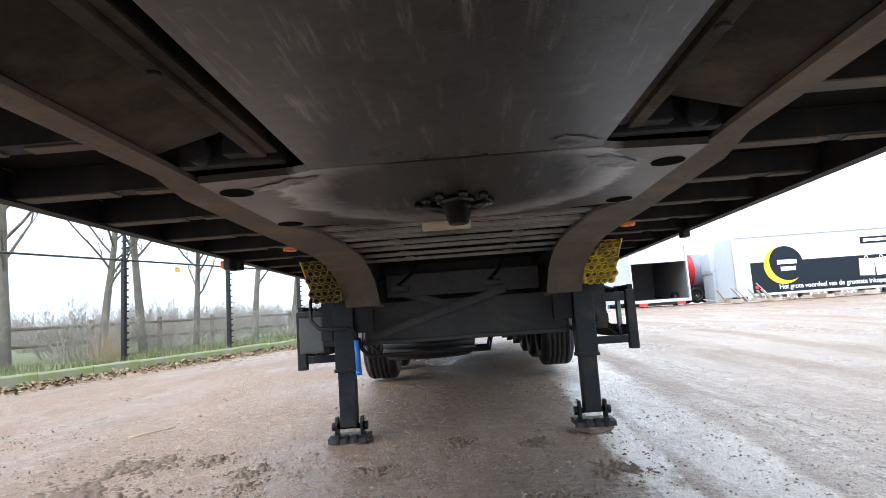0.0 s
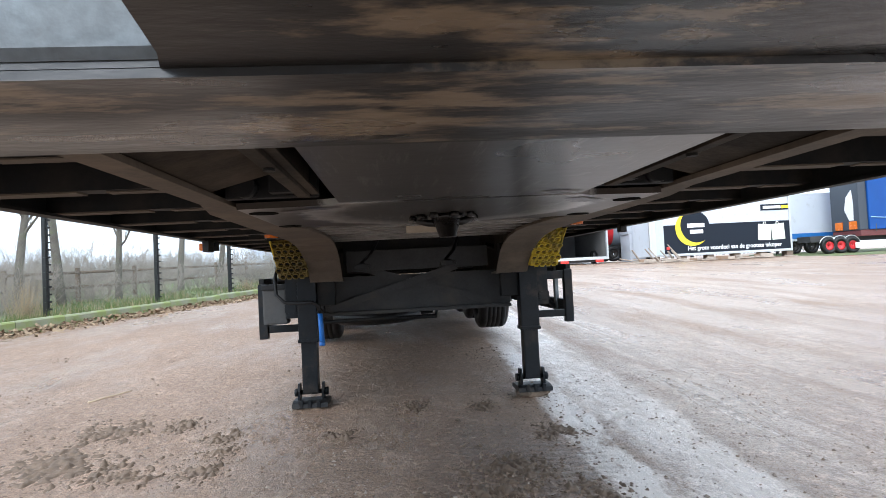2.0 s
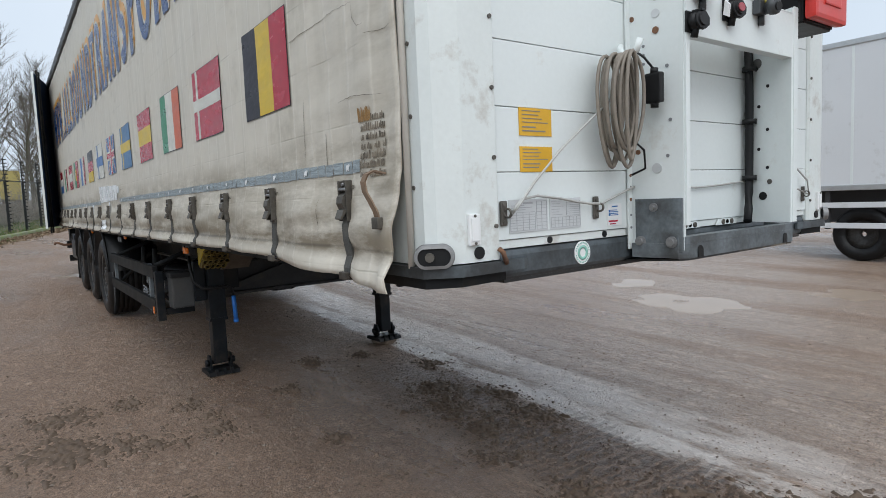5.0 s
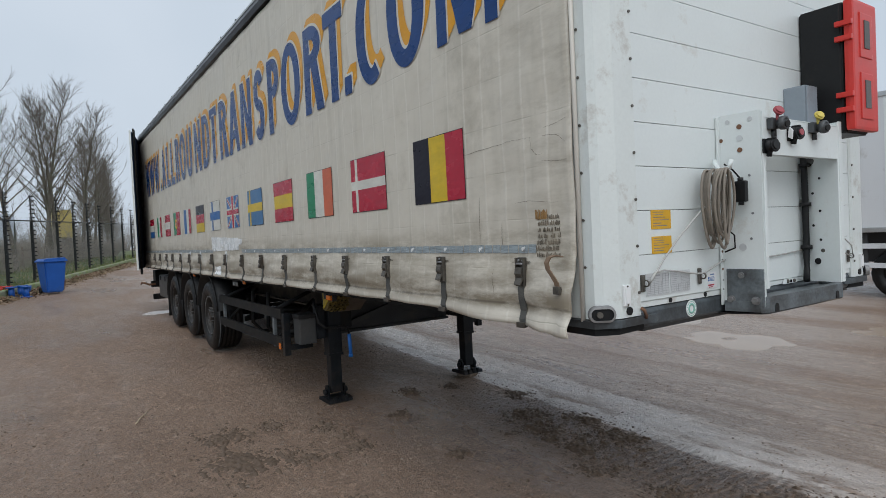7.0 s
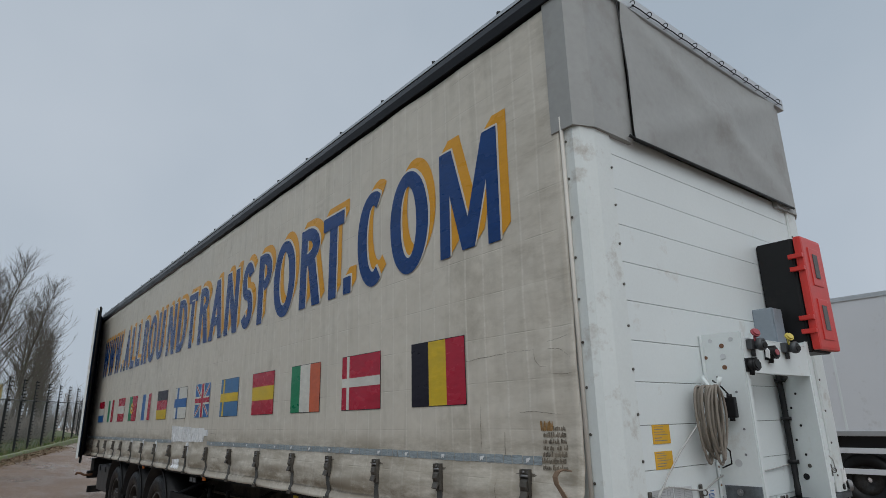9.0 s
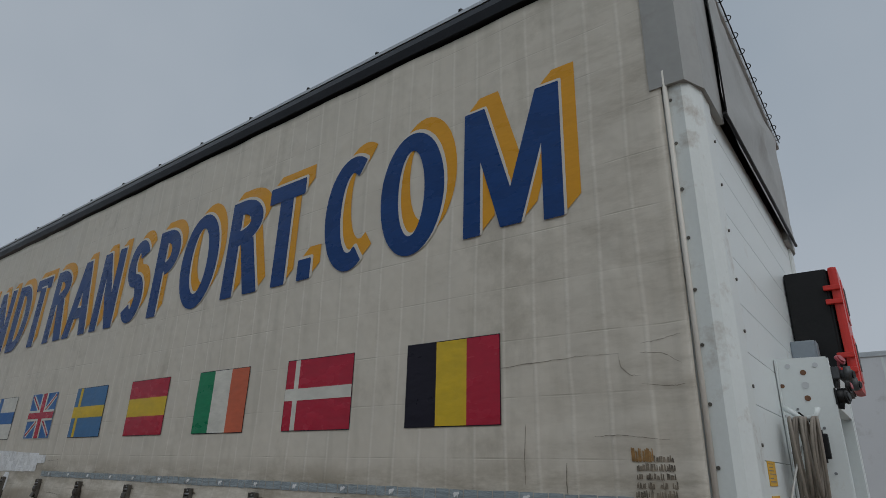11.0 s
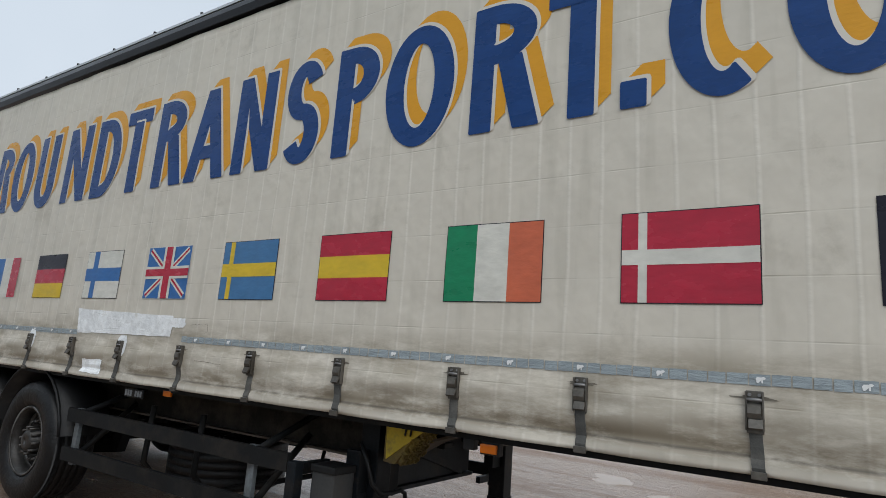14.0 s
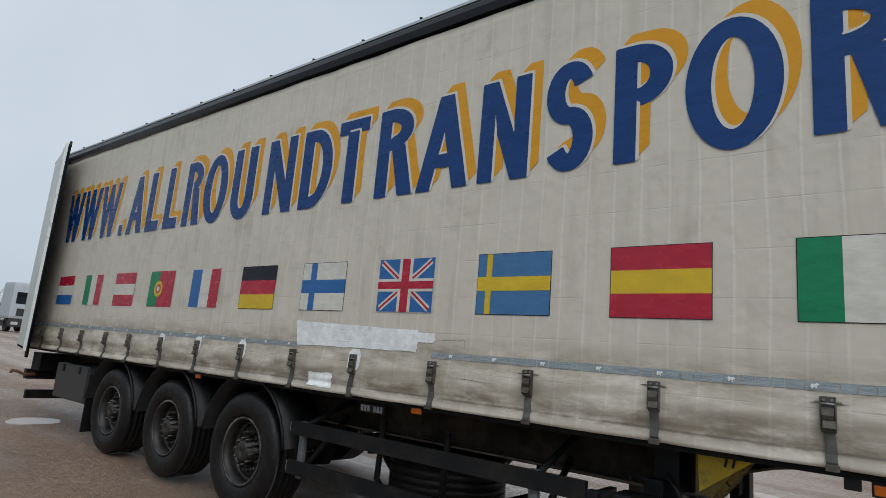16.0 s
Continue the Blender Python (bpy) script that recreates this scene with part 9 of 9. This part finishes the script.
    # Timber and blocks that carry it, and the debris line at its foot.
    for k in range(6):
        bx = x0 + 0.4 + k * 1.65
        b = thing("timber_block", "weathered timber block under the box body", "timber", "timber blocks", at=(bx, 33.25, flat_z(bx, 33.25)))
        bm = B()
        box(bm, -0.2, 0.2, -0.2, 0.3, -0.05, z0 - flat_z(bx, 33.25), bevel=0.02)
        part("block", bm, M_WOOD, b)


M_CRESC = mat("bright_yellow_print", (0.72, 0.58, 0.02), 0.4, var=0.05, bump=0.0)
build_box_body()


def build_debris():
    rnd = random.Random(15)
    for k in range(46):
        x = rnd.uniform(13.2, 16.2) if k < 22 else rnd.uniform(16, 24.5)
        y = 32.3 + rnd.uniform(-0.5, 0.4)
        h = rnd.uniform(0.6, 1.5)
        bm = B()
        if rnd.random() < 0.55:
            box(bm, -h / 2, h / 2, -0.06, 0.06, 0, 0.05, bevel=0.006)
            nm, lab, cat_, m = "loose_plank", "weathered plank lying in the debris", "plank", M_DEBRIS
            tilt = rnd.choice((0.0, 0.0, 0.2, 0.9)) if k < 22 else rnd.uniform(0, 0.12)
        else:
            s = rnd.uniform(0.12, 0.35)
            box(bm, -s, s, -s * 0.6, s * 0.6, 0, s * 0.7, bevel=0.03)
            nm, lab, cat_, m = "rubble_lump", "pale rubble lump at the yard's edge", "rubble", (M_DEBRIS if rnd.random() < 0.6 else M_LEATHER)
            tilt = 0
        ob = tagged(finish(nm, bm, m), lab, cat_, "debris at the yard's edge")
        ob.matrix_basis = Matrix.Translation((x, y, flat_z(x, y) + 0.03 + abs(math.sin(tilt)) * h / 2)) @ Matrix.Rotation(rnd.uniform(-0.5, 0.5), 4, "Z") @ Matrix.Rotation(tilt, 4, "Y")


M_DEBRIS = mat("pale_weathered_timber", (0.36, 0.31, 0.26), 0.9, var=0.35, scale=4, bump=0.4)
build_debris()


def build_open_truck():
    e = thing("box_truck", "white box truck with an open empty cargo body", "truck")
    x0, x1, y0, y1, z0, z1 = 9.95, 13.4, 36.0, 42.5, 1.12, 4.35
    t = 0.09
    for nm, a in (("side_wall", (x0, x0 + t, y0, y1, z0, z1)), ("side_wall", (x1 - t, x1, y0, y1, z0, z1)), ("roof", (x0 + t, x1 - t, y0, y1, z1 - t, z1)), ("floor_deck", (x0 + t, x1 - t, y0, y1, z0, z0 + t)), ("front_wall", (x0 + t, x1 - t, y1 - t, y1, z0 + t, z1 - t))):
        bm = B()
        box(bm, *a)
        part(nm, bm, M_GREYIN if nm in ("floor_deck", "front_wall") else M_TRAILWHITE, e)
    for a in (x0 + t, x1 - t - 0.01):
        bm = B()
        box(bm, a, a + 0.01, y0 + 0.1, y1 - t, z0 + t, z1 - t)
        part("lining", bm, M_GREYIN, e, "grey scuffed interior lining")
    bm = B()
    box(bm, x0 + t, x1 - t, y0 + 0.02, y0 + 0.12, z1 - 0.95, z1 - t)
    part("roller_door", bm, M_TRAILWHITE, e, "rolled-up white rear shutter")
    for a in (x0 - 0.03, x1 - 0.09):
        bm = B()
        box(bm, a, a + 0.12, y0 - 0.06, y0 + 0.06, z0 - 0.1, z1 + 0.03, bevel=0.02)
        part("rear_post", bm, M_ALU, e)
    bm = B()
    box(bm, x0 - 0.03, x1 + 0.03, y0 - 0.07, y0 + 0.06, z0 - 0.12, z0 + 0.06, bevel=0.02)
    part("rear_sill", bm, M_ALU, e)
    bm = B()
    box(bm, x0 + 0.6, x1 - 0.6, y0 + 0.1, y1 + 1, 0.85, z0)
    part("chassis", bm, M_DARKIN, e)
    for a in (x0 + 0.35, x1 - 0.85):
        bm = B()
        box(bm, a, a + 0.5, y0 - 0.1, y0 + 0.0, 0.84, 1.0, bevel=0.02)
        part("tail_lamp", bm, M_RED, e)
    for a in (x0 + 0.35, x1 - 0.35):
        far_wheel("wheel", e, a, y0 + 1.8, flat_z(a, 37.8) + 0.42, 0.42, M_RIM)
        far_wheel("wheel", e, a, y0 + 7.0, flat_z(a, 40) + 0.42, 0.42, M_RIM)
    bm = B()
    box(bm, x0 + 0.3, x1 - 0.3, y1 + 0.1, y1 + 1.9, 1.0, 3.4, bevel=0.15)
    part("cab", bm, M_TRAILWHITE, e)


def build_tanker():
    e = thing("tank_trailer", "red tank trailer with a grey stripe", "tank trailer")
    g = flat_z(14, 40)
    bm = B()
    cyl(bm, (17.4, 39.2, g + 2.1), (1, 0, 0), 1.05, 7.0, 32)
    bmesh.ops.bevel(bm, geom=[q for q in bm.edges if len(q.link_faces) == 2 and q.calc_face_angle(0) > 1.0], offset=0.25, segments=4, affect="EDGES")
    part("tank", bm, M_REDTANK, e)
    bm = B()
    lathe(bm, [(1.05, -0.85), (1.062, -0.85), (1.062, 0.85), (1.05, 0.85)], (15.5, 39.2, g + 2.1), "x", 32)
    part("stripe", bm, M_TANKGREY, e, "grey painted band")
    bm = B()
    box(bm, 13.9, 20.9, 38.8, 39.6, g + 0.85, g + 1.1)
    part("chassis", bm, M_DARKIN, e)
    for k in range(3):
        for yy in (38.3, 40.1):
            far_wheel("wheel", e, 14.6 + k * 1.25, yy, g + 0.5, 0.5, M_RIM, "y")
    for a in (18.8, 20.2):
        bm = B()
        box(bm, a - 0.08, a + 0.08, 38.4, 38.6, g, g + 1.0)
        part("support_leg", bm, M_DARKIN, e)
    bm = B()
    box(bm, 14.4, 18, 38.9, 39.5, g + 3.12, g + 3.2)
    part("walkway", bm, M_ALU, e)
    bm = B()
    box(bm, 15.0, 16.2, 36.6, 38.2, 2.5, 4.0, bevel=0.25)
    box(bm, 15.1, 16.1, 36.6, 38.2, flat_z(15, 37), 2.55, bevel=0.05)
    tagged(finish("van_cab", bm, M_TRAILWHITE), "white vehicle cab standing behind the box body", "cab")


build_open_truck()
build_tanker()


def build_far_trailers():
    # White trailer with a blue stripe, seen end-on beside the box body.
    g = flat_z(25, 36)
    e = thing("white_trailer", "white box trailer with a blue lower stripe", "trailer")
    bm = B()
    box(bm, 23.9, 29.5, 36.5, 39, g + 0.85, 4.7, bevel=0.05)
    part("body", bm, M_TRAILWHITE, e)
    bm = B()
    box(bm, 23.95, 29.4, 36.485, 36.5, g + 1.0, g + 1.35)
    part("stripe", bm, M_BLUINK, e, "blue stripe")
    bm = B()
    box(bm, 24.2, 29.2, 36.9, 38.6, g + 0.5, g + 0.85)
    part("chassis", bm, M_DARKIN, e)
    for k in range(3):
        far_wheel("wheel", e, 26.4 + k * 1.2, 36.8, g + 0.48, 0.48, M_RIM, "y")
    for a in (24.6, 25.2):
        bm = B()
        box(bm, a - 0.06, a + 0.06, 36.7, 36.9, g - 0.02, g + 0.9)
        part("support_leg", bm, M_DARKIN, e)
    # Blue curtain-sided trailer with red wheels on a grass strip.
    g = flat_z(28, 33)
    e = thing("blue_trailer", "blue curtain-sided trailer with red-rimmed wheels", "trailer")
    bm = B()
    box(bm, 28.62, 41.5, 33.0, 35.5, 2.0, 7.05, bevel=0.05)
    part("curtain", bm, M_TRUCKBLUE, e, "blue tarpaulin side")
    for k in range(14):
        x = 29.0 + k * 0.93
        bm = B()
        box(bm, x, x + 0.04, 32.985, 33.0, 1.85, 2.35)
        part("strap", bm, M_STRAP, e)
    bm = B()
    tube(bm, [(28.7 + 0.85 * k, 32.97, 2.75 - 0.07 * (k % 2)) for k in range(16)], 0.03, 6)
    part("rope", bm, mat("light_blue_rope", (0.2, 0.36, 0.6), 0.6, var=0.1), e)
    bm = B()
    box(bm, 28.1, 41.5, 33.1, 35.4, 1.62, 1.995, bevel=0.02)
    part("underframe", bm, mat("maroon_frame", (0.12, 0.03, 0.03), 0.6, var=0.2, bump=0.05), e)
    bm = B()
    box(bm, 28.05, 28.61, 33.1, 35.4, 2.0, 7.0, bevel=0.05)
    part("front_section", bm, M_TRUCKGREY, e, "dark grey rear section")
    for a in (33.3, 34.45):
        bm = B()
        box(bm, 28.01, 28.05, a, a + 0.62, 2.05, 2.55, bevel=0.02)
        part("lamp_cluster", bm, M_AMBER, e)
    bm = B()
    prism(bm, [(33.55, 2.6), (33.9, 2.62), (34.25, 3.3), (34.05, 4.1), (33.6, 4.5), (33.5, 3.6)], "x", 28.03, 28.046)
    part("peeled_patch", bm, M_NEARWHITE, e, "pale peeled patch on the rear door")
    for z in (5.15, 5.5):
        bm = B()
        box(bm, 28.03, 28.046, 33.9, 34.95, z, z + 0.16)
        part("writing_bar", bm, M_TANKGREY, e)
    for k in range(3):
        x = 26.1 + k * 0.75
        far_wheel("wheel", e, x, 33.3, g + 0.5, 0.5, M_REDTANK, "y")
        bm = B()
        arc = [(x + 0.58 * math.cos(radians(a)), 33.3, g + 0.5 + 0.58 * math.sin(radians(a))) for a in range(20, 165, 12)]
        tube(bm, arc, 0.03, 6)
        part("mudguard", bm, M_ALU, e)
    bm = B()
    box(bm, 25.2, 41, 33.6, 34.8, g + 0.75, 1.75)
    part("chassis", bm, M_DARKIN, e)
    bm = B()
    box(bm, 27.7, 30.2, 33.05, 33.15, g + 0.3, g + 0.62, bevel=0.02)
    part("side_guard", bm, M_STICKER, e)
    for a in (31.4, 36.0):
        bm = B()
        box(bm, a, a + 0.14, 33.2, 33.35, g - 0.02, 1.7)
        part("support_leg", bm, M_TANKGREY, e)
    # Grass strip they stand on.
    bm = B()
    nx, ny = 40, 10
    grid = [[bm.verts.new((23.6 + 26 * i / nx, 29.3 + (0.9 * noise.noise((i * 0.35, 0, 0)) if j == 0 else 0) - 0.1 * i + 14 * j / ny, 0)) for i in range(nx + 1)] for j in range(ny + 1)]
    for j in range(ny):
        for i in range(nx):
            bm.faces.new([grid[j][i], grid[j][i + 1], grid[j + 1][i + 1], grid[j + 1][i]])
    for v in bm.verts:
        v.co.z = flat_z(v.co.x, v.co.y) + 0.012
    tagged(finish("grass_strip", bm, M_VERGE), "thin strip of grass under the parked trailers", "grass", kind="structure")


build_far_trailers()


def build_near_trailer():
    """White box trailer parked alongside, its rear end towards the far yard."""
    x0, x1, y1 = 10.3, 12.85, 4.2
    e = thing("white_box_trailer", "plain white box trailer with a dark underframe deepened to stand for shadow", "trailer")
    bm = B()
    box(bm, x0, x1, y1 - 13.4, y1, 1.28, 3.88, bevel=0.03)
    part("body", bm, M_NEARWHITE, e)
    for z in (1.22, 3.82):
        bm = B()
        box(bm, x0 - 0.02, x0 + 0.04, y1 - 13.4, y1 + 0.01, z, z + 0.10, bevel=0.012)
        part("edge_rail", bm, M_ALU, e)
    bm = B()
    box(bm, x0 - 0.015, x1 + 0.015, y1 - 0.1, y1 + 0.03, 1.2, 3.92, bevel=0.02)
    part("rear_frame", bm, M_WHITE2, e)
    for k in range(1, 12):
        bm = B()
        box(bm, x0 - 0.006, x0, y1 - 13.3 + k * 1.1, y1 - 13.26 + k * 1.1, 1.33, 3.8)
        part("panel_seam", bm, M_WHITE2, e)
    # Underframe block made deep and dark to stand for the shadow beneath.
    bm = B()
    box(bm, x0 + 0.35, x1 - 0.35, y1 - 12.5, y1 - 0.1, 0.62, 1.22)
    part("chassis", bm, M_DARKIN, e)
    for z in (0.52, 0.9):
        bm = B()
        box(bm, x0 + 0.02, x0 + 0.06, y1 - 9.2, y1 - 0.3, z, z + 0.1, bevel=0.008)
        part("side_guard", bm, M_NEARWHITE, e, "white side guard rail")
    for yy in (y1 - 0.8, y1 - 3.0, y1 - 6.0, y1 - 9.0):
        bm = B()
        box(bm, x0 + 0.07, x0 + 0.13, yy, yy + 0.08, 0.5, 1.25)
        part("guard_bracket", bm, M_DARKIN, e)
    for k in range(3):
        for xx in (x0 + 0.3, x1 - 0.3):
            yy = y1 - 1.3 - k * 1.3
            far_wheel("wheel", e, xx, yy, flat_z(xx, yy) + 0.5, 0.5, M_RIM)
    for xx in (x0 + 0.5, x1 - 0.5):
        bm = B()
        box(bm, xx - 0.07, xx + 0.07, y1 - 10.2, y1 - 10.06, flat_z(xx, y1 - 10.1), 1.2, bevel=0.01)
        box(bm, xx - 0.16, xx + 0.16, y1 - 10.3, y1 - 9.96, flat_z(xx, y1 - 10.1) - 0.02, flat_z(xx, y1 - 10.1) + 0.04, bevel=0.01)
        part("landing_leg", bm, M_DARKIN, e)
    for yy in (y1 - 0.6, y1 - 4.5):
        bm = B()
        box(bm, x0 - 0.03, x0 - 0.01, yy, yy + 0.1, 1.24, 1.29)
        part("side_marker", bm, M_AMBER, e)


build_near_trailer()


def build_far_cab():
    e = thing("truck_cab", "white truck cab parked far across the yard", "truck")
    g = flat_z(9, 50)
    bm = B()
    box(bm, 8.7, 11.1, 50, 52.2, 1.75, 4.2, bevel=0.18)
    part("cab", bm, M_TRAILWHITE, e)
    bm = B()
    box(bm, 8.95, 10.85, 49.985, 50.1, 2.75, 3.55, bevel=0.04)
    part("windscreen", bm, M_GLASS, e)
    bm = B()
    box(bm, 8.8, 11.0, 49.95, 50.3, g + 0.35, 1.75, bevel=0.06)
    part("bumper", bm, M_DARKIN, e)
    for a in (8.9, 10.45):
        bm = B()
        box(bm, a, a + 0.4, 49.93, 49.97, 1.35, 1.55, bevel=0.02)
        part("headlight", bm, M_LABEL, e)
    bm = B()
    box(bm, 9.1, 10.7, 49.98, 50.0, 1.95, 2.45, bevel=0.02)
    part("grille", bm, M_DARKIN, e)
    for a in (9.0, 10.8):
        for yy in (51, 55):
            far_wheel("wheel", e, a, yy, g + 0.5, 0.5, M_RIM)
    bm = B()
    box(bm, 9.2, 10.6, 51, 57, 1.2, 1.6)
    part("chassis", bm, M_DARKIN, e)


build_far_cab()


# ---- mud, clods, pebbles, the fallen stick ----
def build_stick():
    a, b = Vector((-2.56, 4.23, 0)), Vector((-2.40, 4.62, 0))
    pts = []
    for k in range(7):
        p = a.lerp(b, k / 6)
        pts.append((p.x + 0.008 * math.sin(k * 2.1), p.y, ground_z(p.x, p.y) + 0.016))
    bm = B()
    tube(bm, pts, 0.008, 7, r_end=0.004)
    tagged(finish("stick", bm, M_DRYSTICK), "short pale broken wooden stick on the dirt", "stick")


M_DRYSTICK = mat("pale_bare_wood", (0.48, 0.38, 0.27), 0.85, var=0.3, scale=20, bump=0.3)
build_stick()

MUD = [(-1.98, 3.42, 0.30), (-1.58, 3.45, 0.17), (-1.24, 3.12, 0.14), (-1.2, 2.86, 0.14), (-1.22, 2.55, 0.17), (-2.05, 2.76, 0.38), (-1.6, 2.58, 0.22), (-1.68, 1.64, 0.18), (-1.97, 1.66, 0.2), (0.53, 1.45, 0.26), (0.1, 1.44, 0.2), (-0.12, 1.15, 0.18), (-0.08, 0.52, 0.22), (0.27, 0.07, 0.28), (0.53, -0.2, 0.34), (0.55, -0.45, 0.34), (0.9, -0.5, 0.3), (0.73, 2.9, 0.18), (-0.1, 3.67, 0.15), (0.36, 3.55, 0.13), (-0.54, 3.03, 0.12), (-0.65, 1.92, 0.13), (0.66, 1.91, 0.2), (0.35, 2.3, 0.25), (0.15, 1.9, 0.25)]
M_WETMUD = mat("churned_wet_mud", (0.115, 0.080, 0.055), 0.75, var=0.4, scale=16, bump=0.7, fine=90)
M_CLOD = mat("dirt_clods", (0.225, 0.165, 0.125), 0.85, var=0.4, scale=14, bump=0.5, fine=120)
M_PEBBLE = mat("small_pebbles", (0.25, 0.205, 0.17), 0.7, var=0.4, scale=7, bump=0.2)


def build_mud():
    for k, (cx, cy, r) in enumerate(MUD):
        n = 84
        v, f = [], []
        for j in range(n + 1):
            for i in range(n + 1):
                u, w = 2 * i / n - 1, 2 * j / n - 1
                x, y = cx + u * r * 1.3, cy + w * r * 1.3
                d = math.hypot(u, w * 0.9) + 0.45 * noise.noise((x * 6, y * 4, k)) + 0.55 * noise.noise((x * 17, y * 10, k)) + 0.55 * noise.noise((x * 42, y * 30, k)) + 0.22
                rim = max(0, min(1, (0.95 - d) / 0.6))
                h = rim * (0.004 + 0.030 * abs(noise.noise((x * 16 + y * 5, y * 9, k * 3))) + 0.016 * noise.noise((x * 40, y * 40, k))) - 0.010 * (1 - rim)
                v.append((x, y, ground_z(x, y) + h))
        w1 = n + 1
        for j in range(n):
            for i in range(n):
                f.append((j * w1 + i, j * w1 + i + 1, (j + 1) * w1 + i + 1, (j + 1) * w1 + i))
        me = bpy.data.meshes.new("churned_mud")
        me.from_pydata(v, [], f)
        me.shade_smooth()
        me.materials.append(M_WETMUD)
        tagged(new("churned_mud", me), "dark churned mud patch with crumbly ridges", "mud", "mud patches", "stuff")


build_mud()


def lumps(name, spots, mats, label, category):
    """Small irregular lumps, each an eight-sided stone of its own shape."""
    rnd = random.Random(len(spots))
    v, f, mi = [], [], []
    for x, y, r in spots:
        z = ground_z(x, y) + r * 0.2
        k = len(v)
        a = rnd.uniform(0, 6.28)
        ca, sa = math.cos(a), math.sin(a)
        for ux, uy, uz in ((1, 0, 0), (0, 1, 0), (-1, 0, 0), (0, -1, 0), (0, 0, 0.75), (0, 0, -0.7)):
            q = r * rnd.uniform(0.6, 1.25)
            jx, jy = rnd.gauss(0, 0.2) * r, rnd.gauss(0, 0.2) * r
            v.append((x + (ux * ca - uy * sa) * q + jx, y + (ux * sa + uy * ca) * q * 0.8 + jy, z + uz * q))
        for i in range(4):
            f += [(k + i, k + (i + 1) % 4, k + 4), (k + (i + 1) % 4, k + i, k + 5)]
        mi += [rnd.randrange(len(mats))] * 8
    scatter_mesh(name, v, f, mats, label, category, mi)


rs = random.Random(44)
clods = []
for cx, cy, r in MUD:
    for _ in range(60):
        clods.append((cx + rs.gauss(0, r * 0.6), cy + rs.gauss(0, r * 0.6), rs.uniform(0.003, 0.011) * (1.6 if rs.random() < 0.06 else 1)))
for _ in range(7500):
    x, y = rs.uniform(-4.5, 0.95), rs.uniform(-1, 7)
    if noise.noise((x * 0.8, y * 0.8, 6)) + 0.5 * noise.noise((x * 3.1, y * 2.2, 2)) > 0.08:
        clods.append((x, y, rs.uniform(0.003, 0.011) * (1.7 if rs.random() < 0.08 else 1)))
for _ in range(1500):
    y = rs.uniform(-1.6, 2.4)
    clods.append((0.22 + rs.gauss(0, 0.16), y, rs.uniform(0.004, 0.012)))
lumps("dirt_clods", clods, [M_CLOD, M_WETMUD], "crumbly brown clods of dirt", "clods")
stones = [(rs.uniform(-6.5, 8), rs.uniform(-2, 12), abs(rs.gauss(0, 0.0035)) + 0.0015) for _ in range(9000)]
stones += [(rs.uniform(-3.5, 2.5), rs.uniform(-0.6, 4.5), abs(rs.gauss(0, 0.004)) + 0.002) for _ in range(6000)]
lumps("pebbles", stones, [M_PEBBLE, M_PEBBLE, M_CLOD], "scattered small pebbles and grit in the dirt", "pebbles")
